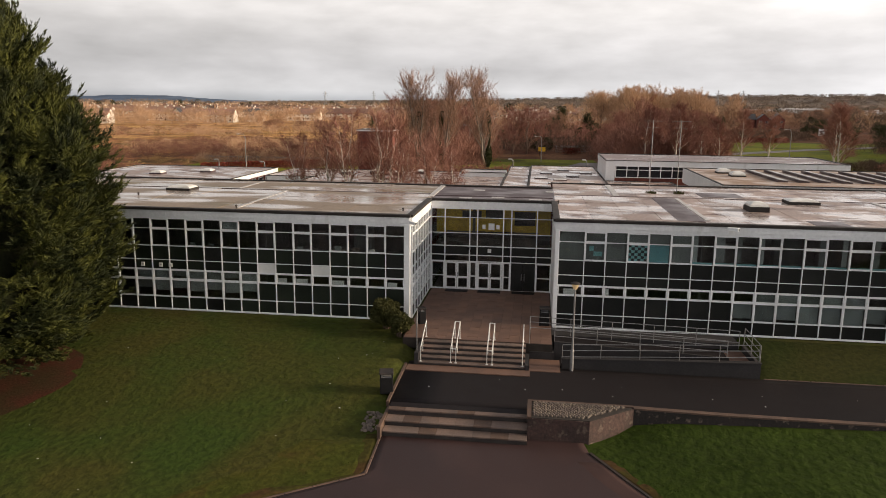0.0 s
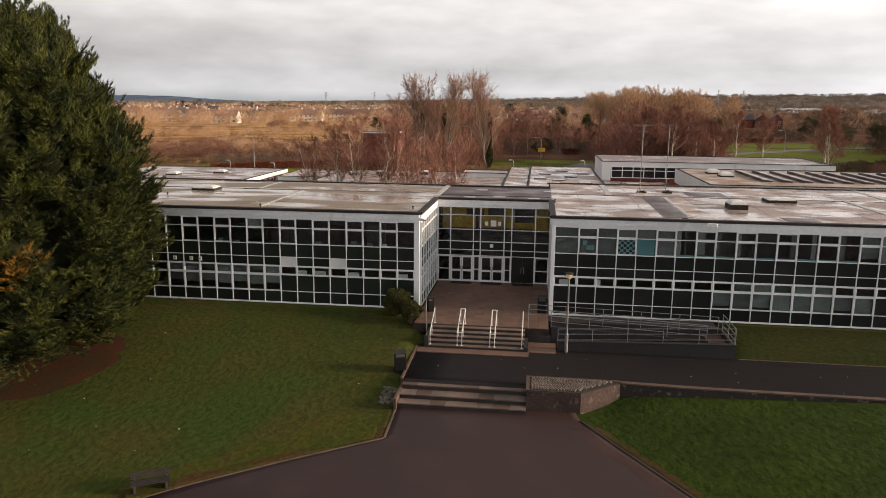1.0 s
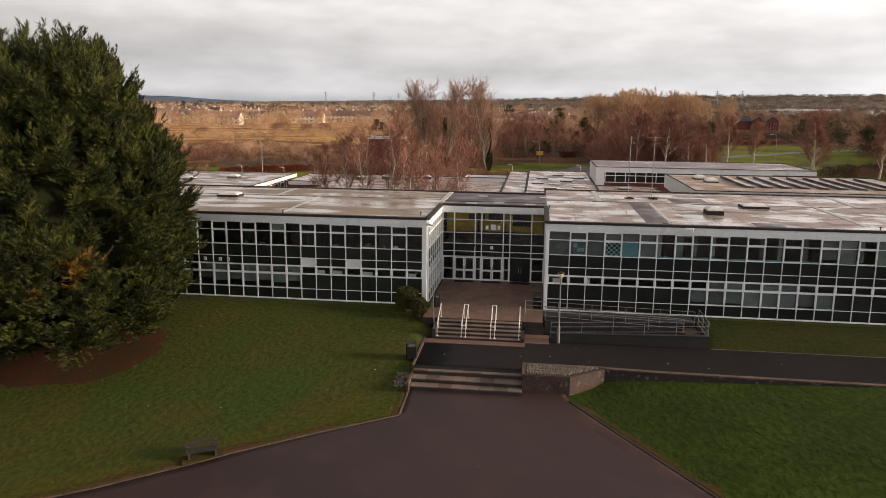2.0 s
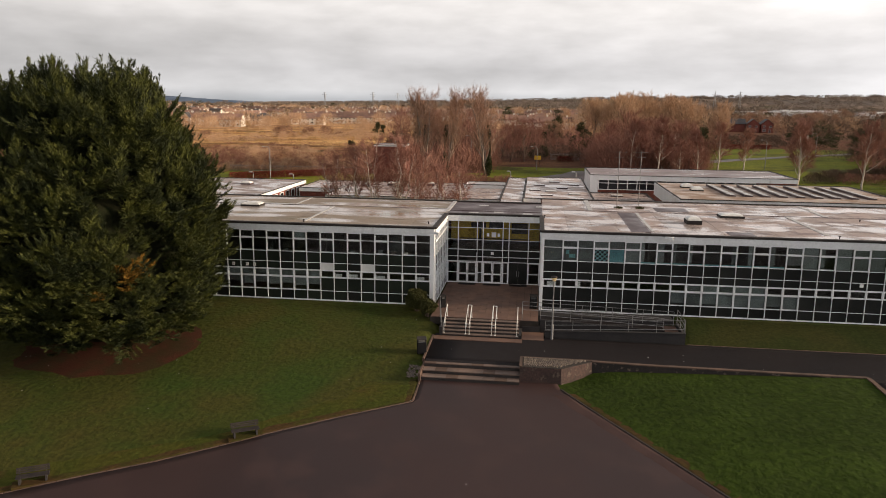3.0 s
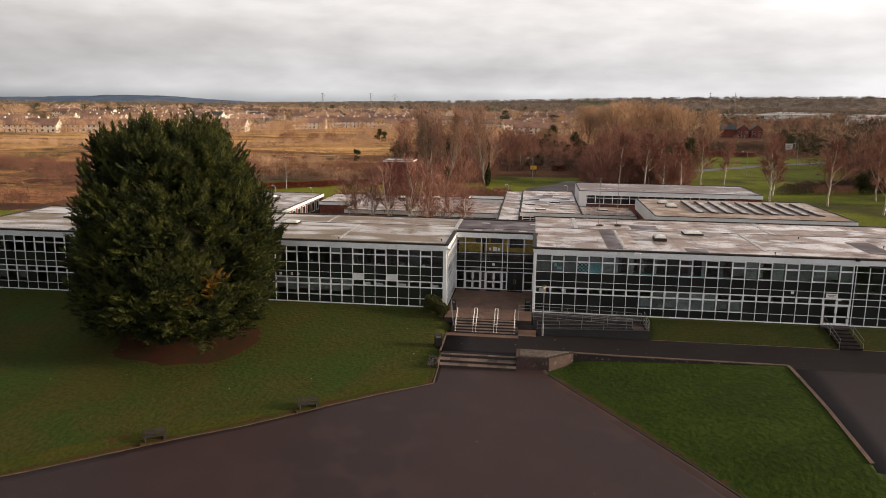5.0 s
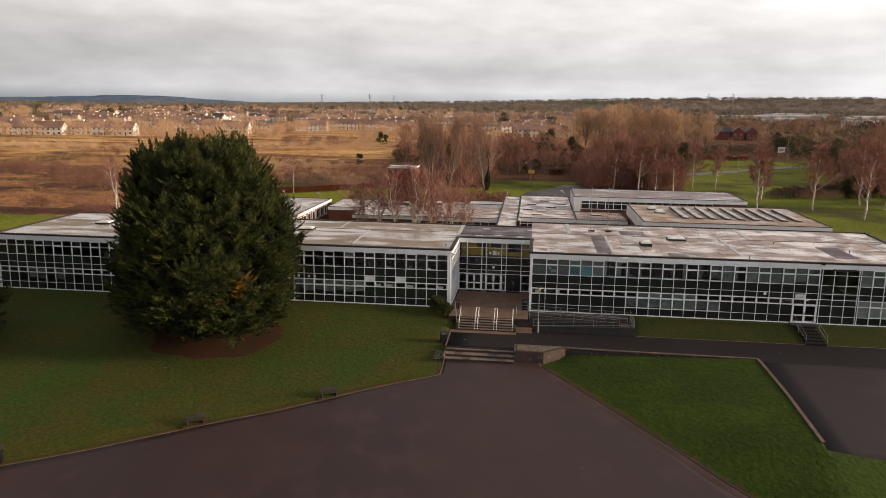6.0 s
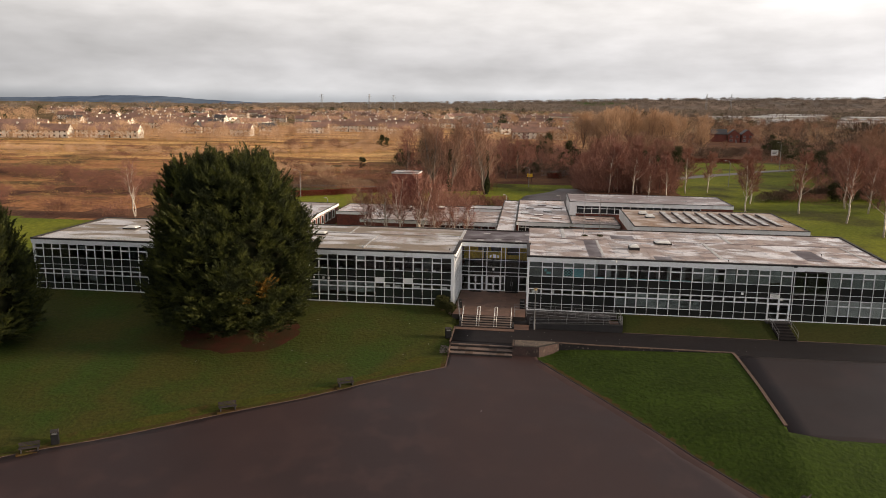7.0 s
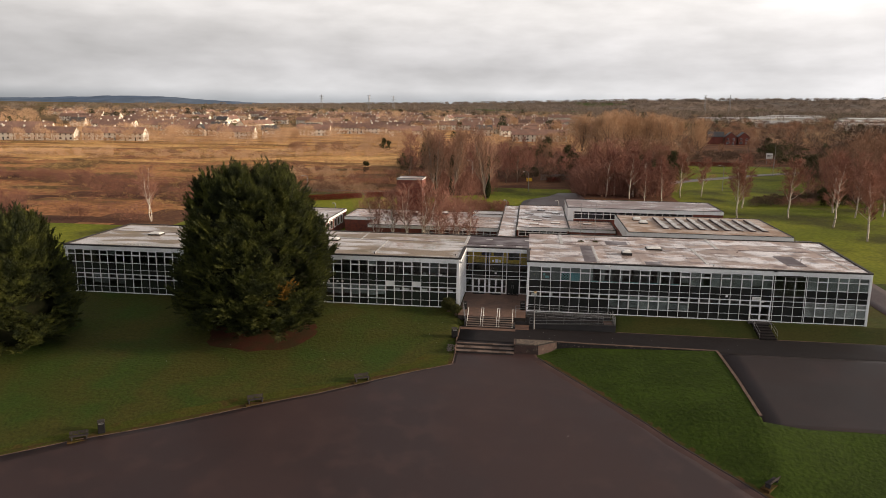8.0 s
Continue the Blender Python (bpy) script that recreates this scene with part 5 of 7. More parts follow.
rail_run("ramp_railing", "grey galvanised ramp railing against the school wall", [(-1.8, -1.65, 0.0), (9.9, -1.65, -0.3)], (1.0, 0.68, 0.34), along((-1.8, -1.65, 0.0), (9.9, -1.65, -0.3), 5), r=0.021)
rail_run("ramp_railing", "grey galvanised railing round the ramp landing", [(10.15, -4.6, -0.1), (10.15, -1.7, -0.1)], (1.0, 0.65, 0.3), along((10.15, -4.6, -0.1), (10.15, -1.7, -0.1), 2))
rail_run("ramp_railing", "grey galvanised railing beside the ramp entrance", [(-1.78, -3.5, 0.0), (-1.78, -1.7, 0.0)], (1.0, 0.5), along((-1.78, -3.5, 0.0), (-1.78, -1.7, 0.0), 1))

# ---- lower steps, planter and terrace wall ----
lower = thing("forecourt_steps", "three long shallow concrete steps, patched and stained", "steps", kind="structure")
part("top_slab", Solid().box(-8.25, -10.95, -1.7, -1.72, -10.25, -1.045), tarmac_dark_shade, lower)
for k, (y0, y1, z) in enumerate(((-11.28, -10.95, -1.0), (-12.0, -11.28, -1.25), (-12.62, -12.0, -1.48))):
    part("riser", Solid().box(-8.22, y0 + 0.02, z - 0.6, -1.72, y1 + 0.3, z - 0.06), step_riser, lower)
    n = 8
    for q in range(n):
        w = 6.5 / n
        piece("tread_slab", (w - 0.006, y1 - y0 + 0.02, 0.06), step_stone if (q * 5 + k * 3) % 4 else kerb_stone, lower, (-8.22 + q * w, y0, z - 0.06), cut=0.008)
piece("edge_stone", (0.16, 2.6, 0.6), kerb_stone, lower, (-8.4, -12.9, -1.78), cut=0.02)
# sloping bed of set stones beside the steps
bed = thing("cobble_bed", "small bed of grey cobbles set in mortar by the steps", "cobbles", kind="structure")
rg = random.Random(8)
for k in range(70):
    x, y = rg.uniform(-9.3, -8.5), rg.uniform(-12.3, -10.8)
    if abs(x + 8.9) > 0.42:
        continue
    key = ("cobble", k % 6)
    if key not in SHARED:
        r = 0.07 + 0.02 * (k % 3)
        SHARED[key] = Solid().spin([(r * 0.7, -0.04), (r, 0.0), (r * 0.75, 0.05), (r * 0.3, 0.07)], sides=7).mesh("cobble", cobble_mat)
    ob = new("cobble", SHARED[key])
    ob.parent = bed
    ob.location = (x, y, ground_z(x, y) + 0.01)
    ob.scale = (1.0, rg.uniform(0.8, 1.4), 1.0)

planter = thing("planter", "raised rubble-walled planter topped with set cobbles", "planter", kind="structure")
PRING = [(-1.72, -12.15), (1.0, -12.15), (3.1, -10.45), (3.1, -10.2), (-1.72, -10.2)]
PT = -0.56
part("wall", Solid().prism(PRING, -2.3, PT - 0.08), rubble, planter)
cop = Solid()
for kk, ((xa, ya), (xb, yb)) in enumerate(((PRING[3], PRING[4]), (PRING[4], PRING[0]))):
    d = math.hypot(xb - xa, yb - ya)
    nx, ny = (yb - ya) / d, -(xb - xa) / d
    cop.prism([(xa + nx * 0.03, ya + ny * 0.03), (xb + nx * 0.03, yb + ny * 0.03), (xb - nx * 0.16, yb - ny * 0.16), (xa - nx * 0.16, ya - ny * 0.16)], PT - 0.09 - 0.004 * kk, PT + 0.004 * kk)
part("coping", cop, kerb_stone, planter, "mossy concrete coping")
part("bed", Solid().prism([(-1.6, -12.12), (0.99, -12.12), (3.02, -10.46), (3.02, -10.3), (-1.6, -10.3)], PT - 0.2, PT - 0.05), joint, planter)
for j in range(12):
    for i in range(28):
        x = -1.46 + i * 0.165 + (0.08 if j % 2 else 0)
        y = -11.9 + j * 0.135
        if x > 0.8 + (y + 11.9) * 1.22 or x > 2.75:
            continue
        key = ("cobble", (i * 3 + j) % 6)
        if key not in SHARED:
            key = ("cobble", 0)
        ob = new("cobble", SHARED[key])
        ob.parent = planter
        ob.location = (x + rg.uniform(-0.02, 0.02), y + rg.uniform(-0.02, 0.02), PT - 0.045)
        ob.rotation_euler = (rg.uniform(-0.3, 0.3), rg.uniform(-0.3, 0.3), rg.uniform(0, 3))
        ob.scale = (0.95, 0.75, 1.2)


def wall_top(x, y):
    return float(np.interp(y, (-25, -18, -10.4), (-1.98, -1.2, -0.66))) if y < -10.6 else float(np.interp(x, (3, 7, 21), (-0.585, -0.66, -0.72)))


terrace_wall = thing("terrace_wall", "low damp retaining wall with a pale concrete coping", "wall", kind="structure")
WPTS = [(3.1, -10.3), (9.0, -10.3), (15.0, -10.3), (WALLX[3], -10.3), (WALLX[2], -15.0), (WALLX[1], -20.0), (WALLX[0], -24.9)]
for (xa, ya), (xb, yb) in zip(WPTS, WPTS[1:]):
    d = math.hypot(xb - xa, yb - ya)
    nx, ny = (yb - ya) / d, -(xb - xa) / d
    ring = [(xa + nx * 0.13, ya + ny * 0.13), (xb + nx * 0.13, yb + ny * 0.13), (xb - nx * 0.13, yb - ny * 0.13), (xa - nx * 0.13, ya - ny * 0.13)]
    part("wall", Solid().prism(ring, -3.6, lambda x, y: wall_top(x, y) - 0.07), dark_wall, terrace_wall)
    n = max(1, round(d / 0.9))
    for i in range(n):
        t0, t1 = (i + 0.006) / n, (i + 0.994) / n
        q = [(xa + (xb - xa) * t + nx * o, ya + (yb - ya) * t + ny * o) for t, o in ((t0, 0.15), (t1, 0.15), (t1, -0.15), (t0, -0.15))]
        part("coping_stone", Solid().prism(q, lambda x, y: wall_top(x, y) - 0.07, wall_top), kerb_stone, terrace_wall)

# side steps down the bank from door_1
ss = thing("side_steps", "dark concrete steps down the grass bank", "steps", kind="structure")
for k in range(6):
    y = -0.9 - k * 0.66
    piece("tread", (1.9, 0.70, 0.16), tarmac_dark_shade, ss, (26.9, y - 0.66, -0.16 - k * 0.145), cut=0.01)
part("landing", Solid().box(26.6, -0.92, -0.4, 29.4, -0.1, -0.02), ramp_wall_mat, ss)
for x in (26.85, 28.85):
    rail_run("side_step_railing", "grey steel handrail beside the side steps", [(x, -0.5, 0.0), (x, -1.2, -0.1), (x, -4.7, -0.9)], (0.95, 0.5), [(x, -0.5, 0.0), (x, -2.4, -0.35), (x, -4.7, -0.9)], group="side step railings")

# ---- lamp posts, bins, benches ----


def lamp_post(x, y, z, h=4.85):
    t = thing("lamp_post", "grey lamp post with an amber lantern head", "street lamp", at=pose(x, y, z))
    part("base", Solid().spin([(0.10, 0), (0.10, 1.1), (0.07, 1.2)], sides=12), steel, t)
    part("pole", Solid().tube([(0, 0, 1.15), (0, 0, h - 0.35)], [0.06, 0.045], 10), steel, t)
    part("lantern", Solid().spin([(0.05, h - 0.36), (0.10, h - 0.34), (0.22, h - 0.06), (0.20, h - 0.05)], sides=12), lamp_glow, t, "amber glass lantern")
    part("cap", Solid().spin([(0.25, h - 0.06), (0.25, h - 0.02), (0.1, h + 0.04), (0.02, h + 0.06)], sides=12), dark_trim, t)


lamp_post(0.5, -5.05, -0.92)


def litter_bin(x, y, z, w, h, yaw, label):
    t = thing("litter_bin", label, "litter bin", "litter bins", at=pose(x, y, z, 0, 0, yaw))
    part("body", Solid().box(-w / 2, -w / 2, 0, w / 2, w / 2, h * 0.74, cut=0.03), black_plastic, t)
    s = Solid()
    for sx in (-1, 1):
        for sy in (-1, 1):
            s.box(sx * (w / 2 - 0.05) - 0.03, sy * (w / 2 - 0.05) - 0.03, h * 0.74, sx * (w / 2 - 0.05) + 0.03, sy * (w / 2 - 0.05) + 0.03, h * 0.93)
    part("hood_leg", s, black_plastic, t)
    part("hood", Solid().box(-w / 2 - 0.02, -w / 2 - 0.02, h * 0.92, w / 2 + 0.02, w / 2 + 0.02, h, cut=0.03), dark_trim, t)
    part("liner", Solid().box(-w / 2 + 0.08, -w / 2 + 0.08, h * 0.7, w / 2 - 0.08, w / 2 - 0.08, h * 0.78), steel, t)


litter_bin(-8.75, -9.05, ground_z(-8.8, -9), 0.66, 1.08, 12, "square dark litter bin on the lawn edge")
litter_bin(-0.95, 0.15, 0.0, 0.6, 1.1, 0, "black litter bin on the entrance deck")
litter_bin(-8.3, -0.75, 0.0, 0.42, 1.0, 30, "slim black bin by the deck railing")
litter_bin(-39.0, -32.3, ground_z(-39.0, -32.3), 0.6, 1.15, 30, "black litter bin beside the bench")


def bench(x, y, yaw, label):
    z = ground_z(x, y)
    t = thing("bench", label, "bench", "forecourt benches", at=pose(x, y, z, 0, 0, yaw))
    part("slab", Solid().box(-1.0, -0.42, -0.3, 1.05, 0.36, 0.03, cut=0.02), worn_turf, t, "worn muddy base slab")
    for sx in (-0.62, 0.62):
        part("leg", Solid().prism([(sx - 0.05, -0.2), (sx + 0.05, -0.2), (sx + 0.05, 0.2), (sx - 0.05, 0.2)], 0.03, 0.38), ramp_wall_mat, t)
        part("back_post", Solid().tube([(sx, 0.2, 0.1), (sx, 0.25, 0.45), (sx, 0.34, 0.74)], 0.03, 6), dark_trim, t)
    for k in range(4):
        part("seat_slat", Solid().box(-0.78, -0.25 + k * 0.12, 0.38, 0.78, -0.145 + k * 0.12, 0.42, cut=0.008), bench_wood, t)
    for k in range(3):
        part("back_slat", Solid().box(-0.78, 0.24 + k * 0.03, 0.47 + k * 0.1, 0.78, 0.275 + k * 0.03, 0.55 + k * 0.1, cut=0.008), bench_wood, t)


bench(-17.1, -20.95, 30, "dark weathered slatted bench on a slab at the lawn edge")
bench(-26.55, -26.2, 30, "dark weathered slatted bench on a slab at the lawn edge")
bench(-40.4, -33.6, 31, "dark slatted bench beside a litter bin at the lawn edge")
bench(19.9, -33.4, 227, "dark slatted bench on a slab beside the grass bank")

# ---- shrubs by the deck ----


def leafy(name, label, category, at, size, n, material, seed, trunk=True, leaf=0.09, group=""):
    """A shrub: short stems and a crown of small leaves with an uneven outline."""
    rg = random.Random(seed)
    t = thing(name, label, category, group, at=at)
    s = Solid()
    a, b, h = size
    for _ in range(n):
        u, v = rg.uniform(0, 6.283), rg.uniform(-1, 1)
        c = math.sqrt(1 - v * v)
        r = (0.72 + 0.28 * noise.noise(Vector((c * math.cos(u) * 1.7, c * math.sin(u) * 1.7, v * 1.7 + seed)))) * rg.uniform(0.75, 1.08)
        p = Vector((a * r * c * math.cos(u), b * r * c * math.sin(u), h * (0.55 + 0.5 * r * v)))
        d = Vector((rg.gauss(0, 1), rg.gauss(0, 1), rg.gauss(0.4, 1))).normalized()
        e = d.cross(Vector((rg.gauss(0, 1), rg.gauss(0, 1), rg.gauss(0, 1)))).normalized()
        w = leaf * rg.uniform(0.7, 1.4)
        s.face(p - e * w * 0.5, p + d * w, p + e * w * 0.5, p - d * w * 0.6)
    part("crown", s, material, t)
    if trunk:
        st = Solid()
        for k in range(5):
            x, y = rg.uniform(-0.2, 0.2), rg.uniform(-0.2, 0.2)
            st.tube([(x, y, -0.15), (x * 1.6, y * 1.6, h * 0.35), (x * 3, y * 3, h * 0.75)], [0.05, 0.035, 0.015], 5)
        part("stem", st, bark_brown, t)
    return t


leafy("clipped_bush", "clipped olive-green bush with bare stems beside the deck", "bush", pose(-10.35, -1.5, -0.3), (1.15, 1.0, 2.0), 8500, leaf_bush, 1, leaf=0.07)
leafy("clipped_bush", "smaller dark clipped bush at the corner of the deck", "bush", pose(-9.25, -2.5, -0.42), (0.85, 0.8, 1.6), 6000, leaf_bush, 2, leaf=0.07)

# ---- the great conifers ----


def tri_part(name, v, material, parent, label=""):
    """A mesh of loose triangles from an array of n x 3 corners."""
    n = len(v)
    me = bpy.data.meshes.new(name)
    me.vertices.add(3 * n)
    me.vertices.foreach_set("co", v.astype(np.float32).ravel())
    me.loops.add(3 * n)
    me.loops.foreach_set("vertex_index", np.arange(3 * n, dtype=np.int32))
    me.polygons.add(n)
    me.polygons.foreach_set("loop_start", np.arange(0, 3 * n, 3, dtype=np.int32))
    me.polygons.foreach_set("loop_total", np.full(n, 3, dtype=np.int32))
    me.update()
    me.validate()
    me.materials.append(material)
    ob = new(name, me)
    ob.parent = parent
    if label:
        tagged(ob, label)
    return ob


unit = lambda v: v / np.maximum(np.linalg.norm(v, axis=-1, keepdims=True), 1e-6)
PROF = ((0.04, 0.08, 0.13, 0.21, 0.36, 0.57, 0.78, 0.89, 0.95, 1.0), (0.56, 0.80, 0.97, 1.02, 1.01, 0.93, 0.79, 0.66, 0.54, 0.26))


def conifer(name, label, at, radius, height, n, per, seed):
    """A broad cypress: a filler core coloured as inner shade, a trunk, and upswept boughs, each of a dozen feathery
    branchlets.
    """
    g = np.random.default_rng(seed)
    t = thing(name, label, "tree", "lawn conifers", at=at)
    part("trunk", Solid().tube([(0, 0, -0.6), (0.1, 0, height * 0.3), (0, 0.2, height * 0.7), (0, 0, height * 0.93)], [0.55, 0.45, 0.25, 0.05], 10), bark_brown, t)

    def shell(a, f):
        lump = 1 + 0.075 * np.sin(3 * a + 7 * f + seed) + 0.06 * np.sin(5 * a - 11 * f) + 0.05 * np.sin(11 * a + 23 * f) + 0.035 * np.sin(2 * a + 41 * f)
        return radius * 0.97 * np.interp(f, *PROF) * lump

    # Solid filler behind the boughs; near-black colour paints the crown's inner shade.
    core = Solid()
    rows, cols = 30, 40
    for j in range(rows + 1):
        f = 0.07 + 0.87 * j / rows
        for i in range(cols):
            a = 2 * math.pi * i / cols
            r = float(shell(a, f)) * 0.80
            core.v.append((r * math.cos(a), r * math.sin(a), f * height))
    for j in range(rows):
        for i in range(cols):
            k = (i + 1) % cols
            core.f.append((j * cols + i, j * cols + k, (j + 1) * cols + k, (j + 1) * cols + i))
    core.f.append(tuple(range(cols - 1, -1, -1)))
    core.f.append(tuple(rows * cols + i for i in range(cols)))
    part("inner_mass", core, MATS["conifer_core_shade"], t, smooth=True)
    # boughs
    crowd = 6
    f = g.random(n)
    f = np.concatenate([f[g.random(n) < np.interp(f, *PROF) + 0.12][:n // crowd], g.uniform(0.88, 1.0, 40)])
    n = len(f) * crowd
    own = np.repeat(np.arange(len(f)), crowd)
    a = g.uniform(0, 2 * np.pi, len(f))
    plume_el, plume_az, plume_r = g.normal(0, 0.24, len(f))[own], g.normal(0, 0.42, len(f))[own], g.uniform(0.84, 0.98, len(f))[own]
    f = np.clip(0.06 + 0.92 * f[own] + g.normal(0, 0.016, n), 0.05, 0.99)
    a = (a[own] + g.normal(0, 0.075, n)) % (2 * np.pi)
    r = shell(a, f) * plume_r * g.uniform(0.94, 1.02, n)
    base = np.stack([r * np.cos(a), r * np.sin(a), f * height], 1)
    el = np.interp(f, (0, 0.2, 0.6, 0.9, 1), (-0.05, 0.12, 0.42, 0.80, 1.20)) + plume_el + g.normal(0, 0.16, n)
    az = a + plume_az + g.normal(0, 0.25, n)
    ax = np.stack([np.cos(az) * np.cos(el) - 0.12 * f, np.sin(az) * np.cos(el), np.sin(el)], 1)
    ax = unit(ax)
    side = unit(np.cross(ax, np.array([0, 0, 1.0])))
    up = np.cross(side, ax)
    L = g.uniform(1.1, 2.3, n) * np.interp(f, (0, 0.75, 1), (1, 0.95, 1.15))
    # branchlets along each bough
    m = 9
    u = np.tile((np.arange(m) + 0.5) / m, (n, 1)) + g.normal(0, 0.03, (n, m))
    sgn = np.tile(np.where(np.arange(m) % 2, 1.0, -1.0), (n, 1))
    sgn[:, -1] = g.normal(0, 0.2, n)
    P = base[:, None] + ax[:, None] * (L[:, None] * u)[..., None] + up[:, None] * (0.22 * L[:, None] * u ** 2)[..., None]
    D = unit(ax[:, None] * 0.8 + side[:, None] * (sgn * (0.75 - 0.3 * u))[..., None] + up[:, None] * (0.18 + 0.4 * u + g.normal(0, 0.22, (n, m)))[..., None])
    l = L[:, None] * 0.45 * (1.15 - 0.65 * u) * g.uniform(0.75, 1.25, (n, m))
    P, D, l = P.reshape(-1, 3), D.reshape(-1, 3), l.ravel()
    fa, ff = np.repeat(a, m * per), np.repeat(f, m * per)
    S2 = unit(np.cross(D, np.repeat(up, m, 0)) + g.normal(0, 0.3, D.shape))
    # flat scaly sprays along each branchlet
    s = g.random((len(P), per))
    k = np.where(g.random((len(P), per)) < 0.5, 1.0, -1.0)
    p = P[:, None] + D[:, None] * (l[:, None] * s)[..., None] + g.normal(0, 0.035, (len(P), per, 3))
    d = unit(D[:, None] + S2[:, None] * (k * 0.5)[..., None] + g.normal(0, 0.16, p.shape))
    e = unit(np.cross(d, g.normal(0, 1, p.shape))) * g.uniform(0.016, 0.034, (len(P), per))[..., None]
    w = (g.uniform(0.20, 0.42, (len(P), per)) * (1.15 - 0.5 * s))[..., None]
    v = np.stack([p - e, p + e, p + d * w], 2).reshape(-1, 3, 3)
    dead = (ff > 0.26) & (ff < 0.35) & (fa > 5.24) & (fa < 5.54) & (np.sin(fa * 19 + ff * 31) > 0.3) if seed == 3 else np.zeros(len(v), bool)
    tri_part("crown", v[~dead], leaf_conifer, t)
    if dead.any():
        tri_part("browned_spray", v[dead], leaf_amber, t, "yellow-brown dead sprays")


# near-black filler colour: the shade deep inside the crown
mat("conifer_core_shade", (0.010, 0.013, 0.005), (0.017, 0.017, 0.008), rough=0.95, scale=0.8, fine=6, bump=0.8, spec=0.1)
conifer("conifer", "huge broad dark green cypress on the lawn", pose(CON[0], CON[1], ground_z(*CON) - 0.1), 7.95, 18.1, 4200, 25, 3)
conifer("conifer", "broad dark green cypress standing apart on the lawn", pose(-59.8, -16.6, ground_z(-59.8, -16.6) - 0.1), 6.5, 13.8, 2400, 20, 9)

# ---- bare winter trees ----


def bare_tree(name, label, at, seed, H, spread, up, r0, n1, n2, n3, bark, twig, droop=0.0, twig_w=0.03, group="", stems=1, clear=0.25):
    """A leafless tree: tapered trunk, limbs, branches and a crown of fine twigs."""
    rg = random.Random(seed)
    t = thing(name, label, "tree", group, at=at)
    wood, limbs, fine = Solid(), Solid(), Solid()
    for st in range(stems):
        lean = Vector((rg.uniform(-0.06, 0.06), rg.uniform(-0.06, 0.06), 0)) * (1 + 2.2 * (stems > 1))
        h = H * rg.uniform(0.85, 1.0) if st else H
        pts = [Vector((0, 0, -0.4))]
        for k in range(1, 7):
            f = k / 6
            pts.append(Vector((lean.x * h * f + rg.gauss(0, 0.012 * h), lean.y * h * f + rg.gauss(0, 0.012 * h), h * f * 0.93)))
        wood.tube(pts, [r0 * (1 - 0.93 * k / 6) for k in range(7)], 7)
        for k in range(n1):
            f = clear + (0.98 - clear) * (k + rg.random()) / n1
            i = min(5, int(f * 6))
            p = pts[i].lerp(pts[i + 1], f * 6 - i)
            az = k * 2.4 + rg.gauss(0, 0.5)
            L = spread * H * (1.15 - 0.8 * f) * rg.uniform(0.7, 1.15)
            d = Vector((math.cos(az) * (1 - up), math.sin(az) * (1 - up), up)).normalized()
            q = [p]
            for m in range(1, 5):
                d = (d + Vector((rg.gauss(0, 0.13), rg.gauss(0, 0.13), 0.11 - droop * 0.1 * m))).normalized()
                q.append(q[-1] + d * L / 4)
            r1 = r0 * 0.42 * (1.05 - f)
            limbs.tube(q, [r1, r1 * 0.75, r1 * 0.5, r1 * 0.3, r1 * 0.1], 4, cap=False)
            for m in range(n2):
                g = rg.uniform(0.2, 1.0)
                i2 = min(3, int(g * 4))
                p2 = q[i2].lerp(q[i2 + 1], g * 4 - i2)
                d2 = (d + Vector((rg.gauss(0, 0.55), rg.gauss(0, 0.55), rg.gauss(0.15, 0.4) - droop * 0.3))).normalized()
                L2 = L * rg.uniform(0.22, 0.5)
                e2 = p2 + d2 * L2 * 0.5
                tip = e2 + (d2 + Vector((0, 0, 0.25 - droop))).normalized() * L2 * 0.5
                fine_r = max(0.012, r1 * 0.25)
                fine.tube([p2, e2, tip], [fine_r, fine_r * 0.7, 0.006], 3, cap=False)
                for w in range(n3):
                    b = p2.lerp(e2, rg.random() * 2) if rg.random() < 0.5 else e2.lerp(tip, rg.random())
                    d3 = (d2 + Vector((rg.gauss(0, 0.35), rg.gauss(0, 0.35), rg.gauss(0.25, 0.3) - droop * 0.9))).normalized()
                    L3 = rg.uniform(0.6, 1.5) * (0.5 + H / 24)
                    sd = d3.cross(Vector((rg.gauss(0, 1), rg.gauss(0, 1), rg.gauss(0, 1)))).normalized() * twig_w
                    fine.face(b - sd, b + sd, b + d3 * L3)
    part("trunk", wood, bark, t, smooth=True)
    k, nf = len(fine.v), len(fine.f)
    fine.v += limbs.v
    fine.f += [tuple(i + k for i in f) for f in limbs.f]
    crown = part("crown", fine, twig, t)
    crown.data.materials.append(bark)
    crown.data.polygons.foreach_set("material_index", [0] * nf + [1] * len(limbs.f))
    return t


gz = lambda x, y: ground_z(x, y) - 0.1
# courtyard birches
birch = bare_tree("birch", "slender white-stemmed bare birch in the courtyard", pose(-21.5, 34.5, -0.2), 11, 12.6, 0.30, 0.58, 0.15, 16, 7, 13, bark_birch, twig_red, droop=0.2, twig_w=0.014, group="courtyard birches", stems=2)
for k, (x, y, sc, a) in enumerate(((-24.6, 36.5, 0.92, 40), (-18.6, 35.5, 0.98, 130), (-16.0, 37.0, 0.85, 250), (-13.2, 33.5, 0.74, 80), (-10.8, 34.5, 0.70, 200), (-26.8, 34.0, 0.8, 300), (-15.4, 32.0, 0.7, 10), (-19.6, 38.5, 1.0, 170))):
    copy_thing(birch, pose(x, y, -0.2, 0, 0, a) @ Matrix.Scale(sc, 4))
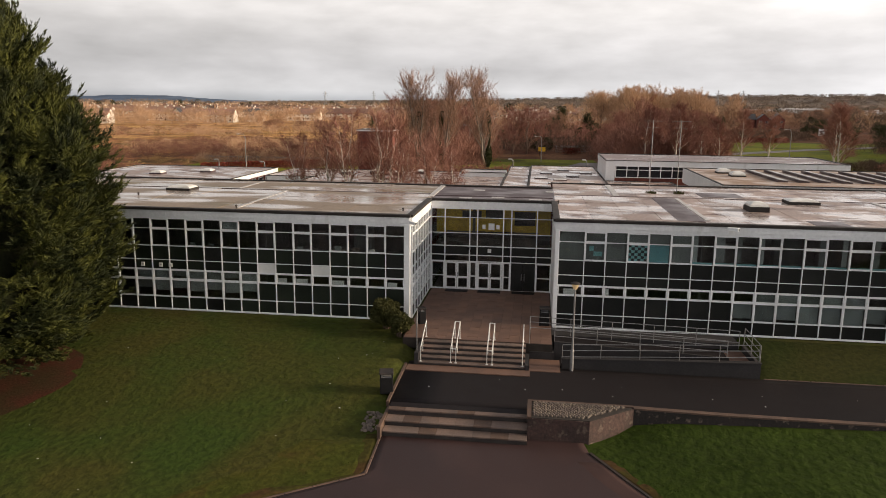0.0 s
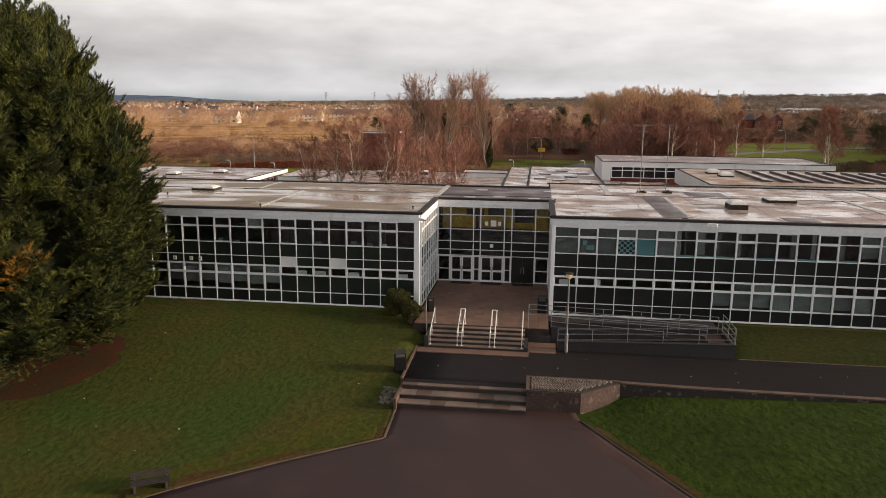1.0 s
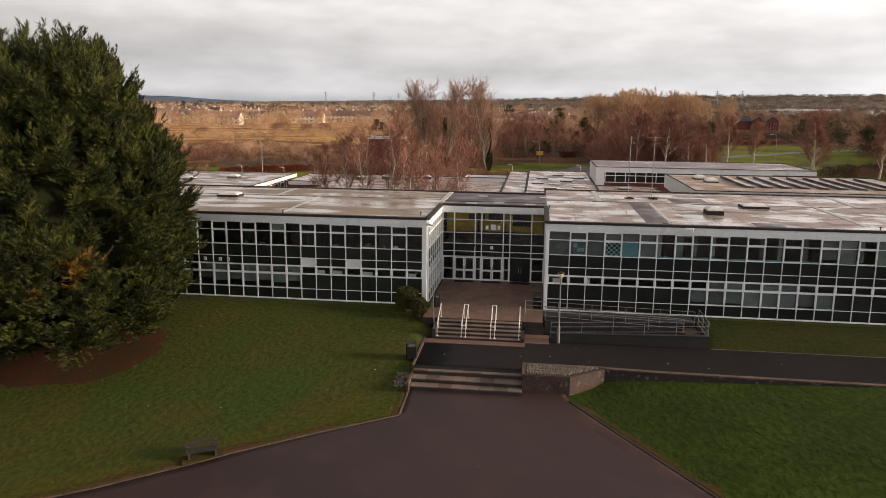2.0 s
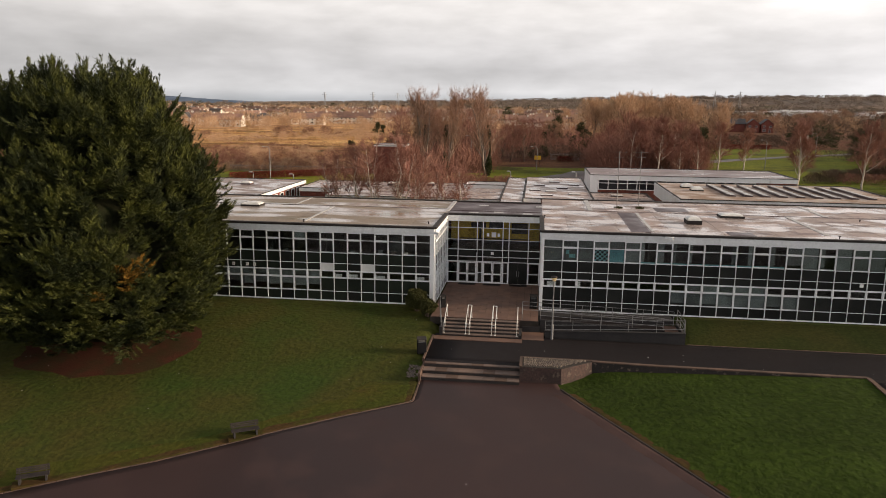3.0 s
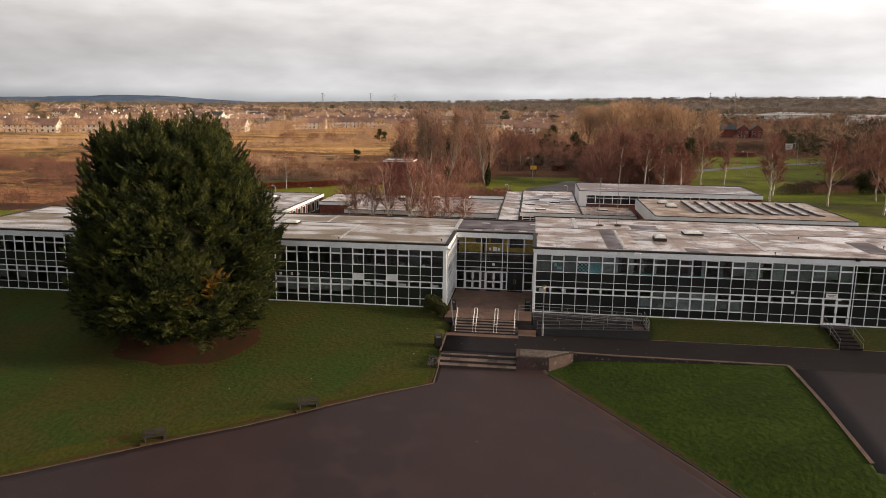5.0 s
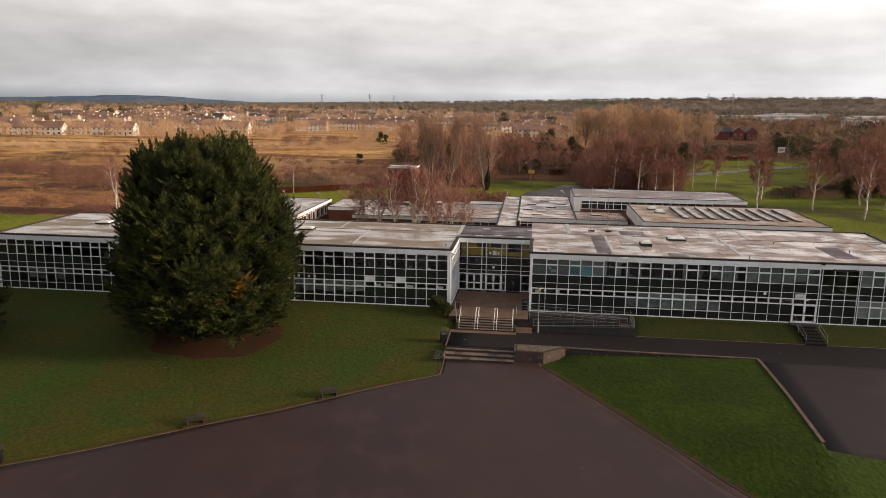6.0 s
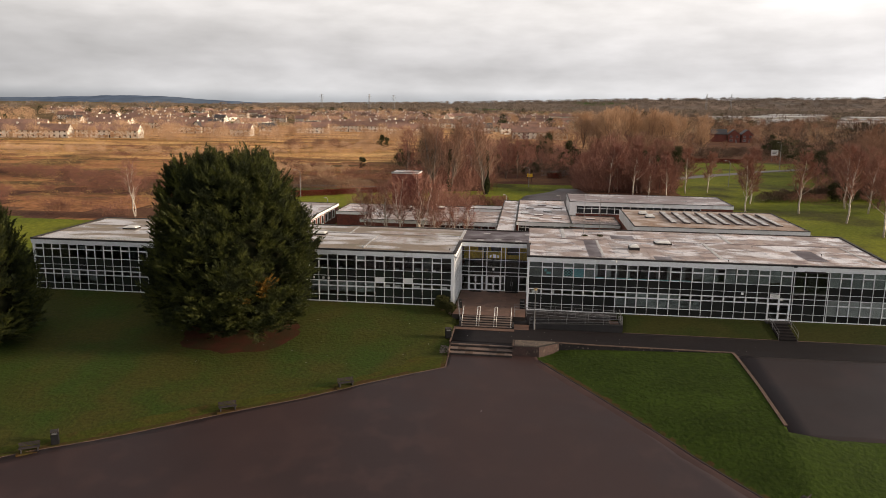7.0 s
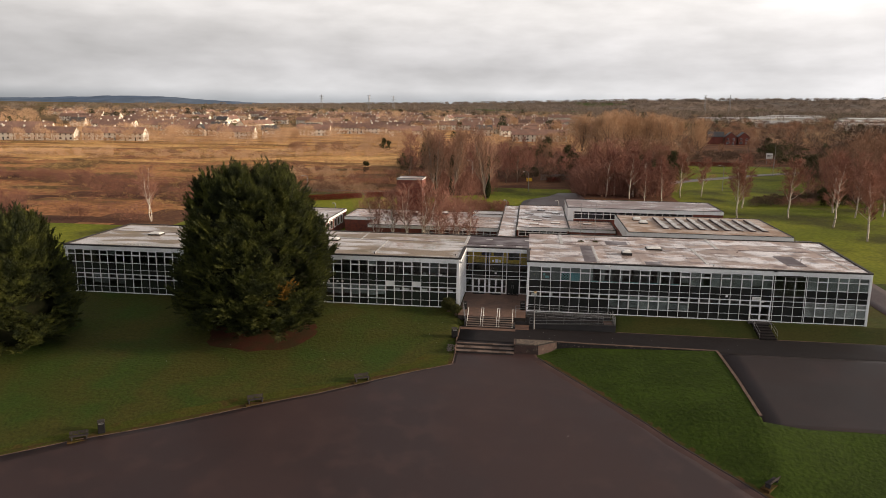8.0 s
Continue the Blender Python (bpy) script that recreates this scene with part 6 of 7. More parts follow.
copy_thing(birch, pose(-81.6, 57.5, -0.3, 0, 0, 20) @ Matrix.Scale(1.0, 4))
# tall poplars behind the yard
poplar = bare_tree("poplar", "tall bare poplar with ivy on the trunk", pose(-12.4, 112.5, -0.4), 21, 19.5, 0.40, 0.60, 0.24, 22, 8, 14, bark_grey, twig_poplar, twig_w=0.014, group="tall poplars", stems=4, clear=0.16)
ivy = Solid()
ri = random.Random(23)
for _ in range(5200):
    f = ri.random() ** 1.2
    a, r = ri.uniform(0, 6.28), ri.uniform(0.25, 0.75) * (1.1 - 0.6 * f) * (0.7 + 0.5 * math.sin(9 * f))
    o = Vector((r * math.cos(a) + 0.5 * math.sin(3 * f), r * math.sin(a), 0.4 + 11.5 * f))
    d = Vector((ri.gauss(0, 1), ri.gauss(0, 1), ri.gauss(-0.2, 0.8))).normalized() * ri.uniform(0.08, 0.18)
    e = d.cross(Vector((ri.gauss(0, 1), ri.gauss(0, 1), ri.gauss(0, 1)))) * 0.6
    ivy.face(o - d, o + e, o + d, o - e)
part("ivy", ivy, leaf_ivy, poplar, "dark ivy up the trunk")
for x, y, sc, a in ((-27.6, 117.0, 0.98, 70), (-22.6, 118.5, 0.98, 200)):
    copy_thing(poplar, pose(x, y, gz(x, y), 0, 0, a) @ Matrix.Scale(sc, 4))
# white birches on the east lawn
lawn_birch = bare_tree("birch", "white-stemmed bare birch on the east lawn", pose(48.8, 89.5, -0.3), 31, 13.5, 0.36, 0.52, 0.22, 22, 8, 34, bark_birch, twig_red, droop=0.2, twig_w=0.016, group="lawn birches")
for x, y, sc, a in ((61.2, 92.0, 1.05, 60), (66.5, 79.0, 1.12, 150), (66.8, 62.5, 1.02, 250), (43.0, 128.4, 0.95, 30), (55.1, 109.4, 1.05, 200), (49.7, 132.2, 0.85, 100), (36.0, 118.0, 0.8, 310), (76.0, 104.0, 1.15, 20), (78.0, 96.0, 1.0, 120), (86.0, 100.0, 1.1, 220), (29.0, 104.0, 0.7, 200), (82.0, 88.0, 0.95, 200), (27.5, 121.0, 0.9, 75)):
    copy_thing(lawn_birch, pose(x, y, gz(x, y), 0, 0, a) @ Matrix.Scale(sc, 4))
# broad-crowned bare trees in the belt east of the yard and beyond


def open_ground(x, y):
    """False on the access road, the yard and the open strip of lawn that leads to the brick houses."""
    if abs(x - np.interp(y, ROADY, ROADX)) < 7 and y > 138:
        return False
    if y > 120 and abs(x - (66 + (y - 170) * 0.268)) < (15 if y < 420 else 6):
        return False
    if x > 40 + max(0, y - 130) * 0.2 and y < 200 and x < 92:
        return False
    return not (-12 < x < 13 and 92 < y < 150)


broad = bare_tree("bare_tree", "broad bare tree with a fine reddish-brown crown", pose(24.0, 148.0, -0.4), 41, 15.0, 0.46, 0.50, 0.26, 20, 7, 20, bark_brown, twig_red, twig_w=0.018, group="belt trees", stems=2, clear=0.12)
brown = bare_tree("bare_tree", "rounded bare tree with a fine grey-brown crown", pose(128.0, 196.0, -0.4), 47, 15.0, 0.50, 0.46, 0.28, 20, 7, 20, bark_brown, twig_grey, twig_w=0.019, group="belt trees", stems=2, clear=0.12)
willow = bare_tree("willow", "broad pale bare willow with a tan crown", pose(72.0, 330.0, -0.4), 43, 20.0, 0.50, 0.52, 0.4, 20, 7, 20, bark_brown, twig_tan, twig_w=0.028, group="pale willows", stems=3, clear=0.08)
rw = random.Random(77)


def plant(tree, count, box, lo, hi):
    done = 0
    for _ in range(count * 12):
        x, y = rw.uniform(box[0], box[2]), rw.uniform(box[1], box[3])
        if open_ground(x, y) and done < count:
            copy_thing(tree, pose(x, y, gz(x, y), 0, 0, rw.uniform(0, 360)) @ Matrix.Scale(rw.uniform(lo, hi), 4))
            done += 1


plant(broad, 22, (15, 124, 42, 165), 0.40, 0.60)
plant(broad, 9, (-42, 172, 18, 300), 0.45, 0.72)
plant(brown, 9, (-42, 190, 30, 310), 0.45, 0.8)
plant(lawn_birch, 7, (16, 122, 42, 150), 0.75, 1.05)
plant(brown, 16, (96, 165, 190, 250), 0.85, 1.2)
plant(broad, 15, (92, 110, 150, 185), 0.6, 0.95)
for x, y, sc in ((78, 126, 0.62), (84, 132, 0.7), (88, 120, 0.66), (84, 105, 0.6), (90, 96, 0.7), (94, 108, 0.62)):
    copy_thing(broad, pose(x, y, gz(x, y), 0, 0, x * 31) @ Matrix.Scale(sc, 4))
plant(brown, 8, (120, 250, 260, 420), 0.7, 1.0)
plant(brown, 10, (14, 175, 74, 290), 0.5, 0.75)
plant(broad, 16, (20, 150, 62, 215), 0.55, 0.85)
plant(brown, 12, (26, 200, 84, 262), 0.6, 0.9)
plant(brown, 16, (92, 128, 150, 200), 0.6, 0.95)
plant(broad, 9, (-44, 168, -20, 210), 0.7, 1.0)
plant(broad, 8, (-26, 150, -2, 190), 0.55, 0.85)
plant(willow, 10, (20, 300, 100, 420), 0.7, 1.05)
plant(willow, 4, (-60, 430, 40, 640), 0.5, 0.8)
for x, y, sc in ((40, 330, 1.05), (54, 345, 1.1), (68, 350, 1.05), (48, 365, 1.1)):
    copy_thing(willow, pose(x, y, gz(x, y), 0, 0, x * 7) @ Matrix.Scale(sc, 4))

# ---- scrub, woods and rough grass that nobody could count ----


def thicket(name, label, material, clumps, blades, width, seed, rise=0.75, category="scrub", reach=(0.12, 0.28)):
    """Twiggy clumps given as rows of x, y, radius, height, in one mesh."""
    g = np.random.default_rng(seed)
    c = np.repeat(np.asarray(clumps, float), blades, axis=0)
    n = len(c)
    u, rr = g.uniform(0, 2 * np.pi, n), np.sqrt(g.random(n))
    f = g.random(n) ** 0.7
    dome = np.sqrt(np.clip(1 - (0.9 * f) ** 2, 0.05, 1))
    p = np.stack([c[:, 0] + c[:, 2] * rr * dome * np.cos(u), c[:, 1] + c[:, 2] * rr * dome * np.sin(u), c[:, 4] + c[:, 3] * f * 0.85], 1)
    d = np.stack([np.cos(u) * rr * 0.6 + g.normal(0, 0.35, n), np.sin(u) * rr * 0.6 + g.normal(0, 0.35, n), np.full(n, rise) + g.normal(0, 0.25, n)], 1)
    d /= np.linalg.norm(d, axis=1)[:, None]
    L = (c[:, 3] * g.uniform(*reach, n))[:, None]
    q = g.normal(0, 1, (n, 3))
    e = np.cross(d, q)
    e /= np.linalg.norm(e, axis=1)[:, None]
    w = width * g.uniform(0.6, 1.4, n)[:, None]
    v = np.stack([p - e * w, p + e * w, p + d * L], 1).reshape(-1, 3)
    me = bpy.data.meshes.new(name)
    me.vertices.add(3 * n)
    me.vertices.foreach_set("co", v.ravel())
    me.loops.add(3 * n)
    me.loops.foreach_set("vertex_index", np.arange(3 * n, dtype=np.int32))
    me.polygons.add(n)
    me.polygons.foreach_set("loop_start", np.arange(0, 3 * n, 3, dtype=np.int32))
    me.polygons.foreach_set("loop_total", np.full(n, 3, dtype=np.int32))
    me.update()
    me.validate()
    me.materials.append(material)
    return tagged(new(name, me), label, category, kind="stuff")


def scatter(n, box, rad, hi, seed, keep=None):
    rg = random.Random(seed)
    out = []
    while len(out) < n:
        x, y = rg.uniform(box[0], box[2]), rg.uniform(box[1], box[3])
        if keep and not keep(x, y):
            if rg.random() < 0.02:
                n -= 1
            continue
        s = rg.uniform(0.7, 1.3)
        out.append((x, y, rg.uniform(*rad) * s, rg.uniform(*hi) * s, ground_z(x, y)))
    return out


WOODED = [(-1200, 4), (-785, 12), (-436, 19), (-96, 28), (125, 35), (342, 42), (660, 48), (970, 53), (1300, 58), (2200, 64), (3200, 66)]


def rise_z(x, y):
    """Height of the wooded rise on the horizon."""
    top = float(np.interp(x, [a for a, _ in WOODED], [b for _, b in WOODED]))
    return top * float(np.interp(y, (2600, 2780, 2900), (0, 0.6, 1)))


nz2 = lambda x, y, s, k: noise.noise(Vector((x * s, y * s, k)))
thicket("red_scrub", "reddish-brown bare scrub behind the school", twig_scrub, scatter(460, (-200, 54, -84, 140), (1.4, 2.8), (1.6, 3.4), 61, lambda x, y: y > 54 - (x + 75) * 0.06 and nz2(x * 0.8, y * 1.3, 0.03, 9) > 0.02) + scatter(130, (-100, 92, -32, 158), (1.6, 3.2), (2.2, 4.6), 1, lambda x, y: y > 110 + 8 * nz2(x, y, 0.05, 1) and nz2(x, y, 0.035, 21) > -0.08) + scatter(170, (-36, 116, -6, 150), (1.5, 3), (2.5, 6), 2, open_ground) + scatter(120, (-24, 82, -6, 100), (0.8, 1.6), (1, 2.4), 12, None), 230, 0.028, 1)
thicket("red_scrub", "reddish-brown bare scrub in the belt by the road", twig_red, scatter(260, (14, 124, 46, 172), (2, 4), (3, 7.5), 3, lambda x, y: open_ground(x, y)) + scatter(230, (-44, 170, 22, 300), (2, 4.5), (3, 7), 4, open_ground) + scatter(120, (92, 115, 190, 260), (2, 4.5), (2.5, 6), 5, open_ground) + [(66 + dx, 113 + dy, 2.2, 2.6, -0.4) for dx, dy in ((0, 0), (2.5, 1), (5, 0.5), (7.5, 1.5), (3, 4), (6, 4), (9, 3))], 250, 0.034, 2)
thicket("brown_underwood", "dark brown bramble and saplings under the belt of trees", twig_dark, scatter(150, (16, 140, 64, 220), (1.6, 3.4), (2, 5), 81, open_ground) + scatter(160, (-48, 160, 14, 240), (1.6, 3.4), (2, 5.5), 82, open_ground) + scatter(190, (90, 122, 170, 215), (1.8, 3.6), (2.5, 6), 83, open_ground), 240, 0.034, 84)
thicket("bramble_mound", "low dark mound of bramble on the east lawn", twig_dark, [(59 + 1.15 * k + 0.7 * (k % 3), 113.5 + 0.75 * k + 2.2 * (k % 2), 1.7, 2.2 + 0.5 * (k % 3), -0.4) for k in range(20)] + scatter(40, (80, 118, 100, 140), (1.6, 3), (2.5, 5), 86), 520, 0.035, 85)
thicket("tan_scrub", "tan and golden bare scrub on the field edges", twig_tan, scatter(130, (-105, 112, -45, 175), (1.5, 3), (1.4, 3.4), 26, lambda x, y: nz2(x, y, 0.03, 31) > 0.0) + scatter(240, (-330, 215, -70, 335), (1.5, 4), (1.5, 4), 6, lambda x, y: nz2(x, y, 0.012, 4) > 0.05) + scatter(80, (-40, 290, 60, 430), (3, 6), (3, 6.5), 7) + scatter(50, (20, 260, 75, 420), (3, 6), (5, 10), 8, open_ground), 250, 0.045, 3)
thicket("brown_woods", "dark grey-brown bare woods round the far houses", twig_dark, scatter(230, (80, 255, 340, 520), (3, 6), (5, 11), 48, open_ground) + scatter(120, (58, 262, 118, 330), (2, 4), (1.5, 3.5), 50) + scatter(260, (170, 560, 700, 1120), (5, 10), (7, 12), 51, lambda x, y: nz2(x, y, 0.012, 3) > -0.15), 200, 0.085, 49)
thicket("brown_scrub", "dark brown rushes and bramble across the rough field", twig_scrub, scatter(900, (-330, 70, -60, 320), (2, 5), (0.7, 1.9), 9, lambda x, y: nz2(x * 0.9, y * 1.8, 0.016, 7) > 0.10 and (x < -72 or y > 120)), 110, 0.06, 4)
thicket("green_rushes", "dull olive rushes in wet bands of the rough field", leaf_rush, scatter(420, (-300, 120, -70, 330), (1.5, 4), (0.4, 1.1), 91, lambda x, y: nz2(x * 0.8, y * 1.8, 0.018, 3) > 0.22), 90, 0.05, 92, category="rushes")
thicket("bramble", "round brown bramble thickets on the rough field", twig_grey, [(-119, 280, 5, 6, -0.3), (-123, 283, 4, 5, -0.3), (-111, 292, 4, 5, -0.3), (-102, 290, 4, 5.5, -0.3), (-96, 292, 3, 3, -0.3), (-150, 262, 4, 3.5, -0.3), (-170, 240, 5, 3, -0.3), (-60, 262, 4, 5, -0.3), (-52, 270, 5, 6, -0.3)], 1400, 0.035, 71)


def broken(clumps, k, seed):
    """Each clump split into smaller ones at many heights, for an uneven outline."""
    rg, out = random.Random(seed), []
    for x, y, r, h, z in clumps:
        for _ in range(k):
            f, a, q = rg.random(), rg.uniform(0, 6.28), math.sqrt(rg.random())
            w = r * math.sqrt(max(0.1, 1 - 0.85 * f * f)) * q * 0.8
            out.append((x + w * math.cos(a), y + w * math.sin(a), r * rg.uniform(0.22, 0.42), h * rg.uniform(0.16, 0.3), z + h * f * 0.8))
    return out


EVERGREEN = [(-80.1, 304, 2.4, 7, -0.3), (-77.5, 306, 2.0, 5.5, -0.3), (-62.5, 183, 1.4, 4.6, -0.3), (5.9, 237, 3.2, 12, -0.4), (4.0, 240, 2.6, 9, -0.4), (14.0, 201, 2.6, 10.5, -0.4), (16.5, 203, 2.4, 8.5, -0.4), (11.5, 204, 2.2, 6, -0.4), (-2.6, 175, 1.8, 5.0, -0.4), (1.0, 178, 1.8, 4.2, -0.4)]
EVERGREEN += [(-10 + 2.2 * k, 262 + 0.6 * k, 2.4, 6.0 - 0.25 * (k % 4), -0.4) for k in range(9)]
EVERGREEN += scatter(22, (-50, 180, -28, 215), (1.8, 3.0), (4, 8.5), 10) + scatter(14, (30, 176, 66, 222), (1.6, 2.8), (4, 8), 64, open_ground) + scatter(10, (-30, 190, -2, 225), (1.8, 3.0), (4, 8), 65)
EVERGREEN += [(80, 116, 2.2, 7.0, -0.4), (82.2, 117, 2.0, 8.0, -0.4), (79, 119, 1.8, 5, -0.4), (86, 124, 2.2, 5.5, -0.4)] + scatter(36, (100, 160, 190, 230), (2.5, 4.5), (4, 8), 13, open_ground) + scatter(60, (112, 250, 230, 380), (3, 5.5), (5, 10), 14, open_ground)
thicket("dark_bramble", "dark evergreen bramble, holly and ivy clumps", leaf_evergreen, broken(EVERGREEN, 16, 5), 110, 0.07, 5, rise=0.3, reach=(0.25, 0.6))
thicket("rough_grass", "tussocks of straw-coloured rough grass in the field", grass_straw, scatter(4200, (-320, 64, -30, 335), (0.7, 2.0), (0.5, 1.2), 15, lambda x, y: y > 66 - (x + 75) * 0.08 and (x < -72 or y > 128) and nz2(x, y, 0.02, 2) > -0.3), 36, 0.07, 6, category="rough grass")
thicket("town_trees", "bare tan garden trees among the far houses", twig_tan, scatter(900, (-760, 400, 320, 1500), (4, 9), (6, 12), 16, lambda x, y: nz2(x, y, 0.014, 5) > (0.02 if x < -120 else 0.2)) + scatter(170, (-340, 312, -60, 430), (3.5, 7), (5, 10), 24, lambda x, y: nz2(x, y, 0.03, 8) > -0.05), 280, 0.08, 7, category="far trees")
thicket("town_copses", "dark brown copses among the far houses", twig_dark, scatter(420, (-900, 420, 340, 1700), (5, 11), (6, 12), 116, lambda x, y: nz2(x, y, 0.011, 15) > 0.12), 260, 0.12, 117, category="far trees")
thicket("pale_crowns", "rounded tan crowns of far bare willows", twig_tan, [(x + dx, y + dy, 8.0, 14.5, 6) for x, y in ((40, 330), (54, 345), (68, 350), (48, 365), (26, 350)) for dx, dy in ((0, 0), (6, 5))], 1300, 0.05, 31, rise=0.95, category="far trees")
thicket("red_birch_haze", "reddish twigs of young birches behind the courtyard block", twig_red, scatter(14, (-37, 62, -32, 74), (1.2, 2.2), (4.5, 8), 32) + scatter(16, (-23, 62, -12, 74), (1.2, 2.2), (4.5, 9), 34), 200, 0.022, 33, rise=0.95)
thicket("hill_woods", "hazy brown woods along the far rise", twig_haze_tint, [(x, y, 12, 11, rise_z(x, y) - 2) for x, y in [(rw.uniform(-1100, 2400), 2900 - 290 * rw.random() ** 1.5) for _ in range(2600)]], 44, 1.1, 22, category="far trees")
thicket("far_woods", "hazy bare woods on the horizon", twig_haze_tint, scatter(800, (-1500, 1200, 1600, 3000), (10, 24), (8, 15), 17, lambda x, y: nz2(x, y, 0.004, 8) > -0.1), 60, 1.1, 8, category="far trees")
thicket("hedgerow_woods", "bare hedgerow trees across the far farmland", twig_haze_tint, scatter(560, (60, 1000, 1700, 2550), (9, 20), (10, 17), 141, lambda x, y: x > 0.12 * y - 80 and nz2(x * 0.6, y * 1.6, 0.006, 12) > -0.02), 90, 0.55, 142, category="far trees")
thicket("far_holly", "dark evergreen trees in the far hedgerows", leaf_evergreen, scatter(90, (150, 900, 1500, 2500), (7, 13), (9, 16), 143, lambda x, y: x > 0.12 * y), 160, 0.5, 144, rise=0.4, category="far trees", reach=(0.06, 0.14))
thicket("shed_trees", "bare brown trees before the far sheds", twig_grey, scatter(46, (210, 690, 430, 880), (4, 8), (8, 14), 131) + scatter(30, (140, 470, 260, 640), (3, 7), (6, 11), 132), 420, 0.09, 133, category="far trees")
thicket("east_woods", "dark brown bare woods towards the east", twig_dark, scatter(600, (160, 250, 900, 1100), (5, 11), (7, 14), 18, lambda x, y: x > 0.42 * y + 20), 110, 0.32, 9, category="far trees")
thicket("far_evergreens", "dark evergreen trees among the far houses and woods", leaf_ivy, scatter(130, (-760, 430, 900, 1700), (3, 7), (8, 15), 19), 300, 0.3, 10, rise=0.4, category="far trees", reach=(0.05, 0.13))
thicket("yard_hedge", "low reddish hedge beside the yard", hedge_red, [(x, 99.4 + 0.68 * (x + 56.5), 0.8, 1.8, -0.35) for x in np.arange(-66, -24, 0.5) if abs(x + 46.0) > 0.9] + [(x, 160.5 + 0.3 * (x - 4), 0.8, 2.0, -0.35) for x in np.arange(5.5, 9.5, 0.7)] + [(x, 246, 1.0, 2.2, -0.35) for x in np.arange(70, 90, 1.0)], 260, 0.05, 11, rise=0.3, category="hedge")
thicket("lawn_grass_tufts", "tufts of lush grass on the bank", leaf_grass, scatter(1500, (2, -34, 21, -10.7), (0.15, 0.42), (0.06, 0.16), 21, lambda x, y: x > kerb_right(y) + 0.6 and nz2(x, y, 0.2, 6) > -0.25), 30, 0.014, 12, rise=0.6, category="grass")
thicket("lawn_weeds", "clumps of clover and rough grass on the mown lawn", leaf_grass, scatter(1300, (-60, -34, -9, -3), (0.15, 0.5), (0.04, 0.12), 41, lambda x, y: x < kerb_left(y) - 0.8 and math.hypot(x - CON[0], y - CON[1]) > 9.5 and nz2(x, y, 0.16, 3) > 0.12), 24, 0.015, 42, rise=0.5, category="grass")

# ---- houses and sheds of the town ----


def house_row(n, roof, seed):
    """A terrace of n rendered houses with a pitched roof, chimneys and windows; its front faces -y."""
    rg = random.Random(seed)
    W, D, E, R = 6.4 * n, 9.0, 4.6, 8.3
    t = thing("house_row", "row of cream-rendered houses under a brown pitched roof", "houses", "far houses")
    s = Solid().box(-W / 2, -D / 2, -0.5, W / 2, D / 2, E)
    for sx in (-1, 1):
        s.face((sx * W / 2, -D / 2, E), (sx * W / 2, D / 2, E), (sx * W / 2, 0, R - 0.15))
    part("wall", s, render_white, t)
    k = Solid()
    o = 0.35
    k.v += [(x, y, z + dz) for dz in (0, 0.22) for x in (-W / 2 - o, W / 2 + o) for y, z in ((-D / 2 - o, E - 0.15), (0, R), (D / 2 + o, E - 0.15))]
    k.f += [(0, 3, 4, 1), (1, 4, 5, 2), (6, 7, 10, 9), (7, 8, 11, 10), (0, 6, 9, 3), (2, 5, 11, 8), (0, 1, 7, 6), (1, 2, 8, 7), (3, 9, 10, 4), (4, 10, 11, 5)]
    part("roof", k, roof, t)
    for i in range(0, n, 2):
        x = -W / 2 + (i + 1) * 6.4 if i + 1 < n else W / 2 - 1
        part("chimney", Solid().box(x - 0.5, -0.4, R - 0.6, x + 0.5, 0.4, R + 1.1), render_white, t)
    for i in range(n):
        x0 = -W / 2 + i * 6.4
        for a, b, z0, z1 in ((1.2, 2.1, 3.4, 4.3), (4.2, 5.2, 3.4, 4.3), (3.9, 5.3, 1.0, 2.1), (1.2, 2.0, 0.0, 2.0)):
            w = part("window", Solid().box(x0 + a, -D / 2 - 0.04, z0, x0 + b, -D / 2 + 0.05, z1), dark_pane if z0 or rg.random() < 0.6 else roof, t)
    return t


def pylon(x, y, h):
    t = thing("pylon", "far grey lattice pylon on the horizon", "pylon", "far pylons", at=pose(x, y, 0))
    for sx in (-1, 1):
        for sy in (-1, 1):
            part("leg", Solid().tube([(sx * 3.5, sy * 3.5, 0), (sx * 0.7, sy * 0.7, h)], 0.35, 4), steel, t)
    for z, w in ((h * 0.72, 7.0), (h * 0.84, 9.0), (h * 0.95, 6.0)):
        part("arm", Solid().tube([(-w, 0, z), (0, 0, z + 1.6), (w, 0, z)], 0.3, 4), steel, t)
    part("lattice", Solid().tube([(-3.2, -3.2, h * 0.08), (2.4, -2.4, h * 0.34), (-1.8, -1.8, h * 0.58), (1.2, -1.2, h * 0.8)], 0.22, 4), steel, t)


for x, y, h in ((-700, 2350, 46), (-545, 2380, 48), (-470, 2420, 46), (560, 2450, 62), (640, 2460, 62)):
    pylon(x, y, h)
kinds = [house_row(6, roof_tile, 1), house_row(4, roof_tile, 2), house_row(2, roof_slate, 3), house_row(8, roof_tile, 4)]
spots = [(-72, 640, 0, 3), (-40, 560, 1, -5), (4, 600, 3, 2), (34, 560, 2, 75), (52, 520, 1, 4), (-308, 340, 3, 8), (-262, 352, 0, 6), (-203, 404, 1, 3), (-240, 436, 2, 70), (-188, 430, 2, 20), (-130, 583, 0, 4), (-82, 672, 2, 75), (-46, 806, 3, -4), (6, 770, 3, -6), (-168, 470, 1, 5), (-96, 470, 1, 8), (40, 690, 2, 40), (-155, 520, 0, -3)]
rh = random.Random(5)
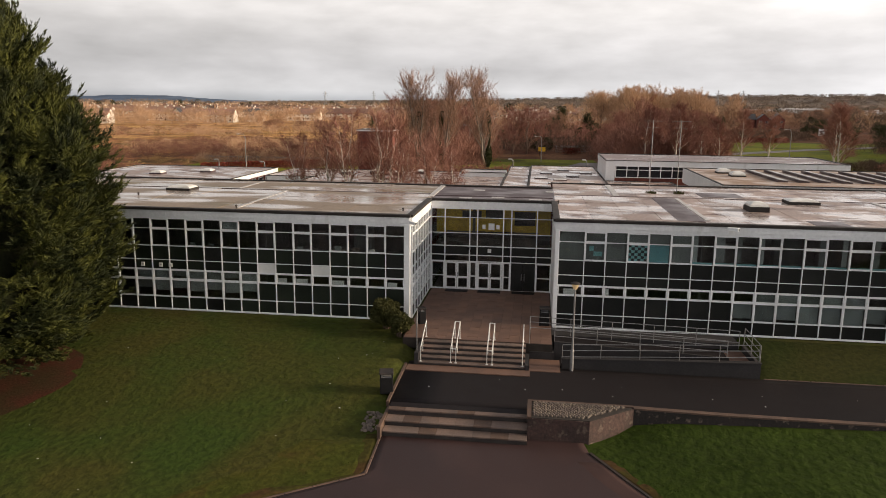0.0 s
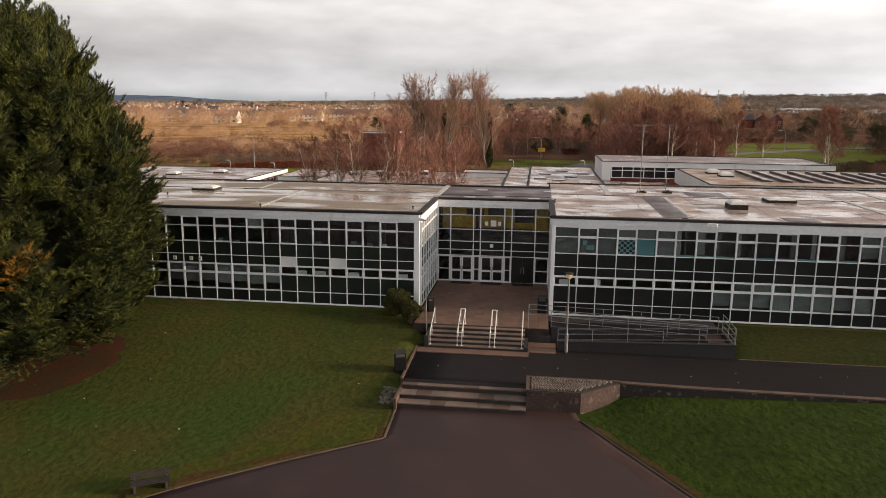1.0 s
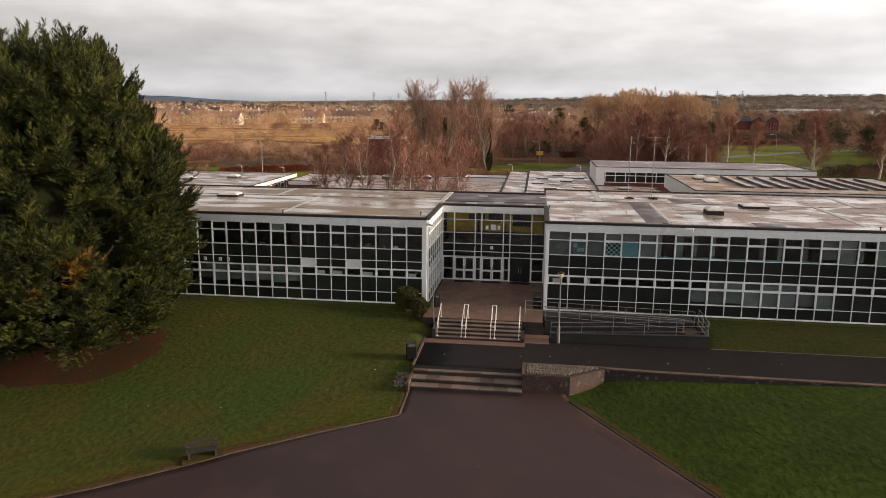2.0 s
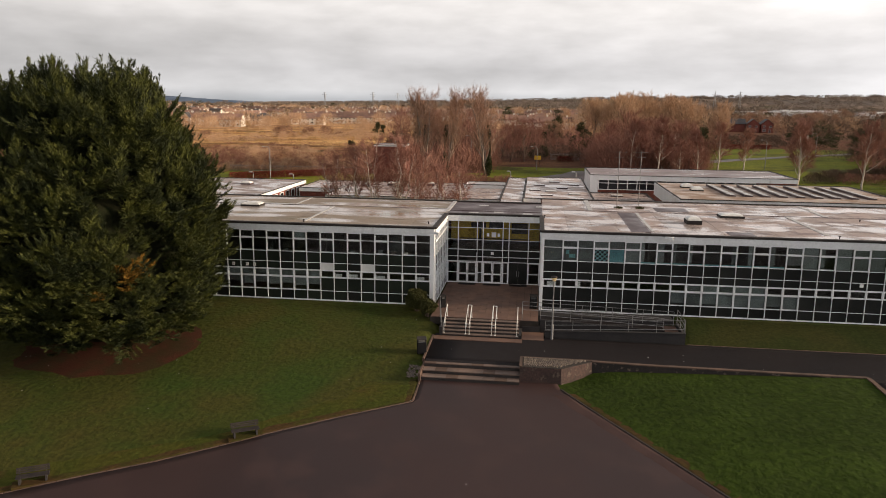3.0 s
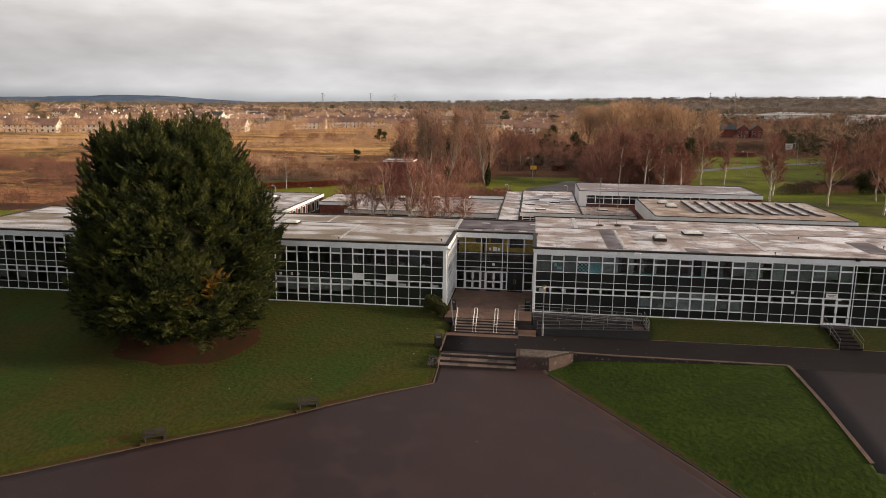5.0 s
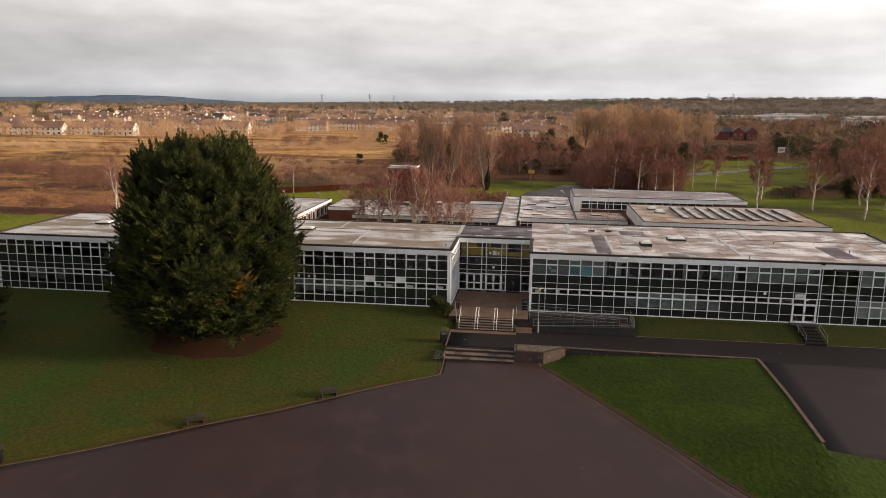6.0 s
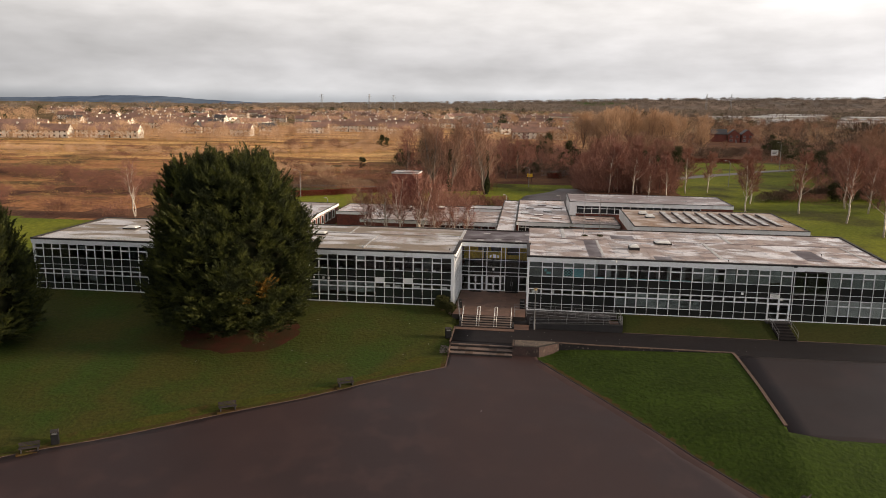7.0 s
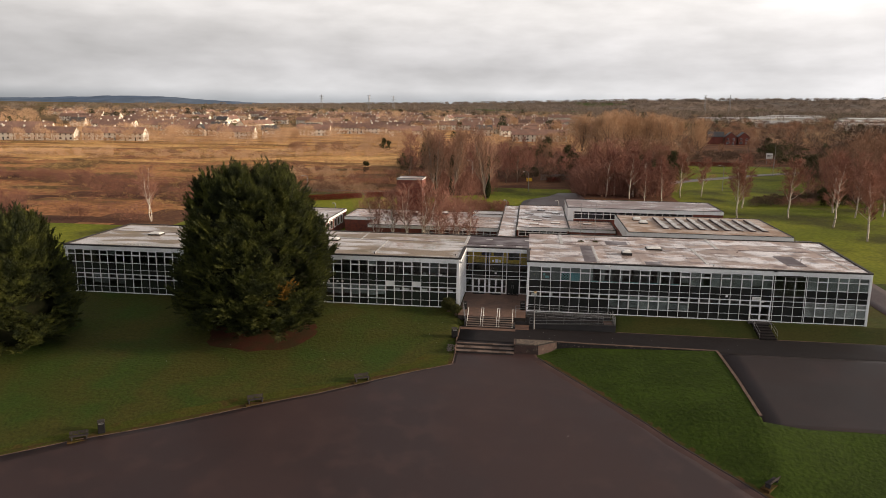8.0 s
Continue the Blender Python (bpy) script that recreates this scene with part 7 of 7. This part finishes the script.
for gx in range(-14, 6):
    for gy in range(0, 14):
        x, y = gx * 58 + rh.uniform(-22, 22), 450 + gy * 58 + rh.uniform(-18, 18)
        if x > 40 + (y - 450) * 0.06 or rh.random() < 0.34 or x < -y * 0.75:
            continue
        spots.append((x, y, rh.choice((0, 0, 1, 2, 3, 3)), rh.choice((0, 0, 5, -8, 80, 12))))
for i, (x, y, k, a) in enumerate(spots):
    m = pose(x, y, ground_z(x, y), 0, 0, a)
    copy_thing(kinds[k], m)
gardens = []
for x, y, k, a in spots:
    for _ in range((4, 3, 2, 5)[k]):
        u = rh.uniform(-1, 1) * (19, 13, 8, 25)[k]
        gardens.append((x + u, y - rh.uniform(7, 16), rh.uniform(2.0, 4.2), rh.uniform(2.4, 5.5), -0.4))
thicket("garden_trees", "bare tan garden trees and hedges before the far houses", twig_tan, broken(gardens, 4, 6), 110, 0.10, 97, rise=0.6, category="far trees", reach=(0.5, 1.0))
for k, (x, y) in enumerate(((-352, 352), (-330, 470), (-420, 560), (-380, 420))):
    kinds[k].matrix_basis = pose(x, y, ground_z(x, y), 0, 0, 6 * k)


def brick_house(x, y, a):
    t = thing("brick_house", "red brick gabled house with a dark slate roof", "house", "brick houses", at=pose(x, y, -0.3, 0, 0, a))
    W, D, E, R = 7.5, 10.0, 5.4, 8.6
    s = Solid().box(-W / 2, -D / 2, -0.5, W / 2, D / 2, E)
    for sy in (-1, 1):
        s.face((-W / 2, sy * D / 2, E), (W / 2, sy * D / 2, E), (0, sy * D / 2, R - 0.1))
    part("wall", s, MATS["house_brick"], t)
    k = Solid()
    o = 0.35
    k.v += [(x2, y2, z2 + dz) for dz in (0, 0.2) for y2 in (-D / 2 - o, D / 2 + o) for x2, z2 in ((-W / 2 - o, E - 0.2), (0, R), (W / 2 + o, E - 0.2))]
    k.f += [(0, 1, 4, 3), (1, 2, 5, 4), (6, 9, 10, 7), (7, 10, 11, 8), (0, 3, 9, 6), (2, 8, 11, 5), (0, 6, 7, 1), (1, 7, 8, 2), (3, 4, 10, 9), (4, 5, 11, 10)]
    part("roof", k, roof_slate, t)
    for a0, b0, z0, z1 in ((-2.6, -1.2, 3.3, 4.6), (1.2, 2.6, 3.3, 4.6), (-2.8, -0.8, 0.8, 2.2), (1.0, 2.0, 0, 2.1)):
        w = part("window", Solid().box(a0, -D / 2 - 0.05, z0, b0, -D / 2 + 0.05, z1), white, t)
        part("pane", Solid().box(a0 + 0.1, -D / 2 - 0.07, z0 + 0.1, b0 - 0.1, -D / 2 - 0.045, z1 - 0.1), dark_pane, w)


mat("house_brick", (0.20, 0.06, 0.042), (0.155, 0.046, 0.036), rough=0.85, scale=0.3, fine=4, bump=0.1)
for x, y, a in ((136.5, 446, -8), (127.5, 450, 82), (145.5, 448, -5)):
    brick_house(x, y, a)


def shed(x, y, w, d, h, a):
    t = thing("industrial_shed", "long pale industrial shed with a low roof", "shed", "far sheds", at=pose(x, y, -0.4, 0, 0, a))
    part("wall", Solid().box(-w / 2, -d / 2, 0, w / 2, d / 2, h), render_white, t)
    part("roof", Solid().prism([(-w / 2 - 0.3, -d / 2 - 0.3), (w / 2 + 0.3, -d / 2 - 0.3), (w / 2 + 0.3, 0), (w / 2 + 0.3, d / 2 + 0.3), (-w / 2 - 0.3, d / 2 + 0.3), (-w / 2 - 0.3, 0)], h, lambda px, py: h + 2.2 - 1.8 * abs(py) / (d / 2)), panel_grey, t)
    for k in range(int(w / 9)):
        part("window", Solid().box(-w / 2 + 3 + k * 9, -d / 2 - 0.06, 1.2, -w / 2 + 7 + k * 9, -d / 2 + 0.05, 3.2), dark_pane, t)


for x, y, w, d, h, a in ((292, 1140, 60, 30, 7, 0), (350, 1190, 80, 30, 7, 4), (420, 1230, 90, 35, 8, -4), (486, 1391, 110, 40, 9, 0), (560, 1240, 80, 40, 8, 6), (380, 834, 50, 20, 7, -6), (640, 1300, 90, 40, 8, 0), (430, 900, 40, 18, 6, 10), (470, 1050, 60, 30, 7, 0), (330, 980, 36, 18, 6, 5), (300, 900, 40, 18, 5, 0)):
    shed(x, y, w, d, h, a)


def ridge(name, label, material, x0, x1, y, prof, depth, seed, n=90):
    s = Solid()
    for i in range(n + 1):
        x = x0 + (x1 - x0) * i / n
        z = float(np.interp(x, [p for p, _ in prof], [q for _, q in prof]))
        z += z * 0.16 * noise.noise(Vector((x * 0.006, seed, 0))) + 3.0 * noise.noise(Vector((x * 0.03, seed, 2)))
        s.v += [(x, y - depth, -3), (x, y - depth * 0.4, max(z, -2) * 0.6), (x, y, max(z, -2)), (x, y + depth, -3)]
    for i in range(n):
        for k in range(3):
            a, b = i * 4 + k, (i + 1) * 4 + k
            s.f.append((a, b, b + 1, a + 1))
    tagged(part(name, s, material, smooth=True), label, "hills", kind="structure")


ridge("backdrop_hill", "distant hills along the horizon, tinted blue for haze", hill_blue_haze, -4300, -700, 4300, [(-4300, 24), (-3345, 20), (-2962, 28), (-2585, 43), (-2254, 40), (-1928, 20), (-1600, 8), (-700, 0)], 250, 1.0)
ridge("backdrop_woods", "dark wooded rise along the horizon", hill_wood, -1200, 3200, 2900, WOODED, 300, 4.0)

# ---- posts, signs and fences behind the school ----


def street_lamp(x, y, h, arm=1.2, label="tall grey street lamp with a curved arm"):
    t = thing("street_lamp", label, "street lamp", "far street lamps", at=pose(x, y, gz(x, y)))
    part("pole", Solid().tube([(0, 0, 0), (0, 0, h * 0.9), (-arm * 0.3, 0, h), (-arm, 0, h)], [0.1, 0.07, 0.05, 0.05], 7), steel, t)
    part("head", Solid().box(-arm - 0.5, -0.14, h - 0.06, -arm + 0.05, 0.14, h + 0.1, cut=0.03), flashing, t)


for x, y, h in ((30, 178, 9.5), (-58.5, 96, 7), (-1.0, 134, 6), (110, 262, 9), (60, 150, 8), (-19.5, 150, 8), (92, 205, 8)):
    street_lamp(x, y, h)
street_lamp(43.9, 35.4, 4.5, 0.6, "short lamp post with a pale head beside the lawn")
for x, y, h in ((-49.5, 63.5, 4.6), (-42.5, 64.0, 4.4), (-5.6, 74.5, 4.8), (6.0, 76, 4.8)):
    street_lamp(x, y, h, 0.25, "short pale lamp post behind the rear roofs")
sg = thing("road_sign", "yellow sign board on two posts beyond the yard", "sign", at=pose(-0.8, 150, -0.4))
part("board", Solid().box(-0.9, -0.05, 1.5, 0.9, 0.05, 2.6, cut=0.02), sign_yellow, sg)
for x in (-0.6, 0.6):
    part("post", Solid().tube([(x, 0.05, 0), (x, 0.05, 2.5)], 0.05, 6), dark_trim, sg)
sg2 = thing("road_sign", "white sign board by the access road", "sign", at=pose(110, 270, -0.4))
part("board", Solid().box(-1.5, -0.06, 2.4, 1.5, 0.06, 5.0, cut=0.02), paper, sg2)
part("lettering", Solid().box(-1.0, -0.075, 3.9, 1.0, -0.06, 4.2).box(-1.0, -0.075, 3.3, 0.6, -0.06, 3.6), roof_slate, sg2)
for x in (-1.0, 1.0):
    part("post", Solid().tube([(x, 0, 0), (x, 0, 2.5)], 0.09, 6), steel, sg2)


def fence(name, label, xa, ya, xb, yb, h, gap, material):
    t = thing(name, label, "fence", "yard fences")
    n = int(math.hypot(xb - xa, yb - ya) / gap)
    yaw = math.degrees(math.atan2(yb - ya, xb - xa))
    s = Solid().box(0, -0.02, h * 0.2, gap * n, 0.02, h * 0.2 + 0.07).box(0, -0.02, h * 0.82, gap * n, 0.02, h * 0.82 + 0.07)
    r = part("rail", s, material, t)
    r.matrix_basis = pose(xa, ya, -0.4, 0, 0, yaw)
    for i in range(n + 1):
        x, y = xa + (xb - xa) * i / n, ya + (yb - ya) * i / n
        p = piece("pale", (0.07, 0.05, h), material, t, (x, y, -0.4))


fence("palisade_fence", "grey palisade fence round the yard", 3, 168, 30, 178, 2.2, 0.35, steel)
fence("palisade_fence", "grey palisade fence behind the west lawn", -74, 111, -28, 113, 1.8, 0.5, steel)

for x, y, sc in ((101, 322, 0.42), (123, 352, 0.5), (136, 380, 0.45)):
    copy_thing(brown, pose(x, y, gz(x, y), 0, 0, x * 13) @ Matrix.Scale(sc, 4))

# ---- scraps of litter and pale fallen leaves on lawns and tarmac ----
rl = random.Random(19)
litter = Solid()
for k in range(58):
    if k < 12:
        x, y = rl.uniform(-14, -9), rl.uniform(-14, -3)
        z = ground_z(x, y) + 0.05
    elif k < 32:
        x, y = rl.uniform(-7, 26), rl.uniform(-10, -5.6)
        z = terrace_z(x, y) + 0.012
    elif k < 36:
        x, y = rl.uniform(-8, 4), rl.uniform(-30, -13.5)
        if not kerb_left(y) + 0.5 < x < kerb_right(y) - 0.5:
            continue
        z = hillside(y) + 0.045
    else:
        x, y = rl.uniform(-40, -14), rl.uniform(-20, -6)
        if x > kerb_left(y) - 1:
            continue
        z = ground_z(x, y) + 0.06
    a, r = rl.uniform(0, 6.28), rl.uniform(0.02, 0.05)
    c, sn = r * math.cos(a), r * math.sin(a)
    litter.face((x + c, y + sn, z), (x - sn, y + c, z + 0.02), (x - c, y - sn, z + 0.008), (x + sn, y - c, z + 0.015))
tagged(part("litter", litter, paper), "scraps of pale litter and fallen leaves on the ground", "litter", kind="stuff")
